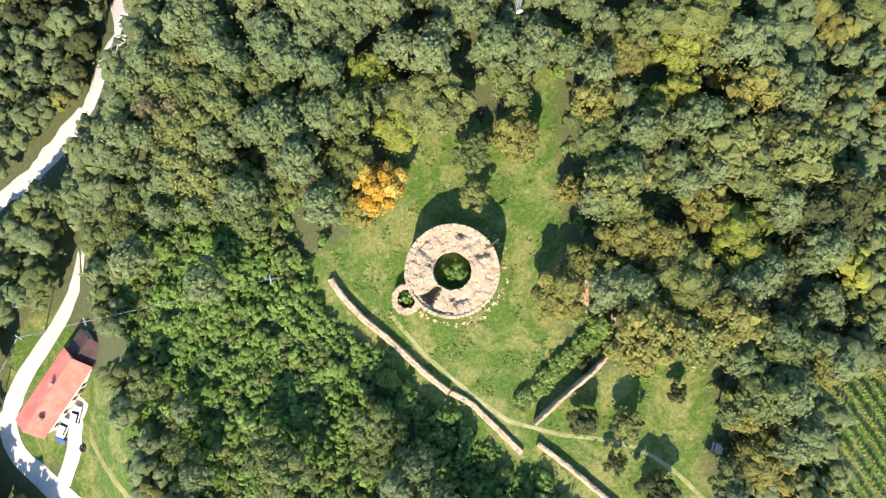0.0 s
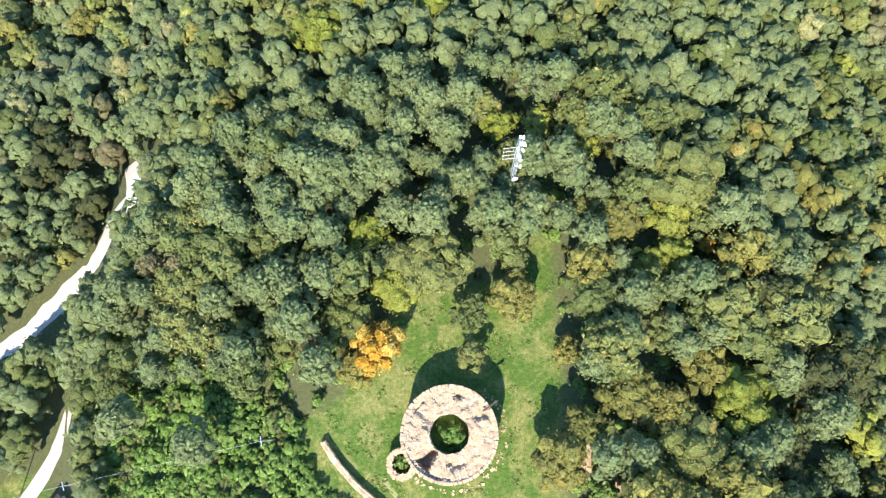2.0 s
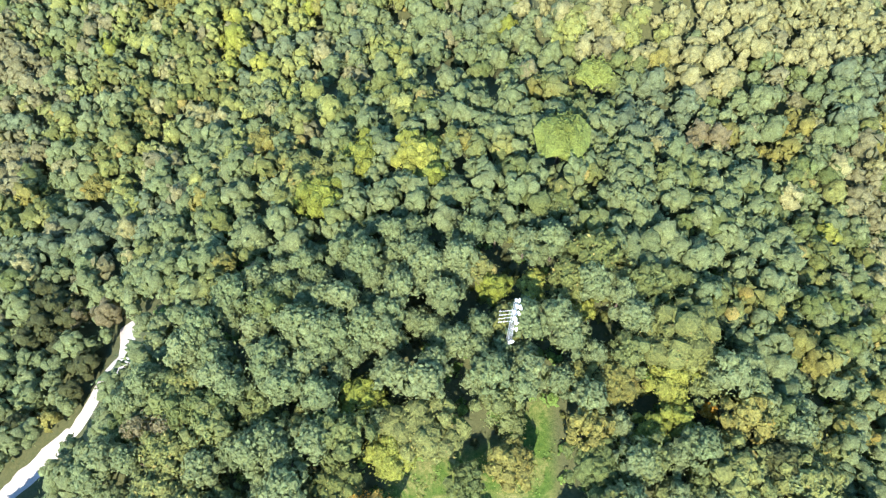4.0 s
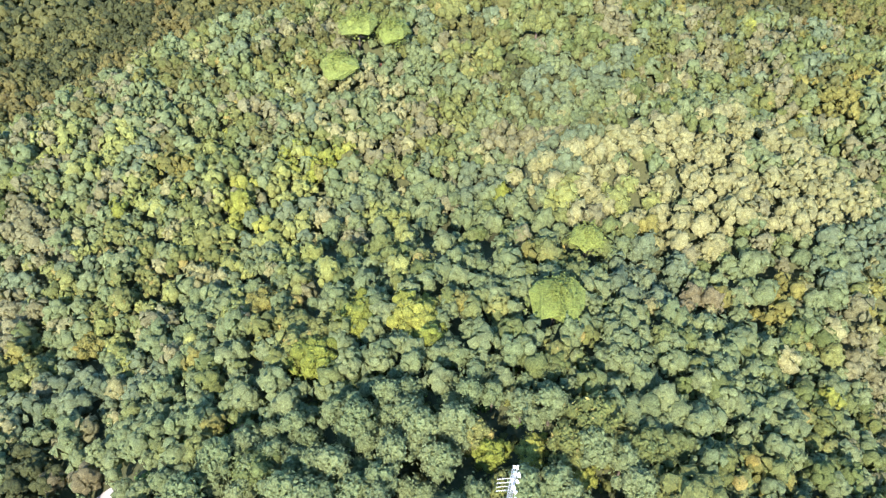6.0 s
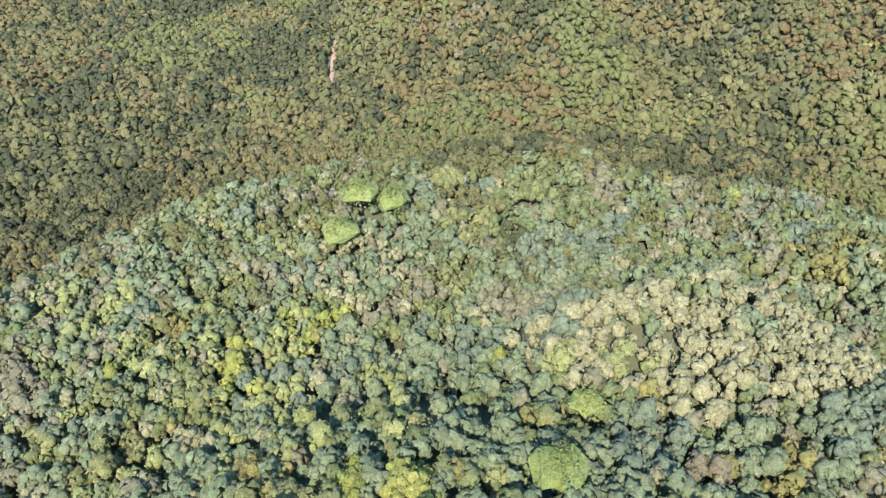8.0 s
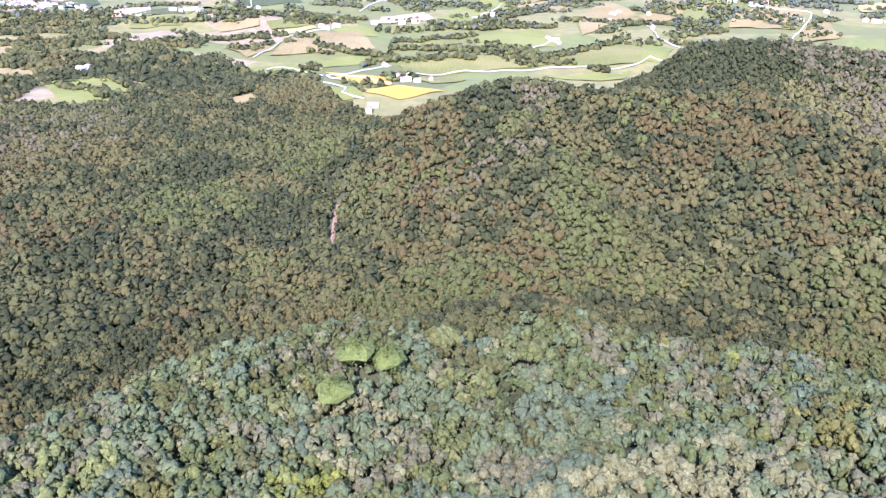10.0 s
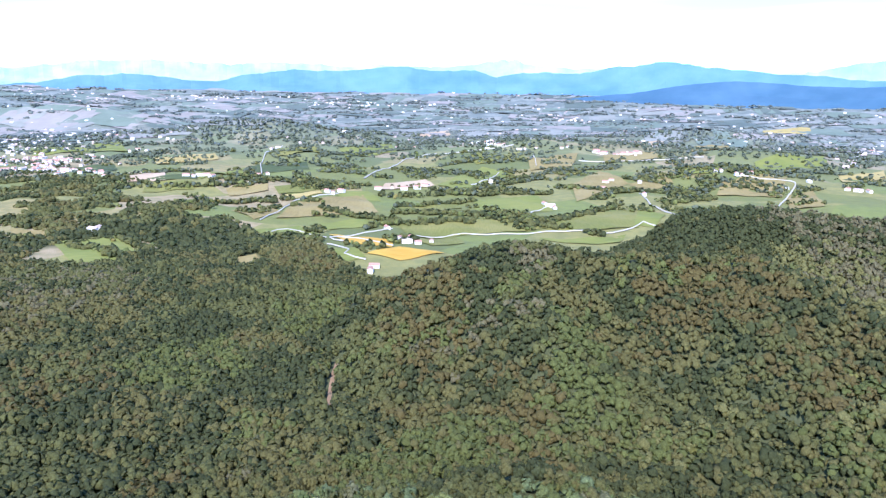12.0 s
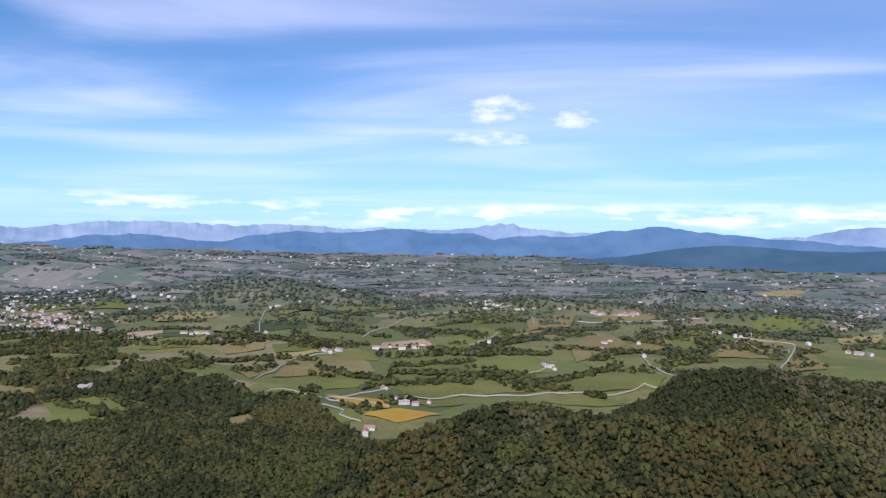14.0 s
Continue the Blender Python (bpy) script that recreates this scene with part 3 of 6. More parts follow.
def crown_arrays(rng, radius, depth, lobes, leaves, leaf, core=0.7, rings=0, top=0.45, flat=0.0, hug=0.0):
    """Verts, triangles and quads of a crown: leaf sprays massed in uneven boughs round a ragged heart; its base is at z = 0.
    top: how much the crown narrows upward; flat: how much the sprays lie flat; hug: the share of sprays that clothe the outline evenly."""
    vs, tris, quads, norms, n = [], [], [], [], 0
    if core:
        v, f = blob(rng, rings)
        v = v * [radius * core, radius * core, depth * 0.5 * core]
        v[:, :2] *= 1 - top * np.clip(v[:, 2:] / (depth * 0.5), -0.4, 1)
        vs.append(v + [0, 0, depth * 0.5])
        tris.append(f)
        norms.append(v / [radius, radius, depth * 0.5] ** np.array(2.0))
        n = len(v)
    boughs = []
    for k in range(lobes):
        a, h = 2.4 * k + rng.uniform(-0.6, 0.6), (k + 0.6) / lobes
        reach = radius * (1 - top * h * 1.15) * math.sqrt(max(0.05, 1 - (2 * h - 0.85) ** 2 * 0.75))
        q = rng.uniform(0.35, 0.75) if h < 0.8 else rng.uniform(0, 0.3)
        boughs.append((np.array([reach * q * math.cos(a), reach * q * math.sin(a), depth * h]), max(reach * 0.52, radius * 0.26)))
    pick = rng.randint(0, lobes, leaves)
    d = rng.normal(size=(leaves, 3))
    d[:, 2] = np.abs(d[:, 2]) * 0.9 - 0.2
    d /= np.linalg.norm(d, axis=1, keepdims=True)
    c = np.array([b[0] for b in boughs])[pick]
    lr = np.array([b[1] for b in boughs])[pick][:, None]
    p = c + d * lr * rng.uniform(0.6, 1.15, (leaves, 1)) * [1, 1, 1.15 - flat * 0.6]
    near = rng.uniform(size=leaves) < hug
    if near.any():
        e = rng.normal(size=(leaves, 3))
        e[:, 2] = np.abs(e[:, 2]) - 0.35
        e /= np.linalg.norm(e, axis=1, keepdims=True)
        ph = rng.uniform(0, 6.28, 3)
        az = np.arctan2(e[:, 1], e[:, 0])
        lump = 0.86 + 0.16 * np.sin(3 * az + ph[0] + 2 * e[:, 2]) * np.cos(4 * e[:, 2] + ph[1]) + rng.uniform(-0.1, 0.1, leaves)
        body = e * lump[:, None] * [radius, radius, depth * 0.5]
        body[:, :2] *= (1 - top * np.clip(body[:, 2:] / (depth * 0.5), -0.4, 1))
        p = np.where(near[:, None], body + [0, 0, depth * 0.5], p)
        d = np.where(near[:, None], e, d)
    # leaf masses are lit as one rounded bough and crown
    hull = (p - [0, 0, depth * 0.42]) / np.array([radius, radius, depth * 0.5]) ** 2
    hull /= np.linalg.norm(hull, axis=1, keepdims=True)
    lit = hull * 0.5 + d * 0.42 + [0, 0, 0.4 + flat] + rng.normal(size=(leaves, 3)) * 0.1
    lit /= np.linalg.norm(lit, axis=1, keepdims=True)
    nrm = lit + rng.normal(size=(leaves, 3)) * 0.26
    nrm /= np.linalg.norm(nrm, axis=1, keepdims=True)
    u = d * 0.6 + [0, 0, 0.5 - flat * 0.5] + rng.normal(size=(leaves, 3)) * 0.5
    w = np.cross(nrm, u)
    w /= np.linalg.norm(w, axis=1, keepdims=True)
    u = np.cross(w, nrm)
    s = leaf * rng.uniform(0.6, 1.4, (leaves, 1))
    bend = -nrm * s * 0.22
    q = np.stack([p - u * s * 0.62 + bend, p - w * s * 0.4 - u * s * 0.08, p + u * s * 0.72 + bend * 1.3, p + w * s * 0.4 - u * s * 0.08], 1)
    norms.append(np.repeat(lit, 4, axis=0))
    vs.append(q.reshape(-1, 3))
    quads = n + np.arange(leaves * 4).reshape(-1, 4)
    norms = np.concatenate(norms)
    norms /= np.linalg.norm(norms, axis=1, keepdims=True)
    return np.concatenate(vs), (np.concatenate(tris) if tris else np.zeros((0, 3), int)), quads, norms


def dome(rng, fine):
    """A rough half ball of foliage, open below: verts, triangles."""
    n1, n2 = 5, 6
    v = [(0, 0, 1.0)]
    if fine:
        v += [(0.72 * math.cos(6.283 * k / n1), 0.72 * math.sin(6.283 * k / n1), 0.66) for k in range(n1)]
        v += [(math.cos(6.283 * (k + 0.5) / n1), math.sin(6.283 * (k + 0.5) / n1), -0.12) for k in range(n1)]
        f = []
        for k in range(n1):
            a, b, c, d = 1 + k, 1 + (k + 1) % n1, 1 + n1 + k, 1 + n1 + (k + 1) % n1
            f += [(0, a, b), (a, c, b), (b, c, d)]
    else:
        v += [(0.98 * math.cos(6.283 * k / n2), 0.98 * math.sin(6.283 * k / n2), 0.08) for k in range(n2)]
        f = [(0, 1 + k, 1 + (k + 1) % n2) for k in range(n2)]
    v = np.array(v) * rng.uniform(0.82, 1.18, (len(v), 1))
    return v, np.array(f)


def bushy_crown(rng, radius, depth, lumps, size, leaves=0, leaf=0.5, fine=True, top=0.3, droop=0.25):
    """A crown of rounded boughs: half balls of foliage set round a solid heart, with loose sprays on them; its base is at z = 0.
    size: the boughs against the crown; top: how much the crown narrows upward; droop: how far the boughs reach down."""
    half = depth * 0.5
    v, f = blob(rng, 0)
    heart = v * [radius * 0.66, radius * 0.66, half * 0.74]
    vs, tris, norms, n = [heart + [0, 0, half]], [f], [v], len(v)
    golden, phase = 2.39996, rng.uniform(0, 6.28)
    for k in range(lumps):
        h = 1 - (1 + droop) * (k + 0.5) / lumps              # even cover from the tip down
        a = golden * k + phase + rng.uniform(-0.35, 0.35)
        flat = math.sqrt(max(0.0, 1 - h * h))
        e = np.array([flat * math.cos(a), flat * math.sin(a), h])
        narrow = 1 - top * max(0.0, h)
        at = e * [radius * narrow, radius * narrow, half] * rng.uniform(0.5, 1.02) + [0, 0, half]
        d, t = dome(rng, fine)
        axis = Vector(e + rng.normal(size=3) * 0.18 + [0, 0, 0.25]).normalized()
        m = np.array(axis.to_track_quat("Z", "Y").to_matrix())
        s = radius * size * rng.uniform(0.6, 1.3)
        d = d @ m.T
        vs.append(d * s * [1, 1, 1.12] + at)
        tris.append(t + n)
        norms.append(d / np.linalg.norm(d, axis=1, keepdims=True) * 0.75 + e * 0.35 + [0, 0, 0.15])
        n += len(d)
    quads = np.zeros((0, 4), int)
    if leaves:
        body = np.concatenate(vs[1:])
        lit = np.concatenate(norms[1:])
        up = np.where(lit[:, 2] > -0.1)[0]
        pick = up[rng.randint(0, len(up), leaves)]
        nrm = lit[pick] / np.linalg.norm(lit[pick], axis=1, keepdims=True)
        p = body[pick] + nrm * rng.uniform(-0.1, 0.3, (leaves, 1)) * leaf + rng.normal(size=(leaves, 3)) * radius * size * 0.3
        face = nrm + rng.normal(size=(leaves, 3)) * 0.28
        face /= np.linalg.norm(face, axis=1, keepdims=True)
        w = np.cross(face, rng.normal(size=(leaves, 3)))
        w /= np.linalg.norm(w, axis=1, keepdims=True)
        u = np.cross(w, face)
        s = leaf * rng.uniform(0.6, 1.4, (leaves, 1))
        vs.append(np.stack([p - u * s * 0.6, p - w * s * 0.4, p + u * s * 0.7, p + w * s * 0.4], 1).reshape(-1, 3))
        norms.append(np.repeat(nrm, 4, axis=0))
        quads = n + np.arange(leaves * 4).reshape(-1, 4)
    norms = np.concatenate(norms)
    norms /= np.linalg.norm(norms, axis=1, keepdims=True)
    return np.concatenate(vs), np.concatenate(tris), quads, norms


def soft_normals(me, norms):
    me.attributes.new("custom_normal", "FLOAT_VECTOR", "POINT").data.foreach_set("vector", norms.astype(np.float32).ravel())


def merged(name, protos, picks, places, sizes, turns, tones, mats, which_mat):
    """One mesh of many trees: shape, place, size, turn, tone and leaf material of each."""
    vs, polys, rnd, mi, ns, n = [], [], [], [], [], 0
    starts, totals, loops = [], [], []
    at = 0
    for k, (p, (x, y, z), s, a, tone, mm) in enumerate(zip(picks, places, sizes, turns, tones, which_mat)):
        v, t, q, *soft = protos[p]
        ca, sa = math.cos(a), math.sin(a)
        w = np.empty_like(v)
        w[:, 0] = (v[:, 0] * ca - v[:, 1] * sa) * s[0] + x
        w[:, 1] = (v[:, 0] * sa + v[:, 1] * ca) * s[0] + y
        w[:, 2] = v[:, 2] * s[1] + z
        vs.append(w)
        if soft:
            g = soft[0]
            ns.append(np.stack([g[:, 0] * ca - g[:, 1] * sa, g[:, 0] * sa + g[:, 1] * ca, g[:, 2]], -1))
        loops.append((t + n).ravel())
        loops.append((q + n).ravel())
        totals.append(np.concatenate([np.full(len(t), 3), np.full(len(q), 4)]))
        mi.append(np.full(len(t) + len(q), mm))
        rnd.append(np.full(len(v), tone))
        n += len(v)
    vs, loops, totals = np.concatenate(vs), np.concatenate(loops), np.concatenate(totals)
    starts = np.concatenate([[0], np.cumsum(totals)[:-1]])
    me = bpy.data.meshes.new(name)
    me.vertices.add(len(vs))
    me.vertices.foreach_set("co", vs.astype(np.float32).ravel())
    me.loops.add(len(loops))
    me.loops.foreach_set("vertex_index", loops.astype(np.int32))
    me.polygons.add(len(totals))
    me.polygons.foreach_set("loop_start", starts.astype(np.int32))
    for m in mats:
        me.materials.append(m)
    me.polygons.foreach_set("material_index", np.concatenate(mi).astype(np.int32))
    if not ns:
        me.attributes.new("sharp_face", "BOOLEAN", "FACE").data.foreach_set("value", np.ones(len(totals), bool))
    me.update(calc_edges=True)
    me.attributes.new("tree_rand", "FLOAT", "POINT").data.foreach_set("value", np.concatenate(rnd).astype(np.float32))
    if ns:
        soft_normals(me, np.concatenate(ns))
    return new(name, me)


KINDS = list(LEAVES)


def scatter(rng, x0, x1, y0, y1, step):
    """Jittered places on a grid, one in each cell."""
    gx, gy = np.meshgrid(np.arange(x0, x1, step), np.arange(y0, y1, step))
    gx = gx + np.where((np.arange(gx.shape[0]) % 2)[:, None] == 1, step / 2, 0)
    x = gx.ravel() + rng.uniform(-0.5, 0.5, gx.size) * step
    y = gy.ravel() + rng.uniform(-0.5, 0.5, gy.size) * step
    return x, y


# where a kind gathers: centre, half-widths, kind, share
STANDS_NEAR = [
    # the two dark stands put the shadowed gaps of the woods into leaf colour
    (-88, 40, 14, 18, "dark", 0.45), (54, 6, 17, 15, "dark", 0.4), (40, 22, 8, 7, "lime", 0.35),     (68, 126, 38, 20, "sallow", 0.85), (37, 121, 13, 5, "lime_dull", 0.6), (-5, 167, 27, 21, "tan", 0.2), (-50, 122, 12, 22, "lime_dull", 0.5), (-41, 145, 9, 6, "lime", 0.55), (-30, 78, 9, 12, "oak", 0.5),
    (-18, 80, 3, 7, "lime", 0.9), (-6, 79, 4, 7, "lime", 0.9), (-76, 108, 22, 18, "oak", 0.5), (-109, 149, 18, 48, "tan", 0.3), (59, 91, 10, 7, "grey", 0.18), (78, 93, 17, 7, "olive", 0.4),
    (10, 50, 3, 4, "lime", 0.6)]
STANDS_RIDGE = [
    (15, 216, 24, 11, "far_oak", 0.5), (26, 179, 10, 10, "dark", 0.5), (10, 187, 7, 11, "oak", 0.6), (-23, 170, 14, 17, "sallow", 0.35), (-67, 137, 18, 19, "oak", 0.4), (-52, 131, 8, 11, "lime", 0.5),
    (-37, 148, 9, 6, "lime", 0.7), (-101, 148, 17, 9, "lime_dull", 0.5), (121, 167, 15, 12, "olive", 0.5), (108, 186, 24, 13, "blue", 0.4), (99, 203, 37, 41, "tan", 0.25), (-75, 139, 4, 4, "olive", 0.8),
    (41, 203, 23, 15, "ash", 0.5), (38, 175, 14, 10, "blue", 0.5)]
STANDS_HILL = [
    (21, 431, 43, 17, "grey", 0.45), (62, 489, 16, 15, "grey", 0.5), (80, 378, 19, 55, "moss", 0.75), (134, 431, 29, 28, "dark", 0.7), (29, 380, 26, 18, "dark", 0.5), (164, 426, 48, 39, "rust", 0.6),
    (200, 350, 37, 30, "rust", 0.45), (318, 548, 41, 106, "straw", 0.8), (-8, 481, 31, 95, "rust", 0.5), (27, 498, 20, 60, "dark", 0.7), (14, 330, 32, 27, "moss", 0.7), (126, 323, 36, 18, "straw", 0.3),
    (207, 314, 16, 9, "straw", 0.6), (47, 333, 18, 54, "rust", 0.4)]
STANDS_VALLEY = [
    (-180, 499, 30, 40, "dark", 0.8), (-234, 399, 47, 46, "rust", 0.4), (-109, 425, 29, 46, "dark", 0.7), (-160, 437, 39, 46, "moss", 0.6), (-95, 543, 41, 57, "moss", 0.5), (-200, 367, 16, 23, "dark", 0.95),
    (-94, 297, 8, 10, "grey", 0.6), (-126, 295, 17, 21, "rust", 0.45), (-344, 814, 142, 112, "dark", 0.8), (-176, 284, 35, 34, "dark", 0.5), (-72, 308, 28, 33, "olive_dull", 0.6), (-332, 595, 66, 77, "grey", 0.3),
    (330, 715, 190, 95, "dark", 0.9), (360, 646, 47, 142, "grey", 0.5)]


def mixture(rng, x, y):
    """Which kind of tree grows at each place, by stands."""
    r = np.hypot(x, y)
    n1, n2, u = waves(x, y, 60, 21), waves(x, y, 35, 22), rng.uniform(size=len(x))
    u = np.clip(0.5 + 0.34 * waves(x, y, 26, 35) + 0.55 * (u - 0.5), 0, 0.999)        # like stands with like
    v = np.clip(u + 0.22 * n1, 0, 0.999)
    w = np.clip(0.5 + 0.16 * n1 + 0.12 * n2 + 0.45 * (u - 0.5), 0, 0.999)
    v = np.where(rng.uniform(size=len(x)) < 0.12, u, v)
    near = np.where(v < 0.74, "locust", np.where(v < 0.9, "ash", np.where(u < 0.93, "oak", np.where(u < 0.965, "olive", np.where(u < 0.985, "lime", "grey")))))
    east = np.where(v < 0.2, "oak", np.where(v < 0.34, "olive", np.where(v < 0.66, "locust", np.where(v < 0.86, "ash", np.where(u < 0.93, "locust", "lime")))))
    west = np.where(v < 0.42, "ash", np.where(v < 0.86, "locust", np.where(u < 0.95, "oak", "olive")))
    g = np.clip(u + 0.3 * waves(x, y, 75, 25), 0, 0.999)
    mixed = rng.uniform(size=len(x))
    ridge = np.where(g < 0.62, "locust", np.where(g < 0.84, "ash", "oak"))
    cool, warm = waves(x, y, 70, 26) + 0.5 * mixed, waves(x, y, 55, 27) + 0.6 * mixed
    ridge = np.where(cool > 0.85, "blue", np.where(warm > 1.0, "tan", ridge))
    ridge = np.where(mixed < 0.03, "tan", np.where(mixed < 0.1, "sallow", np.where(mixed > 0.995, "lime", np.where(mixed > 0.988, "olive", ridge))))
    crown_top = (u < 0.4 * smooth(150, 225, y + 0.25 * np.abs(x))) & (r > 130)
    ridge = np.where(crown_top, np.where(u < 0.18, "far_oak", np.where(u < 0.38, "moss", np.where(u < 0.44, "olive", "olive_dull"))), ridge)
    ridge = np.where((np.hypot((x + 50) / 45, (y - 110) / 40) < 1) & (u > 0.68), "lime_dull", ridge)
    # slanting bands of darker and lighter kinds also stand in for spur shading
    w = np.clip(w * 0.75 + 0.13 + 0.3 * waves(x + 0.5 * y, y * 0.6, 150, 28), 0, 0.999)
    far = np.where(w < 0.42, "far_oak", np.where(w < 0.6, "dark", np.where(w < 0.86, "olive_dull", np.where(w < 0.93, "rust", np.where(u < 0.997, "far_oak", "grey")))))
    out = np.where((x > 12 + 0.2 * y) & (y < 48), east, np.where((x < -18) & (y < 10), west, near))
    out = np.where(r > 95, ridge, out)
    bright = (0.8 * waves(x, y, 130, 29) + 0.7 * u > 0.5 + 0.45 * smooth(260, 520, r)) & (x > -110)
    far = np.where(bright, np.where(mixed < 0.015, "olive", np.where(mixed < 0.65, "moss", "olive_dull")), far)
    out = np.where((r + 24 * u > 262) | (y + 22 * u > 232), far, out)
    for cx, cy, rx, ry, kind, share in STANDS_NEAR + STANDS_RIDGE + STANDS_HILL + STANDS_VALLEY:
        inside = np.hypot((x - cx) / rx, (y - cy) / ry) + 0.3 * waves(x, y, 34, 31) < 1
        out = np.where(inside & (np.clip(0.5 + 0.4 * waves(x + cx, y, 24, 36) + 0.5 * (rng.uniform(size=len(x)) - 0.5), 0, 1) < share), kind, out)
    return out


# ---- the round tower ruin ----
TOWER = (-1.9, -3.3)


def ring_wall(bm, cx, cy, r_in, r_out, z0, top, steps=96, rows=5, rough=0.0, seed=1, drop=None):
    """A thick ring of masonry whose rows bulge unevenly; top is a function of the angle."""
    def at(k, r, z, amp):
        a = 2 * math.pi * k / steps
        d = noise.noise((math.cos(a) * r * 0.9 + seed, math.sin(a) * r * 0.9, z * 0.9)) * amp
        return (cx + math.cos(a) * (r + d), cy + math.sin(a) * (r + d), z)
    loops = []
    for k in range(steps):
        a = 2 * math.pi * k / steps
        h = top(a)
        col = [at(k, r_out + 0.15 * (1 - j / rows), z0 + (h - z0) * j / rows, rough) for j in range(rows + 1)]
        n_top = 7
        for j in range(1, n_top):
            r = r_out + (r_in - r_out) * j / n_top
            p = at(k, r, h, rough)
            lump = noise.noise((p[0] * 1.1, p[1] * 1.1, seed)) * 0.35 + noise.noise((p[0] * 2.7, p[1] * 2.7, seed + 5)) * 0.2
            col.append((p[0], p[1], h + lump - (drop(a, r) if drop else 0)))
        col += [at(k, r_in, z0 + (h - z0) * (rows - j) / rows, rough) for j in range(rows + 1)]
        loops.append([bm.verts.new(p) for p in col])
    for k in range(steps):
        a, b = loops[k], loops[(k + 1) % steps]
        for j in range(len(a) - 1):
            bm.faces.new((a[j], b[j], b[j + 1], a[j + 1]))


def rubble(name, rng, places, size, parent, label):
    """Small irregular stones bedded at the places given, in one mesh."""
    shapes = []
    for k in range(6):
        v = np.array([(x, y, z) for z in (-0.5, 0.5) for y in (-0.5, 0.5) for x in (-0.5, 0.5)]) * rng.uniform(0.8, 1.2) + np.random.RandomState(k).uniform(-0.14, 0.14, (8, 3))
        q = np.array([(0, 1, 3, 2), (4, 6, 7, 5), (0, 4, 5, 1), (1, 5, 7, 3), (3, 7, 6, 2), (2, 6, 4, 0)])
        shapes.append((v * [1.25, 1, 1], np.zeros((0, 3), int), q))
    n = len(places)
    s = np.array([size * rng.uniform(0.55, 1.35) for _ in range(n)])
    ob = merged(name, shapes, [rng.randrange(6) for _ in range(n)], [p[:3] for p in places], np.stack([s, s * 0.42], -1), [radians(p[3]) for p in places], [0.0] * n, [M_RUBBLE], [0] * n)
    ob.parent = parent
    return tagged(ob, label, kind="stuff")


PITS = [(1.32, 6.0, 0.14, 0.45, 0.8), (0.52, 5.6, 0.14, 1.2, 0.9), (5.05, 5.0, 0.3, 0.4, 0.7), (4.72, 4.4, 0.12, 0.6, 0.8), (2.4, 6.4, 0.25, 0.25, 0.5), (4.35, 6.7, 0.3, 0.3, 0.6)]   # hollows in the wall top: angle, radius, widths, depth


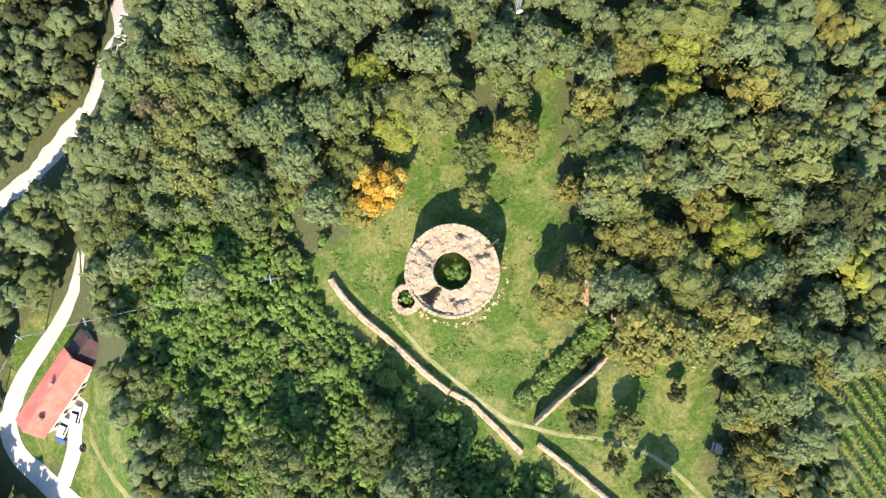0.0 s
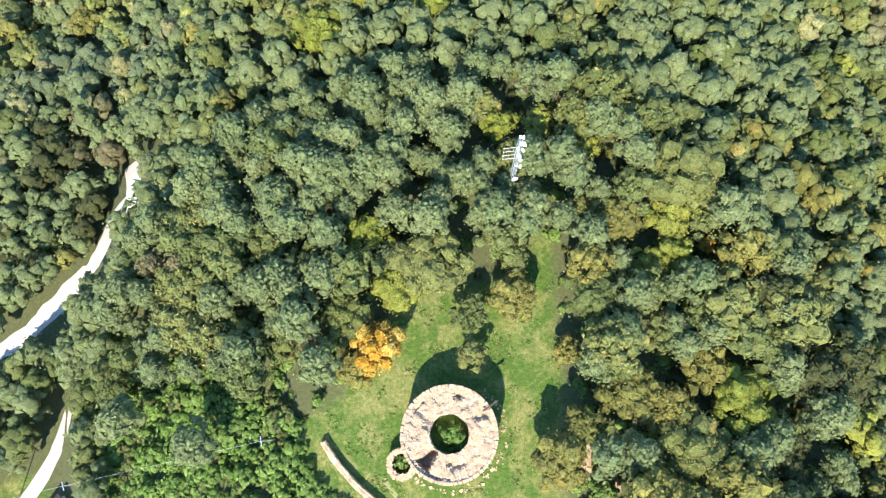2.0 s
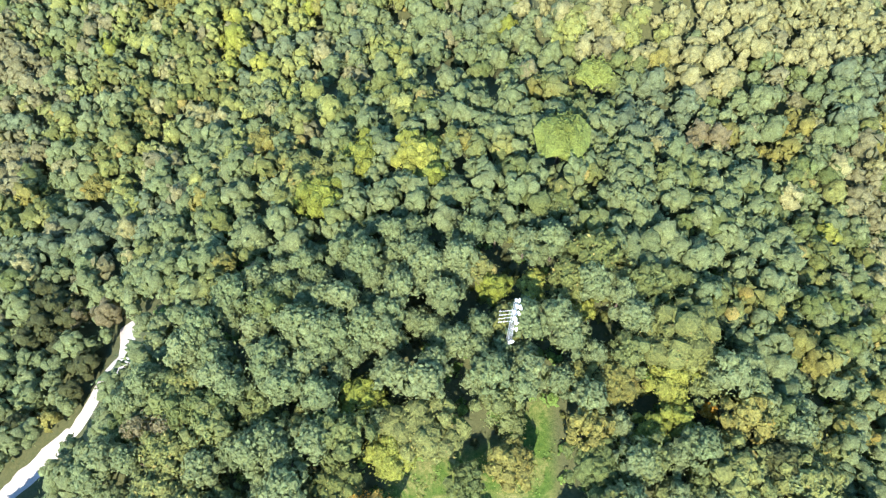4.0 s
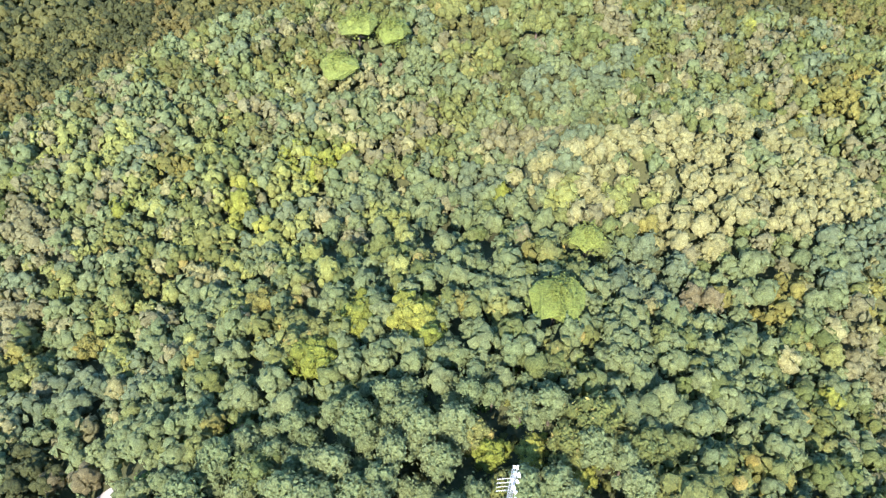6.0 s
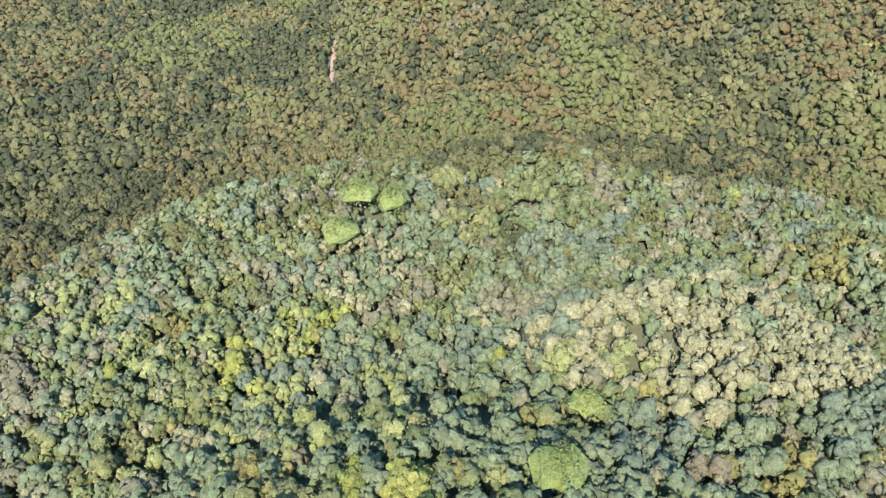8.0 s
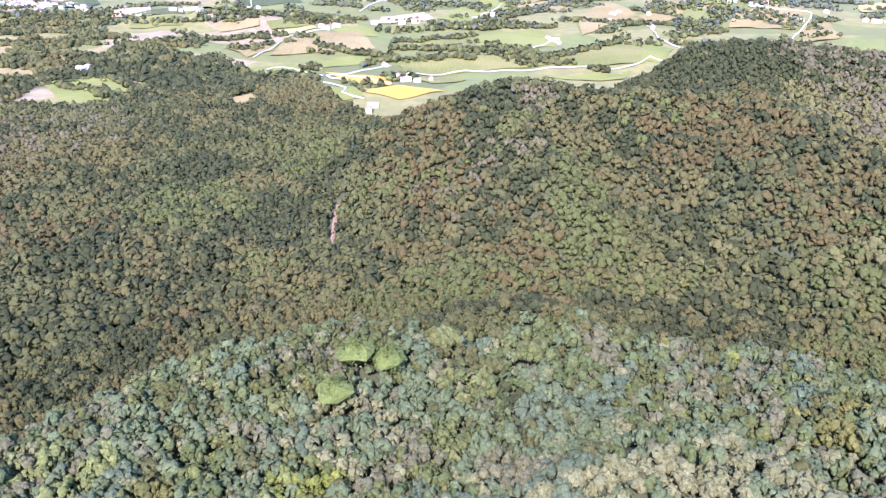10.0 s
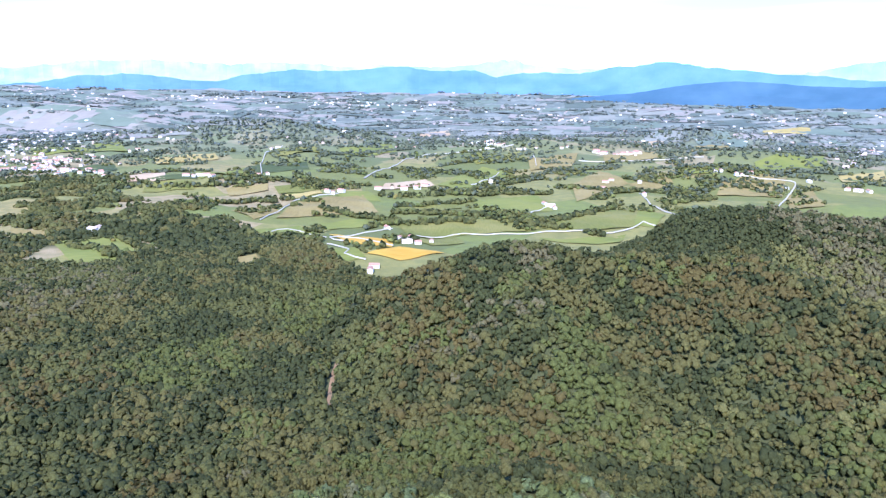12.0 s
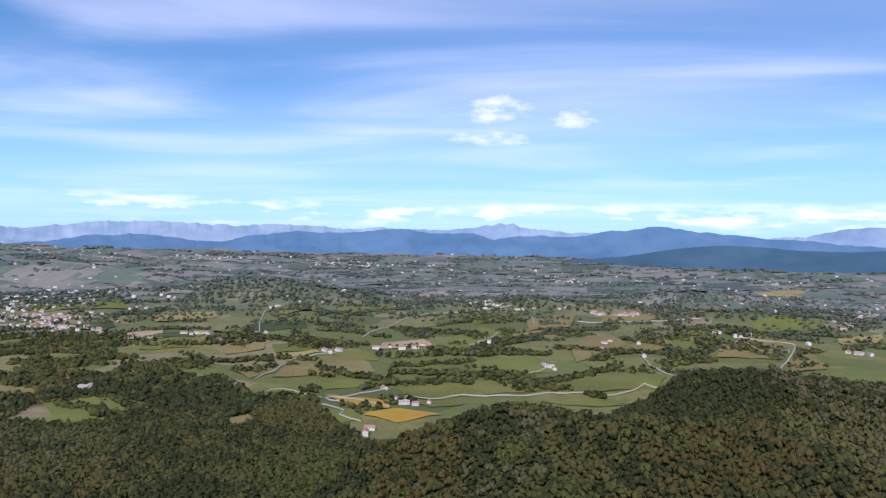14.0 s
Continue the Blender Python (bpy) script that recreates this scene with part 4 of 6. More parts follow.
def build_tower():
    rng = random.Random(4)
    cx, cy = TOWER
    t = thing("round_tower", (cx, cy, 0), 0, "ruined round stone tower with broken wall top and hollow core", "tower")

    def top(a):
        return 6.0 + 0.35 * math.sin(2 * a + 0.6) + 0.3 * noise.noise((math.cos(a) * 3, math.sin(a) * 3, 0)) 

    def drop(a, r):
        """A breach from the hollow towards the turret."""
        breach = 3.6 * math.exp(-((a - 3.98) / 0.17) ** 4) * (1 if r < 6.6 else 0)
        pits = 0.0
        for pa, pr, wa, wr, deep in PITS:
            pits = max(pits, deep * math.exp(-((a - pa) / wa) ** 4 - ((r - pr) / wr) ** 4))
        worn = 0.25 * smooth(-0.1, 0.5, noise.noise((r * math.cos(a) * 0.45, r * math.sin(a) * 0.45, 7))) * (1 if r < 6.7 else 0)
        return max(breach, pits) + worn

    bm = bmesh.new()
    ring_wall(bm, 0, 0, 3.05, 7.55, -1.0, top, 128, 6, 0.18, 2, drop)
    part("wall_ring", bm, M_STONE, t)
    bm = bmesh.new()
    rings = [[bm.verts.new((r * math.cos(2 * math.pi * k / 24), r * math.sin(2 * math.pi * k / 24), 2.2 + 0.25 * noise.noise((r * math.cos(2 * math.pi * k / 24), r * math.sin(2 * math.pi * k / 24), 3)))) for k in range(24)] for r in (3.3, 2.2, 1.1)]
    for a, b in zip(rings, rings[1:]):
        for k in range(24):
            bm.faces.new((a[k], a[(k + 1) % 24], b[(k + 1) % 24], b[k]))
    bm.faces.new(rings[-1])
    part("core_floor", bm, M_TURF, t, "weedy green turf on the fill inside the tower")
    spots = []
    for k in range(4600):
        a, r = rng.uniform(0, 2 * math.pi), math.sqrt(rng.uniform(3.15 ** 2, 7.45 ** 2))
        z = top(a) - drop(a, r) + 0.35 * noise.noise((r * math.cos(a) * 1.1, r * math.sin(a) * 1.1, 2))
        spots.append((r * math.cos(a), r * math.sin(a), z, rng.uniform(0, 180)))
    rubble("loose_rubble", rng, spots, 0.23, t, "mixed tan and pinkish stones of the wall core")
    for k in range(74):
        a = 2 * math.pi * k / 74 + rng.uniform(-0.02, 0.02)
        bm = bmesh.new()
        box(bm, 7.35 * math.cos(a), 7.35 * math.sin(a), top(a) - 0.15, rng.uniform(0.45, 0.6), rng.uniform(0.5, 0.62), rng.uniform(0.3, 0.5), math.degrees(a), 0.05)
        part("coping_stone", bm, M_RUBBLE, t)
    # stair turret
    s = thing("stair_turret", (-9.6, -7.9, 0), 0, "small ruined ring of stone, base of a stair turret", "turret")
    bm = bmesh.new()
    ring_wall(bm, 0, 0, 1.55, 2.45, -1.0, lambda a: 2.6 + 0.4 * math.sin(a + 2), 64, 4, 0.15, 9)
    part("wall_ring", bm, M_STONE, s)
    rubble("loose_rubble", rng, [(r * math.cos(a), r * math.sin(a), 2.65 + 0.4 * math.sin(a + 2), rng.uniform(0, 180)) for r, a in [(rng.uniform(1.65, 2.4), rng.uniform(0, 6.28)) for _ in range(260)]], 0.3, s, "mixed stones of the turret wall")
    # fallen footing stones round the base
    spots = []
    for k in range(120):
        a = rng.uniform(-2.9, 0.9)
        r = 9.0 + rng.gauss(0, 0.35)
        spots.append((cx + r * math.cos(a), cy + r * math.sin(a), 0.08, rng.uniform(0, 180)))
    foot = rubble("footing_stones", rng, spots, 0.24, None, "scattered footing stones in the grass round the tower")
    tagged(foot, category="stones")
    # beam that sticks out over the wall
    bm = bmesh.new()
    box(bm, 0, 0, 0, 2.8, 0.3, 0.28, 0, 0.03)
    b = part("timber_beam", bm, M_TIMBER, None)
    b.matrix_basis = pose(cx + 6.4, cy + 4.2, 6.35, 0, 0, 34)
    tagged(b, "dark timber beam lying across the tower rim", "beam")


build_tower()


# ---- walls of the castle yard ----
def build_wall(name, line, thick, high, label, seed):
    """A rubble wall that bends along a line and follows the ground, with single cap stones."""
    rng = random.Random(seed)
    ax, ay = line[0]
    t = thing(name, (ax, ay, land_z(ax, ay)), 0, label, "stone wall")
    runs = [math.dist(p, q) for p, q in zip(line, line[1:])]
    length = sum(runs)

    def along(d):
        """Place and heading at the distance d, eased round the bends."""
        spots = []
        for e in (d - 0.8, d, d + 0.8):
            e = min(max(e, 0.0), length)
            for (p, q), run in zip(zip(line, line[1:]), runs):
                if e <= run + 1e-6:
                    break
                e -= run
            spots.append(Vector(p).lerp(Vector(q), min(1.0, e / run)))
        head = (spots[2] - spots[0]).normalized()
        return (spots[0] + spots[1] * 2 + spots[2]) / 4, head

    steps = max(2, int(length / 0.7))
    bm = bmesh.new()
    cols = []
    for k in range(steps + 1):
        p, head = along(length * k / steps)
        z = land_z(p.x, p.y) - land_z(ax, ay)
        w = thick / 2
        col = []
        for side, h in ((1, -0.8), (1, high * 0.5), (1, high), (0, high + 0.1), (-1, high), (-1, high * 0.5), (-1, -0.8)):
            d = side * (w + noise.noise((p.x * 0.8, p.y * 0.8, h + side)) * 0.16)
            col.append(bm.verts.new((p.x - ax - head.y * d, p.y - ay + head.x * d, z + h + (noise.noise((p.x * 0.5, p.y * 0.5, side * 3 + seed)) * 0.2 if h > 0 else 0))))
        cols.append(col)
    for a, b in zip(cols, cols[1:]):
        for j in range(6):
            bm.faces.new((a[j], b[j], b[j + 1], a[j + 1]))
    for end in (cols[0], cols[-1]):
        bm.faces.new(end)
    part("wall_body", bm, M_STONE, t)
    shapes = []
    for k in range(4):
        bm = bmesh.new()
        box(bm, 0, 0, 0, 0.5 + 0.08 * k, 0.42, 0.22, 0, 0.05)
        me = bpy.data.meshes.new("stone")
        bm.to_mesh(me)
        bm.free()
        me.materials.append(M_RUBBLE)
        shapes.append(me)
    rows = max(1, int(thick / 0.42))
    count = int(length / 0.62)
    for k in range(count):
        for j in range(rows):
            p, head = along(length * (k + 0.5 + rng.uniform(-0.2, 0.2)) / count)
            off = (j + 0.5) / rows * thick - thick / 2 + rng.uniform(-0.06, 0.06)
            x, y = p.x - ax - head.y * off, p.y - ay + head.x * off
            ob = new("stone", shapes[rng.randrange(4)])
            ob.parent = t
            ob.matrix_basis = pose(x, y, land_z(ax + x, ay + y) - land_z(ax, ay) + high - 0.1 + rng.uniform(-0.07, 0.07), rng.uniform(-8, 8), rng.uniform(-8, 8), math.degrees(math.atan2(head.y, head.x)) + rng.uniform(-20, 20))
    return t


build_wall("yard_wall", YARD_WALL, 0.95, 1.15, "long low rubble stone wall along the castle lawn", 1)
build_wall("yard_wall", YARD_WALL_LOW, 0.95, 0.7, "low rubble stone wall running down to the gate", 2)
build_wall("yard_wall", GATE_WALL, 0.8, 1.2, "rubble stone wall beyond the gate gap", 3)
build_wall("terrace_wall", [(11.2, -28.8), (16.4, -24.1), (21.1, -20.2), (24.9, -16.0)], 0.45, 2.8, "tall narrow stone terrace wall with overgrown lawn behind", 4)


# ---- woodland ----
# trees that stand out: kind, place, crown radius
STANDOUTS = [
    ("gold", -13.4, 10.6, 4.2), ("olive", 8.9, 18.3, 3.8), ("oak", 1.7, 9.2, 2.4), ("ash", 1.8, 15.6, 3.1), ("oak", -4.6, 23.3, 5.6), ("lime", -10.0, 20.0, 4.2),
    ("oak", -19.0, 14.8, 4.1), ("ash", 22.0, 17.6, 4.6), ("olive", 17.3, 9.5, 2.2), ("dark", 18.9, -27.9, 2.3), ("oak", 25.7, -28.6, 2.6), ("dark", 24.0, -34.9, 1.9),
    ("dark", 30.4, -39.8, 3.2), ("dark", 34.3, -23.8, 1.6)]
STANDOUTS_NORTH = [   # among the woods on the far slope
    ("lime", -18.0, 78.5, 4.2), ("lime", -6.6, 78.2, 4.6), ("lime", -25.2, 68.4, 4.4), ("oak", 37.9, 38.4, 6.2), ("lime", 22.3, 44.5, 2.6), ("lime", 14.4, 49.0, 2.8),
    ("lime", 7.2, 48.6, 3.2), ("olive", -42.6, 184.3, 2.8), ("oak", 1.1, 214.1, 5.4), ("oak", 30.0, 203.0, 5.0), ("olive", -82.3, 85.6, 3.6), ("olive", -40.0, 88.0, 4.0)]
STANDOUTS_EAST = [
    ("olive", 25.9, 31.1, 4.2), ("lime", 35.4, 31.4, 4.0), ("lime", 31.5, 22.8, 3.3), ("gold", 41.7, 26.8, 1.6), ("olive", 57.8, 9.0, 2.8), ("lime", 43.9, 1.4, 4.6),
    ("oak", 35.5, -5.7, 5.3), ("olive", 15.6, -7.6, 4.6), ("olive", 26.2, 2.6, 4.6), ("olive", -16.8, 7.0, 3.2), ("lime", -14.6, 29.4, 3.8), ("olive", 32.5, 0.6, 4.1),
    ("olive", 38.9, 6.9, 3.7), ("olive", 46.5, -34.1, 4.1), ("bramble", -1.4, -3.6, 2.3), ("bramble", -9.6, -7.8, 1.2)]


def near_trees():
    """The trees nearest to the tower: things of their own, with trunk and crown."""
    rng = np.random.RandomState(11)
    shapes = {}
    for kind in ("locust", "ash", "oak", "olive", "lime", "grey", "dark"):
        shapes[kind] = []
        for k in range(2):
            radius, depth = (2.6, 5.8) if kind == "locust" else (3.1, 4.6)
            if kind == "grey":
                v, t, q, soft = crown_arrays(rng, radius, depth, 11, 300, 0.5, 0.0, 1, 0.35)
            else:
                v, t, q, soft = bushy_crown(rng, radius, depth, 18, 0.30, 560, 0.38, True, 0.5 if kind == "locust" else 0.3)
            me = mesh_from("crown", v, t.tolist() + q.tolist(), LEAVES[kind])
            soft_normals(me, soft)
            bm = bmesh.new()
            tube(bm, (0, 0, -0.4), (0.1, 0.05, 5.2), 0.24, 0.12, 7)
            for j in range(4):
                a = 1.6 * j + k
                tube(bm, (0.08, 0.04, 3.6 + 0.35 * j), (1.5 * math.cos(a), 1.5 * math.sin(a), 5.6 + 0.3 * j), 0.09, 0.03, 5)
            trunk = bpy.data.meshes.new("trunk")
            bm.to_mesh(trunk)
            bm.free()
            trunk.materials.append(M_BARK)
            shapes[kind].append((me, trunk))
    words = {"locust": "grey-green locust tree in close woodland", "ash": "fresh green ash tree in close woodland", "oak": "dark green oak with some yellowing leaves",
             "olive": "oak turning olive and brown in autumn", "lime": "bright yellow-green broadleaf tree", "grey": "bare grey-brown twiggy tree among green ones", "dark": "oak whose dark leaf colour stands in for shaded gaps"}
    x, y = scatter(rng, -62, 66, -62, 62, 4.3)
    keep = (woods(x, y) > 0.5) & (np.hypot(x, y) < 62) & (y > -52) & ~((x < -16) & (y < 4) & (y > -50) & (x > -64) & (rng.uniform(size=len(x)) < 0.95))
    keep &= (road_distance(x, y, YARD_LINE) > 10.5) & (np.hypot(x - 21.5, y + 13) > 6.5)
    for kind, sx, sy, r in STANDOUTS + STANDOUTS_NORTH + STANDOUTS_EAST:
        keep &= np.hypot(x - sx, y - sy) > r + 1.0
    x, y = x[keep], y[keep]
    kinds = mixture(rng, x, y)
    for px, py, kind in zip(x, y, kinds):
        crown, trunk = shapes[kind][rng.randint(2)]
        s = rng.uniform(0.85, 1.4) * (1.08 if kind in ("oak", "olive") else 1.0)
        t = thing(kind_name(kind), (px, py, land_z(px, py)), rng.uniform(0, 360), words[kind], "tree", "trees round the castle")
        t.scale = (s, s, s * rng.uniform(0.9, 1.15))
        for name, me, z in (("trunk", trunk, 0.0), ("crown", crown, 3.4)):
            ob = new(name, me)
            ob.parent, ob.location = t, (0, 0, z)


def kind_name(kind):
    return {"dark": "oak_tree", "locust": "locust_tree", "ash": "ash_tree", "oak": "oak_tree", "olive": "oak_tree", "lime": "maple_tree", "grey": "dead_tree", "gold": "maple_tree"}.get(kind, "tree")


PINE_GROUND = [(-23, 191, 2.6), (-33, 180, 2.5), (-17, 196.5, 3.0), (-28, 197, 3.0), (21.6, 80, 4.0), (32.3, 104, 3.4)]    # open ground under the stone pines


def wood_mass(name, label, seed, area, step, test, make, base=2.6, small=0.72, big=1.28):
    """A close stand of trees in one mesh; make builds one crown."""
    rng = np.random.RandomState(seed)
    x, y = scatter(rng, *area, step)
    keep = test(x, y) & (woods(x, y) > 0.5)
    away = (land(x * 1.03, y * 1.03) - land(x, y)) / (0.03 * np.hypot(x, y) + 0.1)
    lee = (away < -0.42) & (y > 100)
    keep &= ~(lee & (rng.uniform(size=len(x)) < 0.6))      # thinner woods on steep slopes that face north
    for kind, sx, sy, radius in STANDOUTS_NORTH:
        keep &= np.hypot(x - sx, y - sy) > radius
    for sx, sy, radius in PINE_GROUND:
        keep &= np.hypot(x - sx, (y - sy) * 0.8) > radius
    x, y = x[keep], y[keep]
    kinds = mixture(rng, x, y)
    protos = [make(rng) for _ in range(9)]
    z = land(x, y) + base
    s = rng.uniform(small, big, len(x))
    h = s * rng.uniform(0.85, 1.16, len(x))
    return tagged(merged(name, protos, rng.randint(0, 9, len(x)), np.stack([x, y, z], -1), np.stack([s, h], -1), rng.uniform(0, 6.28, len(x)),
                  rng.uniform(0, 1, len(x)), [LEAVES[k] for k in KINDS], [KINDS.index(k) for k in kinds]), label, "woodland", kind="stuff")


def sector(x, y, lo, hi, half):
    r, a = np.hypot(x, y), np.degrees(np.arctan2(x, y))
    return (r >= lo) & (r < hi) & (np.abs(a) < half)


near_trees()
wood_mass("woodland", "dense mixed woodland of grey-green locust and oak", 31, (-135, 135, -75, 140), 3.3,
          lambda x, y: (np.hypot(x, y) >= 62) & (np.hypot(x, y) < 140) & (y > -70) & (np.abs(x) < 125), lambda rng: bushy_crown(rng, 2.1, 6.0, 11, 0.44, 40, 0.58, False, 0.35), 1.0, 0.65, 1.4)
wood_mass("woodland", "wooded ridge of pale locust and ash trees", 32, (-260, 260, 60, 310), 2.95, lambda x, y: sector(x, y, 140, 310, 48), lambda rng: bushy_crown(rng, 2.1, 5.4, 8, 0.46, 16, 0.74, False, 0.25), 1.2, 0.7, 1.34)
wood_mass("woodland", "wooded hill of dark oak and rusty autumn trees", 33, (-560, 560, 180, 880), 4.5, lambda x, y: sector(x, y, 310, 800, 41), lambda rng: bushy_crown(rng, 3.2, 4.4, 5, 0.52, 2, 1.0, False, 0.15, 0.5), 0.6, 0.7, 1.35)
wood_mass("woodland", "distant valley woods turning brown", 34, (-1300, 760, 400, 1500), 9.0, lambda x, y: sector(x, y, 800, 1700, 42), lambda rng: bushy_crown(rng, 5.4, 6.0, 5, 0.52, 0, 1.0, False, 0.15), -1.8, 0.6, 1.3)
wood_mass("woodland", "woods on the slope behind the castle", 35, (-300, 300, -300, 240), 9.0,
          lambda x, y: ((np.hypot(x, y) < 310) & ~sector(x, y, 0, 400, 48) & (np.hypot(x, y) >= 62) & ((y < -70) | (np.hypot(x, y) > 140) | (np.abs(x) >= 125))), lambda rng: bushy_crown(rng, 5.6, 7.0, 2, 0.6, 0, 1.0, False, 0.3), 1.0, 0.72, 1.28)


def thicket():
    """Low bramble and saplings on the bank outside the yard wall."""
    rng = np.random.RandomState(41)
    x, y = scatter(rng, -70, 36, -64, 16, 1.3)
    wall_y = -4.3 - (x + 22.7) * 0.93
    keep = (woods(x, y) > 0.4) & (y < wall_y - 0.8) & (road_distance(x, y, ROAD_SOUTH) > 2.6)
    x, y = x[keep], y[keep]
    protos = [bushy_crown(rng, 1.15, 1.2, 4, 0.5, 16, 0.46, False, 0.1, 0.1) for _ in range(6)]
    s = rng.uniform(0.5, 1.3, len(x)) * (1 + 0.35 * waves(x, y, 9, 44))
    lush = rng.uniform(size=len(x)) < 0.86 + 0.3 * waves(x, y, 12, 45)
    return tagged(merged("bramble_thicket", protos, rng.randint(0, 6, len(x)), np.stack([x, y, land(x, y) - 0.3], -1), np.stack([s, s * rng.uniform(0.8, 1.8, len(x))], -1),
                  rng.uniform(0, 6.28, len(x)), rng.uniform(0, 1, len(x)), [LEAVES["bramble"], LEAVES["ash"]], np.where(lush, 0, 1)),
                  "bright green bramble thicket on the bank", "thicket", kind="stuff")


def undergrowth():
    """Low shrubs on the woodland floor round the castle."""
    rng = np.random.RandomState(43)
    x, y = scatter(rng, -74, 74, -60, 74, 3.0)
    wall_y = -4.3 - (x + 22.7) * 0.93
    keep = (woods(x, y) > 0.5) & (np.hypot(x, y) < 76) & ~((y < wall_y) & (x < 0))
    x, y = x[keep], y[keep]
    protos = [crown_arrays(rng, 1.7, 1.8, 5, 22, 0.6, 0.6, 0, 0.2, 0.3, 0.3) for _ in range(5)]
    s = rng.uniform(0.5, 1.25, len(x))
    kinds = rng.choice(3, len(x), p=[0.45, 0.3, 0.25])
    return tagged(merged("undergrowth", protos, rng.randint(0, 5, len(x)), np.stack([x, y, land(x, y) - 0.4], -1), np.stack([s, s], -1), rng.uniform(0, 6.28, len(x)),
                  rng.uniform(0, 1, len(x)), [LEAVES["bramble"], LEAVES["moss"], LEAVES["dark"]], kinds), "low green shrubs under the woodland trees", "undergrowth", kind="stuff")


def tufts():
    """Rank grass and weeds standing on the castle lawn."""
    rng = np.random.RandomState(46)
    x, y = scatter(rng, -22, 30, -40, 22, 0.75)
    rank = waves(x, y, 7, 47) + 0.8 * waves(x, y, 18, 48) + 0.5 * rng.uniform(size=len(x))
    keep = (clearing(x, y) > 0.6) & (rank > 0.75) & (np.hypot(x + 1.9, y + 3.3) > 9.6) & (np.hypot(x + 9.6, y + 7.9) > 3.4)
    x, y = x[keep], y[keep]
    protos = [crown_arrays(rng, 0.45, 0.2, 3, 9, 0.26, 0.0, 0, 0.1, 1.2) for _ in range(4)]
    s = rng.uniform(0.5, 1.3, len(x))
    return tagged(merged("grass_tufts", protos, rng.randint(0, 4, len(x)), np.stack([x, y, land(x, y) - 0.02], -1), np.stack([s, s * 0.8], -1), rng.uniform(0, 6.28, len(x)),
                  rng.uniform(0, 1, len(x)), [LEAVES["ash"], LEAVES["bramble"], LEAVES["lime_dull"]], rng.choice(3, len(x), p=[0.3, 0.45, 0.25])), "rank green grass and weeds on the lawn", "grass", kind="stuff")


def leafy_bank():
    """Ivy and brambles that spill over the edge of the lawn above the terrace wall."""
    rng = np.random.RandomState(49)
    line, n = BANK, 260
    u = rng.uniform(0, len(line) - 1.001, n)
    k = u.astype(int)
    p = np.array(line)
    at = p[k] + (p[k + 1] - p[k]) * (u - k)[:, None] + rng.normal(0, 0.55, (n, 2)) + [-0.5, 0.5]
    protos = [bushy_crown(rng, 0.95, 1.1, 5, 0.5, 20, 0.32, False, 0.1, 0.2) for _ in range(5)]
    s = rng.uniform(0.6, 1.25, n)
    ob = merged("leafy_bank", protos, rng.randint(0, 5, n), np.stack([at[:, 0], at[:, 1], land(at[:, 0], at[:, 1]) + 0.2], -1), np.stack([s, s], -1), rng.uniform(0, 6.28, n), rng.uniform(0, 1, n),
                [LEAVES["bramble"], LEAVES["ash"]], rng.choice(2, n, p=[0.75, 0.25]))
    return tagged(ob, "green ivy and brambles along the lawn's broken edge", "hedge", kind="stuff")


BANK = [(9.2, -26.4), (13.6, -22.5), (17.9, -18.1), (24.0, -13.0)]
leafy_bank()
thicket()
tufts()
undergrowth()


# ---- mountains on the skyline ----
def mountain_range(name, dist, az0, az1, base, heights, rough, mat, label, seed):
    """A ridge seen far off: a slope of many facets from the plain up to an uneven crest."""
    n, m = 260, 10
    keys = np.linspace(az0, az1, len(heights))
    verts = []
    for j in range(m + 1):
        v = j / m
        for i in range(n + 1):
            a = az0 + (az1 - az0) * i / n
            h = float(np.interp(a, keys, heights))
            h += rough * (noise.fractal((a * 0.35, seed, 0), 0.9, 2.1, 6) + 0.5 * noise.noise((a * 1.7, v * 3, seed)))
            d = dist + 330 * (v - 1) + 60 * noise.noise((a * 0.6, v * 4, seed + 3)) * (1 - v)
            verts.append((d * math.sin(radians(a)), d * math.cos(radians(a)), base + (h - base) * (v ** 1.1)))
    faces = [(j * (n + 1) + i, j * (n + 1) + i + 1, (j + 1) * (n + 1) + i + 1, (j + 1) * (n + 1) + i) for j in range(m) for i in range(n)]
    ob = new(name, mesh_from(name, verts, faces, mat))
    return tagged(ob, label, "mountains", kind="structure")


# the blue of the haze is put into these base colours, paler with distance
M_MTN_FAR = surface("far_mountain_haze", (0.24, 0.34, 0.48), (0.31, 0.42, 0.55), (0.43, 0.52, 0.62), 0.006, 0.0015, 1.0, 0.0)
M_MTN_MID = surface("mid_mountain_haze", (0.092, 0.193, 0.315), (0.116, 0.226, 0.355), (0.146, 0.26, 0.395), 0.006, 0.0015, 1.0, 0.0)
M_MTN_NEAR = surface("near_foothill_haze", (0.055, 0.12, 0.175), (0.07, 0.14, 0.20), (0.09, 0.165, 0.225), 0.006, 0.0015, 1.0, 0.0)
mountain_range("backdrop_mountains", 4930, -37.9, 37.4, 60, [152, 166, 181, 195, 200, 207, 232, 256, 262, 256, 255, 253, 251, 257, 263, 261, 258, 249, 248, 252, 249, 247, 260, 274, 291, 297, 267, 256, 248, 244, 244, 243, 243, 242, 241, 234, 228, 241, 270, 293, 309, 304, 300, 295], 24, M_MTN_FAR, "snow-streaked mountains tinted pale haze blue on the skyline", 2.0)
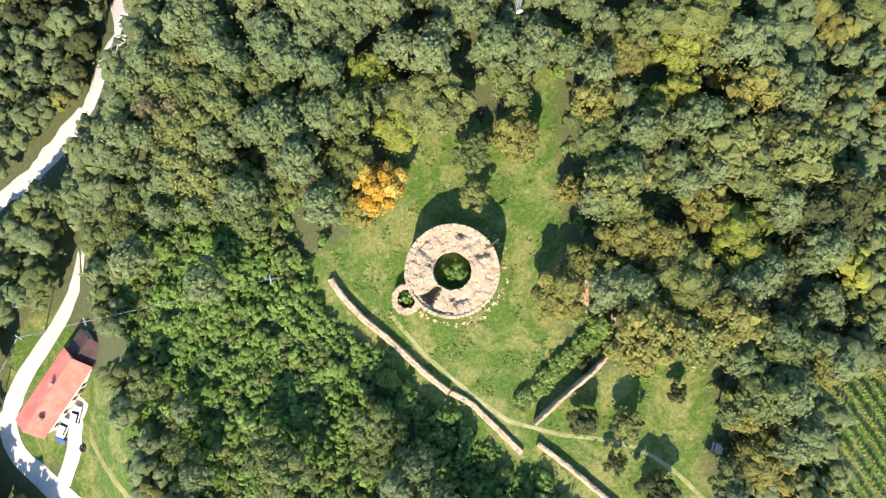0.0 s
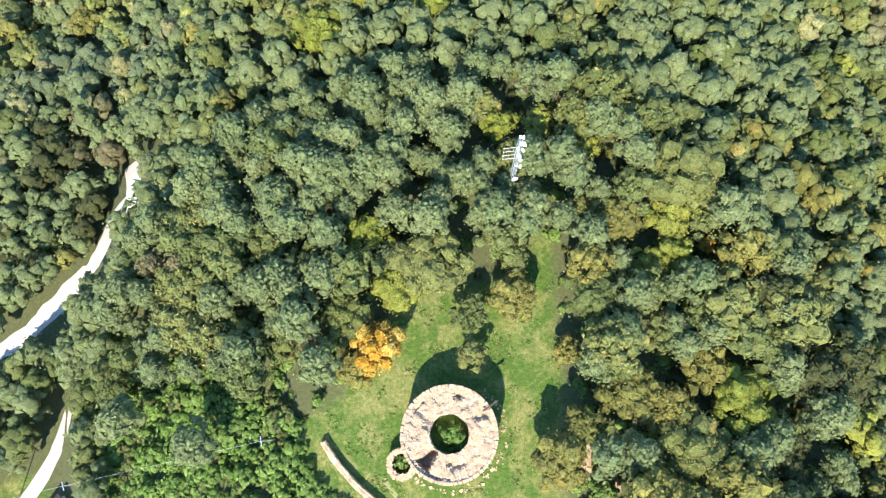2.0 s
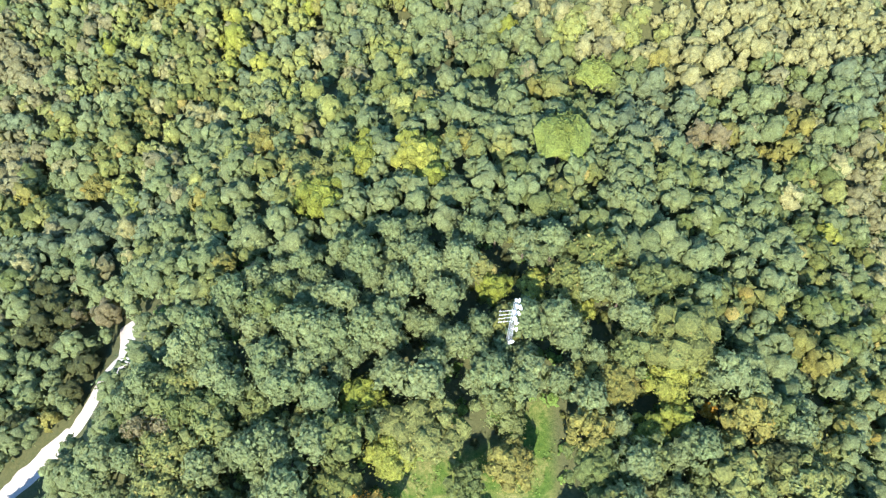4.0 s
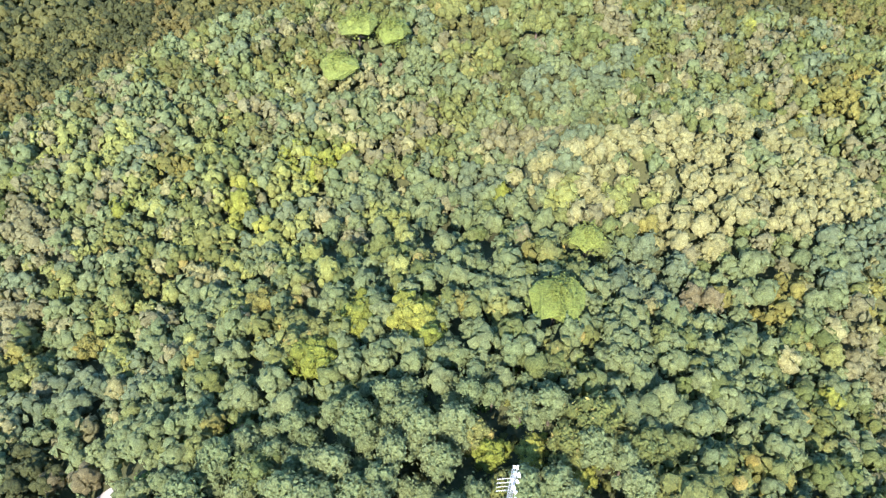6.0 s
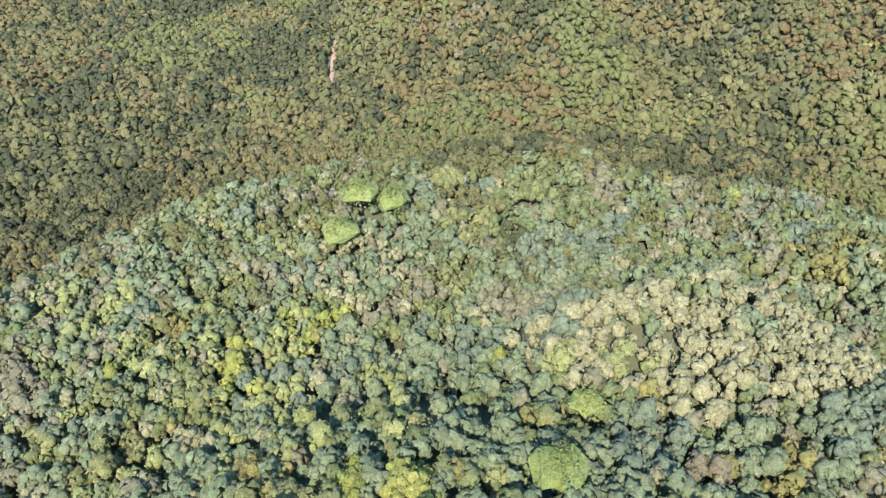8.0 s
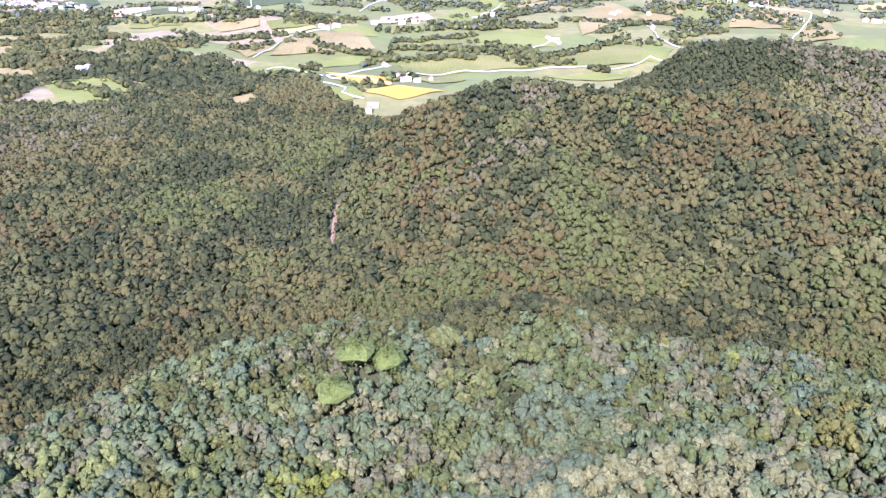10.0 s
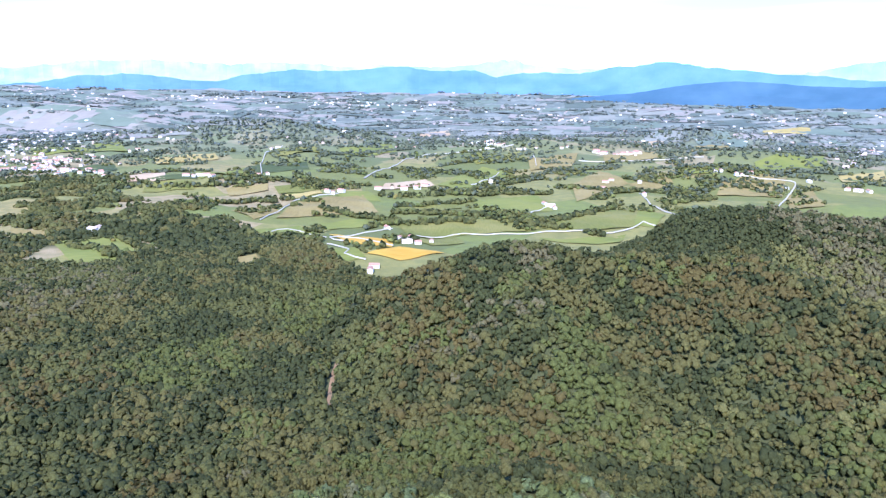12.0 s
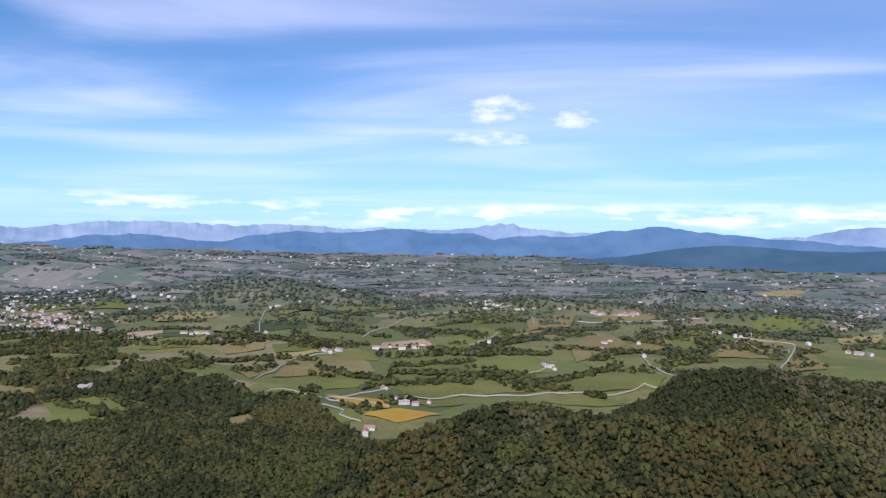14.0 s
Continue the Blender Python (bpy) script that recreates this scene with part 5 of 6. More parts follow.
mountain_range("backdrop_mountains", 4700, -37.9, 37.4, 40, [92, 95, 98, 101, 109, 121, 140, 165, 175, 168, 153, 137, 145, 179, 198, 213, 213, 214, 226, 237, 248, 228, 219, 225, 191, 212, 227, 213, 227, 247, 268, 290, 278, 259, 247, 233, 218, 205, 194, 184, 175, 178, 181, 183], 12, M_MTN_MID, "forested mountains tinted haze blue behind the plain", 5.0)
mountain_range("backdrop_foothills", 4300, 4.4, 37.4, 0, [1, 24, 47, 60, 71, 80, 89, 101, 120, 139, 155, 165, 174, 169, 161, 153, 151, 148, 150, 155, 158, 160, 162, 164], 4, M_MTN_NEAR, "wooded foothills tinted dark haze blue", 8.0)


# ---- road, paths, house and other things round the castle ----
def ribbon(name, line, width, lift, mat, label, category, wobble=0.25, seed=0, kind="structure", step=1.5, ramp=0.0):
    """A strip of surfacing laid over the ground along a smooth line."""
    pts = []
    n = len(line)
    for k in range(n - 1):
        p0, p1, p2, p3 = (Vector(line[max(0, min(n - 1, k + j))]) for j in (-1, 0, 1, 2))
        m = max(2, int((p2 - p1).length / step))
        for i in range(m):
            t = i / m
            pts.append(0.5 * (2 * p1 + (p2 - p0) * t + (2 * p0 - 5 * p1 + 4 * p2 - p3) * t * t + (3 * p1 - p0 - 3 * p2 + p3) * t ** 3))
    pts.append(Vector(line[-1]))
    verts, faces, across = [], [], 4
    for i, p in enumerate(pts):
        d = (pts[min(i + 1, len(pts) - 1)] - pts[max(i - 1, 0)]).normalized()
        nrm = Vector((-d.y, d.x))
        w = width * (1 + ramp * i / len(pts)) / 2
        for j in range(across + 1):
            u = j / across * 2 - 1
            edge = 1 + (noise.noise((p.x * 0.5, p.y * 0.5, seed + (3 if u > 0 else 0))) * wobble if abs(u) > 0.9 else 0)
            q = p + nrm * (u * w * edge)
            verts.append((q.x, q.y, lift * (1.0 if abs(u) < 0.9 else 0.4)))
    verts = np.array(verts)
    verts[:, 2] += land(verts[:, 0], verts[:, 1])
    for i in range(len(pts) - 1):
        for j in range(across):
            a = i * (across + 1) + j
            faces.append((a, a + 1, a + across + 2, a + across + 1))
    return tagged(new(name, mesh_from(name, verts, faces, mat, True)), label, category, kind=kind)


ribbon("road", ROAD, 4.4, 0.12, M_GRAVEL, "pale gravel road through the woods", "road", 0.35, 1, ramp=-0.35)
ribbon("road", ROAD_SOUTH, 1.9, 0.12, M_GRAVEL, "pale gravel road past the farmhouse", "road", 0.15, 2, ramp=1.9)
ribbon("road", [(-60.8, 32.5), (-60.2, 38), (-63.5, 45)], 2.0, 0.10, M_GRAVEL, "gravel side track joining the road", "road", 0.4, 3)
ribbon("pavement", [(-76.2, -28.5), (-78.2, -33), (-78.9, -39.1), (-81.2, -45.5)], 3.0, 0.14, M_GRAVEL, "pale gravel drive beside the farmhouse", "drive", 0.15, 4)
ribbon("road", TRACK, 2.6, 0.3, surface("pinkish_earth", (0.22, 0.14, 0.07), (0.28, 0.18, 0.095), (0.33, 0.225, 0.125), 1.0, 0.2, 0.95, 0.4, 0.06), "tan earth track on the wooded hillside", "road", 0.3, 5, step=4)
PATH_GREEN = surface("trodden_grass", (0.15, 0.17, 0.05), (0.23, 0.22, 0.095), (0.30, 0.27, 0.15), 1.5, 0.3, 0.95, 0.3, 0.05)
ribbon("path", [(-12.6, -10.4), (-7.5, -16.7), (-2.3, -21.5), (2.3, -25.3), (7.0, -28.7), (10.3, -29.7), (16.4, -31.2), (23.9, -32.2), (29.5, -34.1), (35.1, -38.0), (40, -43)], 0.7, 0.03, PATH_GREEN, "narrow path trodden in the grass", "path", 0.7, 6)
ribbon("path", [(19.2, -6.2), (21.8, -9.5), (24.4, -13.2)], 3.2, 0.03, surface("bare_earth", (0.30, 0.19, 0.11), (0.37, 0.25, 0.155), (0.42, 0.31, 0.20), 1.2, 0.3, 0.95, 0.4, 0.06), "patch of bare reddish earth", "earth", 0.8, 7)


def single_tree(kind, x, y, radius, seed, words):
    """One tree that stands out, with trunk, limbs and crown."""
    rng = np.random.RandomState(seed)
    depth = radius * (1.35 if radius < 3 else 1.15)
    base = 0.75 * radius + 0.1 if kind == "bramble" else 1.2 + 0.35 * radius
    t = thing("shrub" if kind == "bramble" else kind_name(kind), (x, y, land_z(x, y)), rng.uniform(0, 360), words, "shrub" if kind == "bramble" else "tree")
    lobes = int(6 + radius * 2.2)
    v, f, q, soft = bushy_crown(rng, radius, depth, lobes * 2, 0.3, int(100 * radius ** 1.75), 0.33, True, 0.2)
    ob = new("crown", mesh_from("crown", v, f.tolist() + q.tolist(), LEAVES[kind]))
    soft_normals(ob.data, soft)
    ob.parent, ob.location = t, (0, 0, base)
    bm = bmesh.new()
    tube(bm, (0, 0, -0.3), (0.05, 0, base + depth * 0.5), 0.09 * radius, 0.04 * radius, 8)
    for j in range(5):
        a = 1.3 * j
        tube(bm, (0.03, 0, base * 0.8 + 0.15 * j), (radius * 0.6 * math.cos(a), radius * 0.6 * math.sin(a), base + depth * 0.5), 0.04 * radius, 0.015 * radius, 5)
    part("trunk", bm, M_BARK, t)


SAY = {"gold": "maple in full golden-orange autumn colour at the lawn's edge", "olive": "broad oak turning olive-yellow beside the lawn", "oak": "dark green oak with yellowing sprays",
       "ash": "light green ash at the edge of the clearing", "lime": "bright yellow-green maple among duller trees", "dark": "small dark evergreen tree standing on the meadow",
       "bramble": "green shrub growing inside the ruined walls"}
for seed, (kind, x, y, r) in enumerate(STANDOUTS + STANDOUTS_EAST + STANDOUTS_NORTH):
    single_tree(kind, x, y, r, 100 + seed, SAY[kind])


def stone_pine(x, y, radius, high, seed):
    rng = np.random.RandomState(seed)
    t = thing("stone_pine", (x, y, land_z(x, y)), 0, "umbrella-shaped bright green stone pine above the woods", "tree", "stone pines")
    v, f, q, soft = crown_arrays(rng, radius, radius * 0.85, 22, int(120 * radius), 0.6, 0.86, 1, 0.3, 0.4)
    ob = new("crown", mesh_from("crown", v, f.tolist() + q.tolist(), LEAVES["pine"]))
    soft_normals(ob.data, soft)
    ob.parent, ob.location = t, (0, 0, high)
    bm = bmesh.new()
    tube(bm, (0, 0, -0.5), (0.3, 0.1, high * 0.8), 0.4, 0.28, 8)
    for j in range(6):
        a = 1.05 * j
        tube(bm, (0.3, 0.1, high * 0.75), (radius * 0.6 * math.cos(a), radius * 0.6 * math.sin(a), high + 0.8), 0.16, 0.06, 5)
    part("trunk", bm, M_BARK, t)


for seed, (x, y, r, h) in enumerate([(-28, 197, 7.4, 6.6), (-17.0, 196.5, 7.0, 6.6), (-33, 180, 7.4, 6.2), (21.6, 80.5, 6.4, 7.0), (32.3, 104.5, 5.0, 7.0)]):
    stone_pine(x, y, r, h, 60 + seed)
ribbon("ground_patch", [(-24.5, 190.5), (-20.5, 191)], 2.2, 0.6, surface("red_earth", (0.36, 0.12, 0.06), (0.44, 0.17, 0.09), (0.5, 0.24, 0.14), 1.5, 0.4, 0.95, 0.3, 0.05), "red earth clearing under the stone pines", "earth", 0.4, 9)


def cypress(x, y, high, seed):
    """A slim dark column of foliage."""
    rng = np.random.RandomState(seed)
    t = thing("cypress", (x, y, land_z(x, y)), 0, "slim dark green cypress column above the woods", "tree", "cypresses")
    v, f, q, soft = bushy_crown(rng, 1.1, high, 22, 0.55, 160, 0.4, True, 0.5, 0.8)
    ob = new("crown", mesh_from("crown", v, f.tolist() + q.tolist(), LEAVES["far_oak"]))
    soft_normals(ob.data, soft)
    ob.parent, ob.location = t, (0, 0, 0.6)
    bm = bmesh.new()
    tube(bm, (0, 0, -0.4), (0, 0, high * 0.5), 0.16, 0.08, 7)
    part("trunk", bm, M_BARK, t)


for seed, (x, y, h) in enumerate([(-39.6, 193, 12.0), (-38.0, 193.6, 10.5), (-41.5, 164, 9.5), (-43.2, 166, 9.0)]):
    cypress(x, y, h, 80 + seed)


# ---- radio mast ----
def build_mast():
    x, y, high = 8.9, 37.3, 25.0
    t = thing("radio_mast", (x, y, land_z(x, y)), 8, "tall steel lattice radio mast with white dishes and aerials", "radio mast")
    for k in range(3):
        bm = bmesh.new()
        a = 2.094 * k
        tube(bm, (0.55 * math.cos(a), 0.55 * math.sin(a), -0.5), (0.35 * math.cos(a), 0.35 * math.sin(a), high), 0.07, 0.05, 6)
        part("leg", bm, M_STEEL, t)
    bm = bmesh.new()
    for k in range(26):
        for j in range(3):
            a, b = 2.094 * j, 2.094 * (j + 1)
            z0, z1 = k * high / 26, (k + 1) * high / 26
            r0, r1 = 0.55 - 0.2 * k / 26, 0.55 - 0.2 * (k + 1) / 26
            tube(bm, (r0 * math.cos(a), r0 * math.sin(a), z0), (r1 * math.cos(b), r1 * math.sin(b), z1), 0.025, 0.025, 4)
    part("lattice", bm, M_STEEL, t)
    for k, z in enumerate((18.0, 19.5, 21.0, 22.5)):
        bm = bmesh.new()
        tube(bm, (-0.2, 0, z), (-2.2, 0.1, z), 0.028, 0.028, 6)
        tube(bm, (-2.1, 0.1, z - 0.5), (-2.1, 0.1, z + 0.5), 0.02, 0.02, 6)
        tube(bm, (-1.3, 0.05, z - 0.4), (-1.3, 0.05, z + 0.4), 0.018, 0.018, 6)
        part("dipole_aerial", bm, M_STEEL, t, "pale dipole aerial on a side arm")
    for k, (z, a, r) in enumerate([(10.5, -1.4, 0.95), (14.5, -0.3, 0.6), (18.5, -0.9, 0.5), (20.2, 0.3, 0.6), (21.4, -1.6, 0.55), (23.0, 0.1, 0.7), (24.2, 1.2, 0.5), (22.2, 1.0, 0.6)]):
        bm = bmesh.new()
        d = Vector((math.cos(a), math.sin(a), 0))
        c = Vector((0, 0, z)) + d * 0.85
        m = Matrix.Translation(c) @ d.to_track_quat("Z", "Y").to_matrix().to_4x4()
        bmesh.ops.create_cone(bm, cap_ends=True, segments=20, radius1=r * 0.42, radius2=r * 0.6, depth=0.28, matrix=m)
        dish = part("dish", bm, M_WHITE, t, "white dish aerial")
        bm = bmesh.new()
        tube(bm, (0, 0, z), c, 0.06, 0.06, 6)
        part("bracket", bm, M_STEEL, dish)
    for k, (z, a) in enumerate([(16.0, 0.4), (17.2, -0.2), (23.8, -0.6), (24.6, 0.5), (19.4, 1.3), (22.8, -1.9)]):
        bm = bmesh.new()
        box(bm, 0.65 * math.cos(a), 0.65 * math.sin(a), z, 0.16, 0.26, 1.2, math.degrees(a), 0.03)
        part("panel_aerial", bm, M_WHITE, t, "white panel aerial")


build_mast()


# ---- farmhouse ----
def gabled_house(name, at, turn, length, width, eaves, ridge, label, tiles=False):
    t = thing(name, at, turn, label, "house")
    bm = bmesh.new()
    hl, hw = length / 2, width / 2
    prof = [(-hw, -2.0), (hw, -2.0), (hw, eaves), (0, ridge), (-hw, eaves)]
    ends = [[bm.verts.new((sx * hl, y, z)) for y, z in prof] for sx in (-1, 1)]
    bm.faces.new(ends[0])
    bm.faces.new(ends[1][::-1])
    for k in range(5):
        bm.faces.new((ends[0][k], ends[0][(k + 1) % 5], ends[1][(k + 1) % 5], ends[1][k]))
    part("wall", bm, M_PLASTER, t)
    for side in (-1, 1):
        bm = bmesh.new()
        over, th = 0.55, 0.2
        slope = (ridge - eaves) / hw
        ya, za, yb, zb = 0, ridge + 0.08, side * (hw + over), eaves - over * slope + 0.08
        quad = [(-hl - over, ya, za), (hl + over, ya, za), (hl + over, yb, zb), (-hl - over, yb, zb)]
        low = [bm.verts.new(p) for p in quad]
        top = [bm.verts.new((p[0], p[1], p[2] + th)) for p in quad]
        bm.faces.new(low[::-1])
        bm.faces.new(top)
        for k in range(4):
            bm.faces.new((low[k], low[(k + 1) % 4], top[(k + 1) % 4], top[k]))
        slab = part("roof_slope", bm, M_TILE, t, "terracotta tiled roof slope")
        if tiles:
            bm = bmesh.new()
            n = int((length + 2 * over) / 0.42)
            run = math.hypot(yb - ya, zb - za)
            bmesh.ops.create_cone(bm, cap_ends=True, segments=6, radius1=0.035, radius2=0.03, depth=run)
            me = bpy.data.meshes.new("cover_tile")
            bm.to_mesh(me)
            bm.free()
            me.materials.append(M_TILE)
            for k in range(n):
                ob = new("cover_tile", me)
                ob.parent = slab
                ob.matrix_basis = Matrix.Translation((-hl - over + 0.21 + k * 0.42, (ya + yb) / 2, (za + zb) / 2 + th - 0.005)) @ Vector((0, ya - yb, za - zb)).to_track_quat("Z", "Y").to_matrix().to_4x4()
    bm = bmesh.new()
    tube(bm, (-hl - 0.5, 0, ridge + 0.3), (hl + 0.5, 0, ridge + 0.3), 0.18, 0.18, 8)
    part("ridge_cap", bm, M_TILE, t, "paler rounded ridge cap of the roof")
    return t


HOUSE = (-79.8, -26.3)
HZ = land_z(*HOUSE)
house = gabled_house("farmhouse", (*HOUSE, HZ), 54.8, 15.9, 5.7, 5.2, 6.9, "long stone farmhouse with red terracotta tiled roof", True)
for cx, cy in ((2.2, 0.5), (-4.6, -1.3)):
    bm = bmesh.new()
    box(bm, cx, cy, 5.9, 0.7, 0.7, 1.6, 0, 0.03)
    chimney = part("chimney", bm, M_STONE_DARK, house, "dark stone chimney")
    bm = bmesh.new()
    box(bm, cx, cy, 7.5, 0.9, 0.9, 0.14, 0, 0.02)
    part("cap", bm, M_TILE, chimney)
for k in range(5):
    bm = bmesh.new()
    box(bm, -6.4 + 3.2 * k, -2.87, 1.2, 0.9, 0.1, 1.3, 0, 0.02)
    w = part("window", bm, M_GLASS_DARK, house, "small dark window")
    bm = bmesh.new()
    box(bm, -6.4 + 3.2 * k, -2.95, 1.08, 1.2, 0.25, 0.1, 0, 0.02)
    part("sill", bm, M_STONE, w)
bm = bmesh.new()
box(bm, 1.6, -2.89, 0.0, 1.1, 0.1, 2.1, 0, 0.02)
part("door", bm, M_TIMBER, house, "dark wooden door")
bm = bmesh.new()
box(bm, 0.8, -3.75, -0.3, 14.6, 1.6, 0.4, 0, 0.05)
part("terrace", bm, M_PLASTER, house, "pale paved strip along the wall")


shed = gabled_house("outbuilding", (-73.8, -17.9, HZ), 54.8, 4.2, 5.5, 3.9, 5.5, "lower wing against the farmhouse gable, with dark brown tiles", True)
for ob in shed.children_recursive:
    if not ob.name.startswith("wall"):
        ob.data.materials[0] = M_TILE_DARK
bm = bmesh.new()
box(bm, 0.2, -2.74, 0.0, 1.0, 0.1, 1.8, 0, 0.02)
part("door", bm, M_TIMBER, shed, "dark wooden door")


def build_planter(x, y):
    """A tractor tyre laid flat and filled with earth."""
    t = thing("tyre_planter", (x, y, land_z(x, y)), 0, "old black tyre laid flat on the farmhouse lawn as a planter", "planter")
    bm = bmesh.new()
    rings = [(0.5, 0.02), (0.72, 0.0), (0.8, 0.14), (0.72, 0.3), (0.5, 0.27), (0.44, 0.16)]
    loops = [[bm.verts.new((r * math.cos(a), r * math.sin(a), z)) for r, z in rings] for a in (2 * math.pi * k / 28 for k in range(28))]
    for k in range(28):
        a, b = loops[k], loops[(k + 1) % 28]
        for j in range(6):
            bm.faces.new((a[j], b[j], b[(j + 1) % 6], a[(j + 1) % 6]))
    part("tyre", bm, M_RUBBER, t, smooth_shade=True)
    v, f, q, soft = crown_arrays(np.random.RandomState(3), 0.5, 0.5, 5, 60, 0.2, 0.6, 0, 0.2)
    ob = new("plant", mesh_from("plant", v, f.tolist() + q.tolist(), LEAVES["dark"]))
    soft_normals(ob.data, soft)
    ob.parent, ob.location = t, (0, 0, 0.1)


build_planter(-76.8, -38.3)
ribbon("path", [(-74.6, -35.5), (-70.5, -40.0), (-63.0, -45.5), (-55.0, -49.0)], 1.5, 0.05, surface("dry_turf", (0.13, 0.13, 0.035), (0.19, 0.175, 0.06), (0.25, 0.22, 0.09), 2.0, 0.3, 0.95, 0.3, 0.05), "worn dry track across the farmhouse lawn", "path", 0.5, 14)


def build_car(x, y, turn, paint, label):
    z = land_z(x, y) + 0.16
    t = thing("car", (x, y, z), turn, label, "car", "parked cars")
    bm = bmesh.new()
    box(bm, 0, 0, 0.32, 4.1, 1.7, 0.6, 0, 0.16)
    part("body", bm, paint, t)
    bm = bmesh.new()
    made = box(bm, -0.25, 0, 0.88, 2.3, 1.5, 0.52, 0, 0.0)
    for v in made:
        if v.co.z > 1.2:
            v.co.x, v.co.y = (v.co.x + 0.25) * 0.7 - 0.25, v.co.y * 0.85
    cabin = part("cabin", bm, M_GLASS_DARK, t, "dark windows")
    bm = bmesh.new()
    box(bm, -0.25, 0, 1.37, 1.5, 1.25, 0.07, 0, 0.02)
    part("roof", bm, paint, cabin)
    for wx in (-1.3, 1.3):
        for wy in (-0.8, 0.8):
            bm = bmesh.new()
            tube(bm, (wx, wy - 0.1, 0.3), (wx, wy + 0.1, 0.3), 0.31, 0.31, 14)
            part("wheel", bm, M_RUBBER, t)


build_car(-80.4, -34.0, 66, M_WHITE, "white car with dark windows parked beside the farmhouse")
build_car(-77.9, -31.6, 74, M_WHITE, "second white car parked close to the farmhouse wall")
bm = bmesh.new()
box(bm, 0, 0, 0, 2.4, 0.9, 0.5, 0, 0.15)
tarp = part("tarpaulin", bm, M_BLUE, None)
tarp.matrix_basis = pose(-81.4, -36.6, land_z(-81.4, -36.6) + 0.1, 0, 0, -25)
tagged(tarp, "dark blue folded tarpaulin lying on the drive", "tarpaulin")


# ---- bench, boulder ring, poles and wires ----
def build_picnic_table(x, y, turn):
    t = thing("picnic_table", (x, y, land_z(x, y)), turn, "weathered wooden picnic table with two benches on the meadow", "picnic table")
    for k in range(4):
        bm = bmesh.new()
        box(bm, 0, -0.36 + 0.24 * k, 0.72, 1.8, 0.22, 0.05, 0, 0.01)
        part("plank", bm, M_WOOD, t)
    for sy in (-0.78, 0.78):
        bm = bmesh.new()
        box(bm, 0, sy, 0.43, 1.8, 0.28, 0.05, 0, 0.01)
        part("seat", bm, M_WOOD, t)
    for sx in (-0.65, 0.65):
        bm = bmesh.new()
        box(bm, sx, 0, 0.34, 0.08, 1.7, 0.08)
        box(bm, sx, -0.35, 0, 0.08, 0.09, 0.72)
        box(bm, sx, 0.35, 0, 0.08, 0.09, 0.72)
        part("trestle", bm, M_WOOD, t)


build_picnic_table(41.6, -33.6, 75)


def build_pole(x, y, turn):
    z = land_z(x, y)
    t = thing("utility_pole", (x, y, z), turn, "slim grey utility pole with a crossarm", "utility pole", "utility poles")
    bm = bmesh.new()
    tube(bm, (0, 0, -0.5), (0, 0, 9.0), 0.13, 0.09, 8)
    part("pole", bm, M_WOOD, t)
    bm = bmesh.new()
    box(bm, 0, 0, 8.6, 0.12, 1.5, 0.12)
    arm = part("crossarm", bm, M_STEEL, t)
    for sy in (-0.6, 0, 0.6):
        bm = bmesh.new()
        tube(bm, (0, sy, 8.72), (0, sy, 8.95), 0.05, 0.03, 6)
        part("insulator", bm, M_WHITE, arm)
    return Vector((x, y, z + 8.95))


def build_cable(a, b, sag, label):
    bm = bmesh.new()
    n = 14
    pts = [a.lerp(b, k / n) - Vector((0, 0, sag * 4 * (k / n) * (1 - k / n))) for k in range(n + 1)]
    for p, q in zip(pts, pts[1:]):
        tube(bm, p, q, 0.02, 0.02, 4)
    tagged(part("overhead_cable", bm, M_STEEL, None), label, "cable")


tops = [build_pole(-30.5, -4.0, 10), build_pole(-67.5, -11.5, 20), build_pole(-84.5, -15.0, 60), build_pole(-94.0, -31.0, 70)]
for a, b in zip(tops, tops[1:]):
    build_cable(a, b, 0.6, "pale overhead cable slung between utility poles")


# ---- vineyard on the slope ----
def build_vineyard():
    """Vine rows: a leafy hedge on posts, each row a thing."""
    rng = np.random.RandomState(77)
    ax, ay = 63.5, -26.0
    along, across = Vector((0.66, -0.75)), Vector((-0.75, -0.66))
    for row in range(-6, 7):
        s = Vector((ax, ay)) + across * (2.35 * row)
        length = 46
        t = thing("vine_row", (s.x, s.y, land_z(s.x, s.y)), 0, "green vine row trained on wooden posts", "vine row", "vine rows of the vineyard")
        protos = [crown_arrays(rng, 0.6, 1.1, 3, 16, 0.4, 0.6, 0, 0.1) for _ in range(3)]
        d = np.arange(0, length, 0.75)
        px, py = s.x + along.x * d + rng.normal(0, 0.06, len(d)), s.y + along.y * d + rng.normal(0, 0.06, len(d))
        sz = rng.uniform(0.8, 1.15, len(d))
        ob = merged("foliage", protos, rng.randint(0, 3, len(d)), np.stack([px - s.x, py - s.y, land(px, py) - land_z(s.x, s.y) + 0.6], -1), np.stack([sz, sz], -1),
                    rng.uniform(0, 6.28, len(d)), rng.uniform(0, 1, len(d)), [LEAVES["bramble"], LEAVES["lime_dull"]], rng.randint(0, 2, len(d)))
        ob.parent = t
        for k in range(0, length, 6):
            bm = bmesh.new()
            px, py = s.x + along.x * k, s.y + along.y * k
            tube(bm, (px - s.x, py - s.y, land_z(px, py) - land_z(s.x, s.y) - 0.2), (px - s.x, py - s.y, land_z(px, py) - land_z(s.x, s.y) + 1.9), 0.06, 0.05, 5)
            part("post", bm, M_WOOD, t)


build_vineyard()


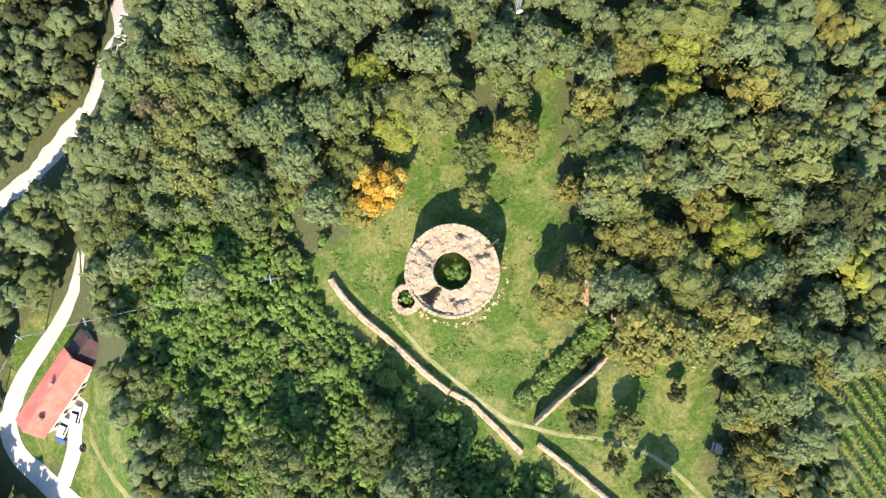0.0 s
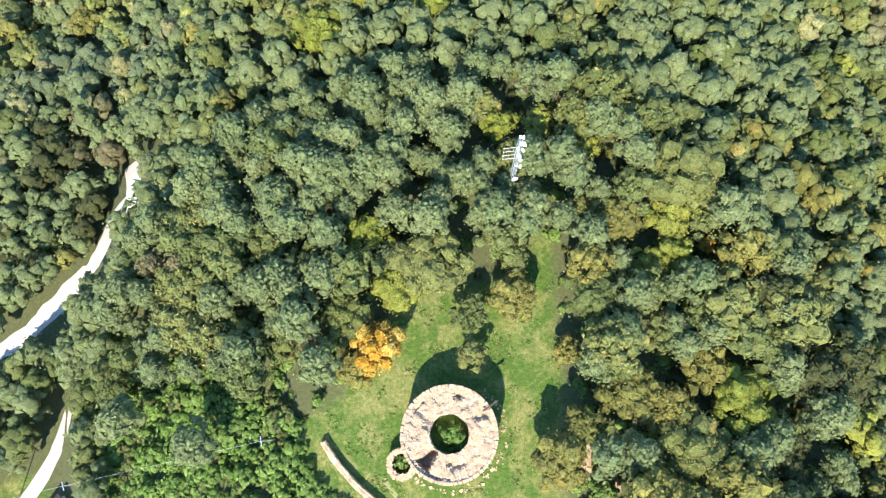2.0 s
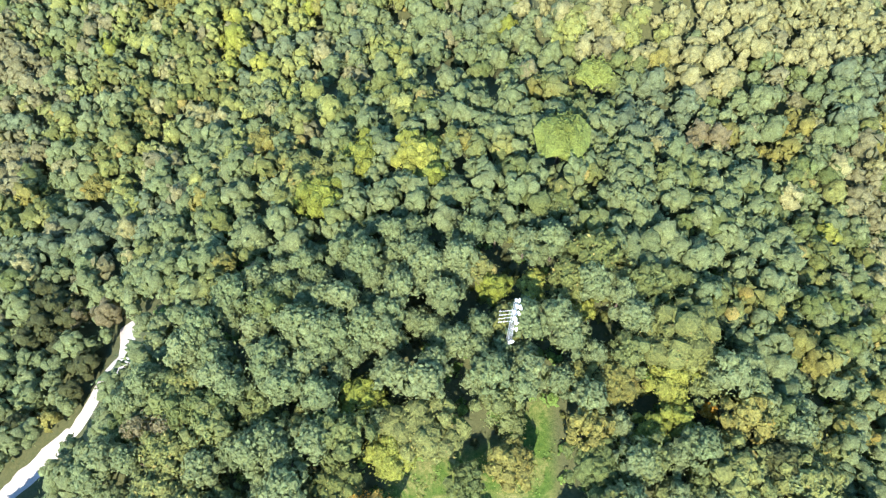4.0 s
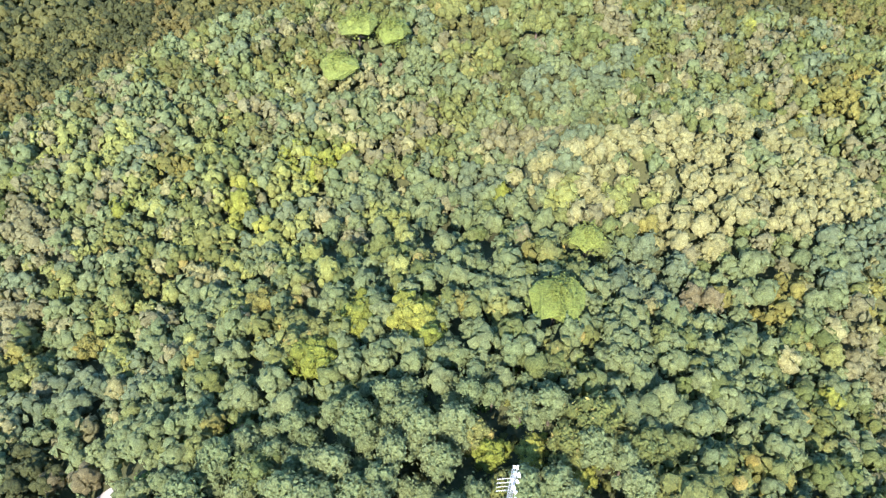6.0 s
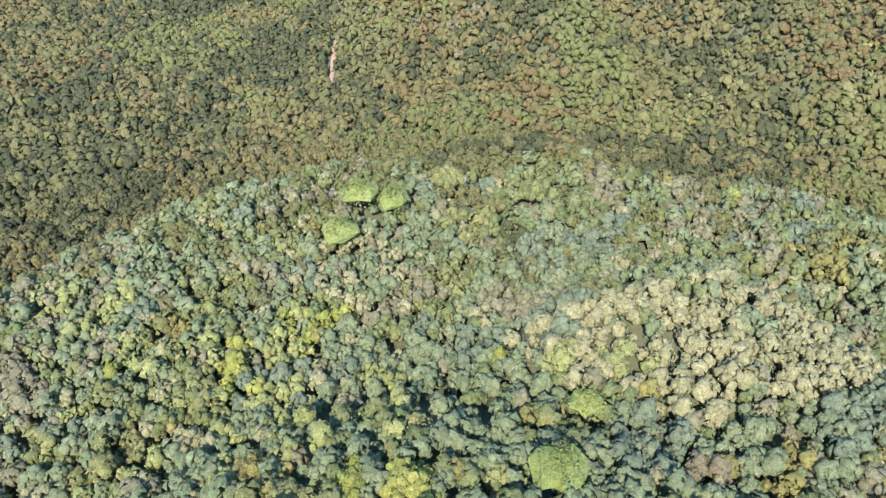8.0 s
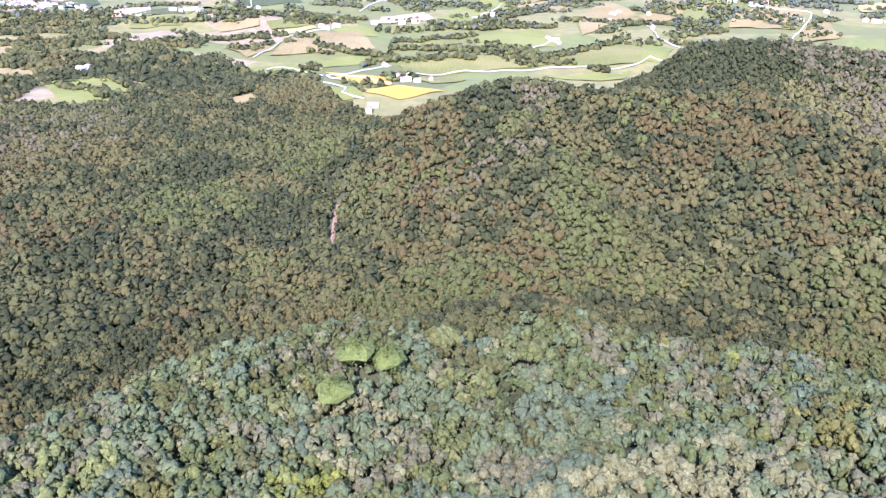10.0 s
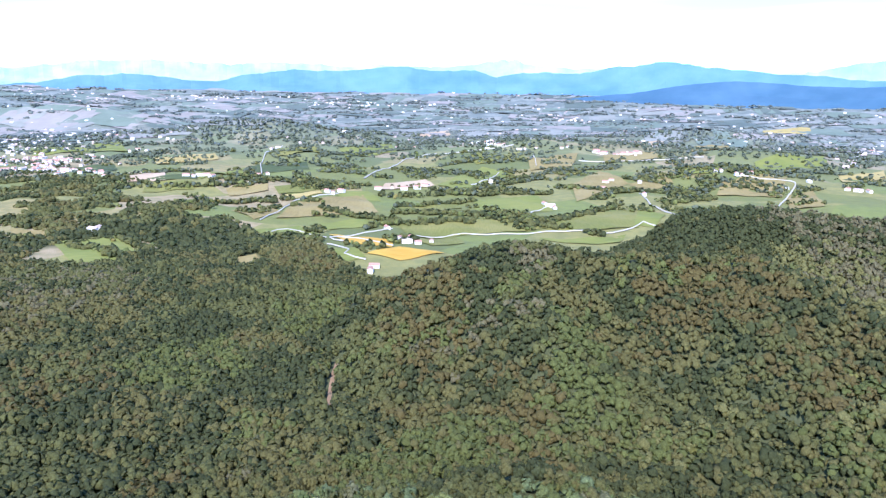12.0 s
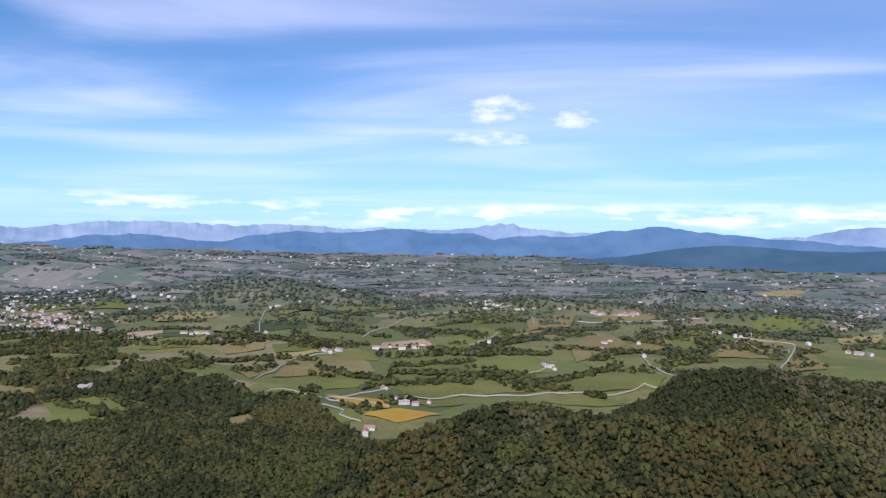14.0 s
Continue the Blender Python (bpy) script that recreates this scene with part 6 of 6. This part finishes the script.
# ---- fields, lanes, hedges and houses of the valley ----
FIELD = {
    "gold": surface("ripe_gold_field", (0.479, 0.268, 0.034), (0.524, 0.314, 0.048), (0.524, 0.353, 0.068), 0.05, 0.012, 0.95, 0.0, stretch=(1, 6, 1, 0.4)),
    "ochre": surface("ochre_field", (0.348, 0.263, 0.081), (0.409, 0.314, 0.104), (0.451, 0.352, 0.128), 0.05, 0.012, 0.95, 0.0, stretch=(5, 1, 1, 0.3)),
    "stubble": surface("stubble_field", (0.225, 0.175, 0.058), (0.285, 0.218, 0.075), (0.32, 0.255, 0.095), 0.06, 0.012, 0.95, 0.0, stretch=(6, 1, 1, 0.5)),
    "meadow": surface("green_field", (0.152, 0.176, 0.034), (0.20, 0.212, 0.044), (0.24, 0.235, 0.056), 0.05, 0.01, 0.95, 0.0, stretch=(1, 5, 1, 0.2)),
    "vine": surface("vineyard_field", (0.137, 0.146, 0.027), (0.199, 0.194, 0.044), (0.262, 0.228, 0.064), 0.09, 0.01, 0.95, 0.0, stretch=(8, 0.6, 1, 0.3)),
    "dark": surface("dark_crop_field", (0.050, 0.070, 0.025), (0.073, 0.093, 0.032), (0.096, 0.112, 0.040), 0.06, 0.012, 0.95, 0.0, stretch=(5, 1, 1, 0.2)),
    "soil": surface("ploughed_field", (0.409, 0.284, 0.160), (0.480, 0.343, 0.201), (0.520, 0.401, 0.247), 0.06, 0.012, 0.95, 0.0, stretch=(1, 7, 1, 0.2)),
}
FIELD_WORDS = {"gold": "golden yellow field on the valley floor", "ochre": "ochre strip of dry crop", "stubble": "tan and olive stubble field", "meadow": "smooth green meadow field",
               "vine": "green vineyard field with fine rows", "dark": "dark green field of standing crop", "soil": "pale pinkish ploughed field"}


def field(kind, a, b, c, d):
    """A four-cornered field draped on the land."""
    n = 14
    verts, faces = [], []
    for j in range(n + 1):
        for i in range(n + 1):
            u, v = i / n, j / n
            wob = 0.03 * noise.noise((a[0] * 0.01, u * 3, v * 3))
            u2, v2 = u + wob * (v - 0.5), v + wob * (u - 0.5)
            x = (a[0] * (1 - u2) + b[0] * u2) * (1 - v2) + (d[0] * (1 - u2) + c[0] * u2) * v2
            y = (a[1] * (1 - u2) + b[1] * u2) * (1 - v2) + (d[1] * (1 - u2) + c[1] * u2) * v2
            verts.append((x, y, 0.35 + 0.0009 * math.hypot(x, y)))
    verts = np.array(verts)
    verts[:, 2] += land(verts[:, 0], verts[:, 1])
    for j in range(n):
        for i in range(n):
            k = j * (n + 1) + i
            faces.append((k, k + n + 1, k + n + 2, k + 1))
    return tagged(new("field", mesh_from("field", verts, faces, FIELD[kind], True)), FIELD_WORDS[kind], "field", kind="structure")


M_LANE = surface("pale_lane", (0.40, 0.37, 0.29), (0.47, 0.43, 0.34), (0.53, 0.49, 0.40), 0.05, 0.01, 0.95, 0.0)


LANES = []


def lane(line, width):
    far = math.hypot(*line[0])
    LANES.append(line)
    return ribbon("lane", line, width * 0.42, 0.8 + 0.0016 * far, M_LANE, "pale country lane between the fields", "lane", 0.2, 3, step=12)


BELTS = []


def belt(line):
    BELTS.append(line)


field("gold", (-141, 876), (-56, 800), (-54, 754), (-111, 789))
field("gold", (-79, 725), (-47, 758), (4, 738), (-43, 704))
field("stubble", (-226, 1097), (-131, 1183), (-92, 1017), (-228, 963))
field("stubble", (-305, 1015), (-262, 1070), (-230, 1004), (-254, 947))
field("ochre", (-261, 1167), (-207, 1188), (-197, 1168), (-250, 1127))
field("vine", (-292, 1228), (-216, 1298), (-207, 1197), (-271, 1173))
field("meadow", (-176, 1170), (-126, 1217), (-100, 1149), (-152, 1128))
field("meadow", (51, 1160), (163, 1212), (169, 1072), (48, 1007))
field("vine", (-59, 942), (117, 978), (150, 920), (-39, 839))
field("vine", (174, 1041), (294, 1088), (263, 940), (132, 896))
field("meadow", (120, 855), (237, 901), (218, 856), (118, 844))
field("meadow", (-11, 1316), (89, 1624), (154, 1566), (50, 1273))
field("stubble", (245, 1347), (345, 1571), (360, 1378), (218, 1148))
field("soil", (-108, 1330), (-34, 1397), (-15, 1319), (-111, 1253))
field("stubble", (536, 1370), (704, 1458), (590, 1231), (491, 1270))
field("stubble", (598, 1234), (683, 1308), (607, 1120), (540, 1096))
field("soil", (637, 2453), (759, 2503), (739, 2391), (556, 2114))
field("stubble", (210, 1787), (378, 2002), (297, 1651), (193, 1581))
field("soil", (-646, 1467), (-580, 1492), (-498, 1275), (-561, 1264))
field("ochre", (-709, 1750), (-599, 1884), (-544, 1734), (-636, 1587))
field("vine", (-527, 1265), (-450, 1274), (-428, 1223), (-507, 1196))
field("dark", (-536, 1288), (-459, 1331), (-445, 1289), (-525, 1268))
field("meadow", (-1120, 1946), (-994, 2214), (-847, 1920), (-1016, 1779))
field("stubble", (796, 2283), (964, 2435), (765, 1901), (651, 1884))
field("ochre", (861, 1551), (1025, 1661), (957, 1538), (808, 1438))
field("meadow", (-480, 1375), (-430, 1547), (-403, 1431), (-441, 1292))
field("dark", (-424, 1569), (-324, 1695), (-288, 1540), (-391, 1492))
field("vine", (-69, 1094), (19, 1173), (30, 1086), (-56, 1024))
field("meadow", (-164, 943), (-107, 974), (-91, 929), (-149, 904))
field("stubble", (360, 1378), (450, 1424), (444, 1369), (354, 1278))
field("meadow", (490, 1512), (667, 1759), (555, 1432), (469, 1412))
field("vine", (65, 1703), (221, 2019), (201, 1707), (76, 1639))
field("soil", (-95, 2831), (18, 2932), (28, 2778), (-83, 2596))
field("meadow", (-297, 2065), (-167, 2288), (-129, 1998), (-241, 1773))
field("stubble", (434, 1967), (598, 2051), (549, 1830), (400, 1751))
field("meadow", (300, 1082), (324, 1021), (285, 943), (261, 953))
field("vine", (-38, 815), (15, 867), (27, 811), (-11, 776))
field("stubble", (-376, 1232), (-308, 1251), (-296, 1202), (-353, 1171))
field("meadow", (-240, 896), (-191, 932), (-151, 872), (-193, 818))
field("meadow", (-128, 742), (-94, 755), (-78, 713), (-103, 693))
field("stubble", (-214, 714), (-196, 732), (-182, 701), (-195, 686))
field("meadow", (-452, 806), (-381, 832), (-306, 712), (-356, 674))
field("stubble", (-536, 869), (-496, 872), (-469, 836), (-514, 833))
field("ochre", (1320, 2989), (1543, 3056), (1493, 2934), (1130, 2535))
field("meadow", (770, 1772), (1063, 2008), (941, 1750), (730, 1649))
field("vine", (-479, 2005), (-380, 2164), (-308, 1840), (-406, 1761))
field("dark", (-824, 1575), (-743, 1615), (-697, 1528), (-727, 1400))
lane([(-246, 946), (-234, 1020), (-230, 1117), (-200, 1149), (-169, 1187)], 4)
lane([(-126, 845), (-53, 765)], 3)
lane([(-64, 907), (-96, 870), (-132, 822), (-112, 794)], 3)
lane([(-129, 782), (-99, 742), (-102, 725), (-77, 704)], 3)
lane([(-39, 839), (15, 870), (84, 874), (158, 904), (232, 913), (277, 969)], 4)
lane([(277, 969), (304, 945), (337, 1022), (328, 1088), (347, 1251)], 5)
lane([(118, 1021), (174, 1127)], 4)
lane([(-377, 1482), (-431, 1704), (-463, 1970), (-483, 2162)], 6)
lane([(534, 1122), (625, 1273), (683, 1381), (646, 1384), (577, 1402)], 7)
lane([(52, 1323), (91, 1416), (123, 1568)], 6)
lane([(-156, 1400), (-107, 1664), (-55, 1916), (-18, 1973)], 5)
lane([(237, 1887), (213, 1630)], 5)
lane([(-136, 823), (-201, 912), (-216, 884)], 3)
lane([(343, 1813), (480, 1789), (655, 1804)], 5)
lane([(-2, 1956), (142, 2033), (203, 2084)], 5)
belt([(-73, 1030), (-16, 1012), (96, 1000)])
belt([(-354, 1240), (-319, 1296), (-224, 1284)])
belt([(-133, 1290), (-224, 1284)])
belt([(-10, 1225), (77, 1213), (198, 1248)])
belt([(-179, 1031), (-92, 974), (-60, 960)])
belt([(-468, 1229), (-360, 1261)])
belt([(142, 1497), (272, 1566), (407, 1664)])
belt([(262, 1182), (335, 1282), (400, 1262), (486, 1306)])
belt([(-379, 1087), (-302, 1122), (-265, 1116)])
belt([(-101, 1406), (-162, 1451), (-266, 1522)])
belt([(-307, 1751), (-217, 1933), (-102, 2076)])
belt([(68, 1067), (126, 987)])
belt([(586, 1858), (533, 1405)])
belt([(577, 1432), (796, 1625), (889, 1560)])
belt([(154, 920), (199, 892)])
belt([(55, 1159), (-18, 1128), (-77, 1090)])
belt([(-795, 1727), (-749, 1964)])
belt([(-14, 1628), (78, 1679)])
belt([(1012, 2065), (1193, 1934)])
belt([(356, 1124), (452, 1189)])
belt([(-202, 852), (-139, 804)])
belt([(363, 1436), (446, 1343)])
belt([(-516, 837), (-470, 826), (-434, 820)])
belt([(-422, 786), (-356, 739), (-300, 697)])
belt([(-381, 832), (-310, 742)])
belt([(-375, 661), (-328, 660)])
belt([(-157, 908), (-176, 860), (-223, 831)])
belt([(-101, 916), (-45, 955), (38, 942)])
belt([(110, 918), (172, 984), (278, 1132)])
belt([(19, 1236), (129, 1360), (213, 1498)])
belt([(-191, 1095), (-272, 1145), (-318, 1115)])


def hedges():
    """Belts of trees along the field edges and small woods between the fields."""
    rng = np.random.RandomState(55)
    xs, ys = [], []
    for line in BELTS:
        for (ax, ay), (bx, by) in zip(line, line[1:]):
            n = int(math.hypot(bx - ax, by - ay) / 1.7)
            u = rng.uniform(0, 1, n)
            xs.append(ax + (bx - ax) * u + rng.normal(0, 5, n))
            ys.append(ay + (by - ay) * u + rng.normal(0, 4, n))
    for x0, r0, r1, step, bias in ((-1500, 640, 1700, 10.5, -0.06), (-2600, 1700, 2900, 19, 0.12)):
        x, y = scatter(rng, x0, -x0, 640, r1, step)
        r, az = np.hypot(x, y), np.degrees(np.arctan2(x, y))
        spot = 0.8 * waves(x * 0.6, y, 300, 71) + 0.8 * waves(x * 0.55, y, 110, 72) + 1.2 * smooth(8, 26, land(x, y) - PLAIN - 168 * smooth(2700, 5000, r) ** 1.15)
        keep = (y > forest_edge(x)) & (np.abs(az) < 38) & (r >= r0) & (r < r1) & (spot > 0.28 - bias)
        keep &= ~((np.abs(x) < 330) & (y < 1250) & (spot < 0.8))
        xs.append(x[keep])
        ys.append(y[keep])
    for k in range(420):                                    # tree lines on the far plain
        d, a = rng.uniform(2300, 4700), math.radians(rng.uniform(-37, 37))
        n = rng.randint(5, 22)
        u, lean = np.sort(rng.uniform(-1, 1, n)) * rng.uniform(40, 190), rng.normal(0, 0.25)
        xs.append(d * math.sin(a) + u)
        ys.append(d * math.cos(a) + u * lean + rng.normal(0, 5, n))
    x, y = np.concatenate(xs), np.concatenate(ys)
    keep = (y > 700) & ~((x > 60) & (y < 880)) & (woods(x, y) < 0.5)
    for line in LANES:
        keep &= road_distance(x, y, line) > 9
    x, y = x[keep], y[keep]
    r = np.hypot(x, y)
    protos = [bushy_crown(rng, 5.6, 7.0, 1, 0.6, 0, 1.0, False, 0.2) for _ in range(5)]
    s = rng.uniform(0.65, 1.35, len(x)) * (1 + 0.4 * smooth(1500, 2600, r) + 0.9 * smooth(2700, 3600, r))
    kinds = rng.choice([KINDS.index("dark"), KINDS.index("oak"), KINDS.index("far_oak")], len(x), p=[0.35, 0.15, 0.5])
    # with distance the trees switch to the haze-tinted leaves
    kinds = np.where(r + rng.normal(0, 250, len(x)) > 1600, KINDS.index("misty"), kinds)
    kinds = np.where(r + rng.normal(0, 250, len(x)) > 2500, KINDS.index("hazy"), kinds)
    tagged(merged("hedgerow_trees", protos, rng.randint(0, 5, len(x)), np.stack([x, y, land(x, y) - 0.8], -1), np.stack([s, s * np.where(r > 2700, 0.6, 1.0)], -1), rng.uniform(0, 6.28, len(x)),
                  rng.uniform(0, 1, len(x)), [LEAVES[k] for k in KINDS], kinds), "dark hedgerow trees and copses between the fields, haze-tinted far off", "hedgerow", kind="stuff")


hedges()


# ---- farms and towns ----
def village_house(length, width, eaves, ridge, wall_mat, roof_mat, label):
    t = gabled_house("village_house", (0, 0, -500), 0, length, width, eaves, ridge, label)
    for ob in t.children_recursive:
        ob.data.materials[0] = wall_mat if ob.name.startswith("wall") else roof_mat
    for k in range(3):
        for side in (-1, 1):
            bm = bmesh.new()
            box(bm, (k - 1) * length * 0.3, side * (width / 2 + 0.02), eaves * 0.45, 1.1, 0.12, 1.4)
            part("window", bm, M_GLASS_DARK, t)
    return t


M_WALL_FAR = surface("cream_wall", (0.72, 0.66, 0.57), (0.78, 0.73, 0.65), (0.82, 0.78, 0.72), 0.5, 0.05, 0.9, 0.0)
M_ROOF_FAR = surface("brown_tile_roof", (0.44, 0.22, 0.15), (0.50, 0.28, 0.20), (0.54, 0.34, 0.26), 0.4, 0.05, 0.9, 0.0)
M_ROOF_PALE = surface("pale_roof", (0.52, 0.38, 0.31), (0.58, 0.45, 0.38), (0.64, 0.52, 0.46), 0.4, 0.05, 0.9, 0.0)
HOUSES = [village_house(13, 8.5, 5.5, 7.8, M_WALL_FAR, M_ROOF_FAR, "white house with brown tiled roof in the valley"),
          village_house(18, 9.5, 6.0, 8.4, M_WALL_FAR, M_ROOF_FAR, "cream farmhouse with tiled roof among the fields"),
          village_house(22, 11, 6.0, 8.0, M_WALL_FAR, M_ROOF_PALE, "long pale building among the fields")]
place_rng = random.Random(8)


def put_house(x, y, kind=None, size=1.0):
    k = place_rng.choice((0, 0, 1, 1, 2)) if kind is None else kind
    h = copy_thing(HOUSES[k], pose(x, y, land_z(x, y) + 0.3, 0, 0, place_rng.choice((0, 20, 75, 90, 110, -30)) + place_rng.uniform(-8, 8)))
    h.scale = (size * 0.78, size * 0.78, size * 0.78)
    h["group"] = "houses in the valley"


def put_hamlet(places, size=1.0):
    for x, y in places:
        put_house(x, y, None, size * 0.9)


put_hamlet([(-50, 813), (-38, 821), (-27, 786), (-40, 794), (-12, 797)], 0.8)
put_hamlet([(-68, 660), (-66, 679)], 0.8)
put_hamlet([(-193, 1186), (-182, 1177), (-171, 1198), (-114, 1251), (-91, 1278), (-69, 1270), (-46, 1282), (-32, 1319), (-71, 905), (170, 1116), (175, 1100), (163, 1130), (92, 1368), (-479, 2005), (-481, 2095), (-379, 1469), (-364, 1480), (-471, 1306), (-458, 1307), (-450, 1320), (-438, 1320), (-425, 1312), (-342, 1267), (316, 1380)], 1)
put_hamlet([(331, 1397), (295, 1306), (476, 1947), (524, 2044), (509, 1900), (543, 1430), (558, 1434), (579, 1409), (588, 1402), (612, 1420), (1530, 3347), (1530, 3278), (1575, 3302), (1458, 3246), (215, 2034), (231, 2034), (264, 2041), (338, 2052), (356, 2063), (113, 2164), (127, 2168), (140, 2103), (162, 2083), (179, 2091)], 1)
put_hamlet([(-321, 2493), (-139, 2147), (-112, 2110), (-88, 2156), (762, 1336), (774, 1321), (786, 1307), (1023, 1785), (1332, 2278), (1335, 2237), (1351, 2220), (1269, 2200), (564, 3436), (602, 3419), (528, 3474), (749, 2976), (382, 1380), (344, 1208), (-1088, 2400), (-842, 1926), (-847, 1991), (-819, 1982), (-430, 864), (-426, 868)], 1)


def far_town(places, size):
    """Many small far houses in one mesh."""
    rng = np.random.RandomState(91)
    hv = np.array([(-6, -4, -3), (6, -4, -3), (6, 4, -3), (-6, 4, -3), (-6, -4, 5), (6, -4, 5), (6, 4, 5), (-6, 4, 5), (-6, 0, 8), (6, 0, 8)], float)
    walls = np.array([(0, 1, 5, 4), (2, 3, 7, 6), (1, 2, 6, 5), (3, 0, 4, 7), (4, 5, 9, 8), (6, 7, 8, 9)])
    gables = np.array([(5, 6, 9), (7, 4, 8)])
    p = np.array(places)
    s = rng.uniform(0.7, 1.5, len(p)) * size
    ob = merged("far_houses", [(hv, gables, walls)], np.zeros(len(p), int), np.stack([p[:, 0], p[:, 1], land(p[:, 0], p[:, 1])], -1), np.stack([s, s * 0.9], -1),
                rng.uniform(0, 6.28, len(p)), rng.uniform(0, 1, len(p)), [M_WALL_FAR, M_ROOF_PALE], rng.randint(0, 2, len(p)))
    return tagged(ob, "scattered pale houses of far towns on the plain", "houses", kind="stuff")


def far_fields():
    """Pale and dark plots of the far plain, one low sheet each, in one mesh."""
    rng = np.random.RandomState(93)
    verts, faces, which = [], [], []
    for k in range(520):
        d, a = rng.uniform(2550, 4650), math.radians(rng.uniform(-37, 37))
        cx, cy, lx, ly, lean = d * math.sin(a), d * math.cos(a), rng.uniform(30, 130), rng.uniform(25, 90), rng.normal(0, 0.3)
        n0 = len(verts)
        for j in range(3):
            for i in range(5):
                u, v = i / 2 - 1, j - 1
                verts.append((cx + lx * u + v * 12, cy + ly * v + lx * u * lean, 2.5))
        for j in range(2):
            for i in range(4):
                b = n0 + j * 5 + i
                faces.append((b, b + 5, b + 6, b + 1))
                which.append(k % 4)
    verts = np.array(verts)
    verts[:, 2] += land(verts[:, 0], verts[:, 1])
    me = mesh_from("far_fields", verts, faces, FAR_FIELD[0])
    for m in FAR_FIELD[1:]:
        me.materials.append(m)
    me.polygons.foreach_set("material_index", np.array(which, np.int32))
    tagged(new("far_fields", me), "patchwork of pale and dark haze-greyed fields on the far plain", "fields", kind="stuff")


# crop and soil colours greyed so that they carry the distant haze
FAR_FIELD = [surface("far_stubble_haze", (0.23, 0.23, 0.18), (0.26, 0.26, 0.21), (0.29, 0.29, 0.235), 0.03, 0.01, 0.95, 0.0),
             surface("far_meadow_haze", (0.145, 0.18, 0.125), (0.165, 0.20, 0.145), (0.185, 0.22, 0.16), 0.03, 0.01, 0.95, 0.0),
             surface("far_dark_crop_haze", (0.105, 0.13, 0.10), (0.12, 0.145, 0.112), (0.135, 0.16, 0.125), 0.03, 0.01, 0.95, 0.0),
             surface("far_soil_haze", (0.26, 0.235, 0.19), (0.29, 0.26, 0.215), (0.32, 0.29, 0.24), 0.03, 0.01, 0.95, 0.0)]
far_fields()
FAR_PLACES = [(d * math.sin(a), d * math.cos(a)) for d, a in ((place_rng.uniform(2200, 4600), radians(place_rng.uniform(-37, 37))) for k in range(260))]


def put_town(cx, cy, ux, uy, vx, vy, n, size):
    """Houses crowded in a slanting oblong."""
    for k in range(n):
        a, b = place_rng.gauss(0, 0.6), place_rng.gauss(0, 0.6)
        if math.hypot(cx, cy) > 2100:
            FAR_PLACES.append((cx + ux * a * 1.7 + vx * b * 1.7, cy + uy * a * 1.7 + vy * b * 1.7))
            continue
        put_house(cx + ux * a + vx * b, cy + uy * a + vy * b, None, size * place_rng.uniform(0.8, 1.3))


put_town(-886, 1605, 115, -12, -93, 169, 135, 0.8)
put_town(-1283, 2300, 109, 82, -118, 210, 110, 0.9)
put_town(-1104, 1854, 58, -24, -71, 120, 20, 0.9)
put_town(-484, 3873, 196, 23, -14, 105, 60, 1.2)
put_town(-1290, 3904, 174, 80, -13, 39, 50, 1.2)
put_town(131, 2135, -29, 74, 3, 60, 10, 1.2)
put_town(1538, 3310, 53, -53, 44, 95, 16, 1.2)
put_town(1299, 2180, 230, 302, 67, 114, 18, 1.4)
put_town(574, 3510, 71, -77, 21, 129, 16, 1.2)
put_town(470, 1982, 93, -102, 8, 34, 10, 1.3)
put_town(-1858, 3701, -160, 28, -63, 126, 34, 1.2)
put_town(1263, 3479, 194, 82, 34, 95, 10, 1.2)
far_town(FAR_PLACES, 0.75)
for h in HOUSES:
    for ob in (*h.children_recursive, h):
        bpy.data.objects.remove(ob)
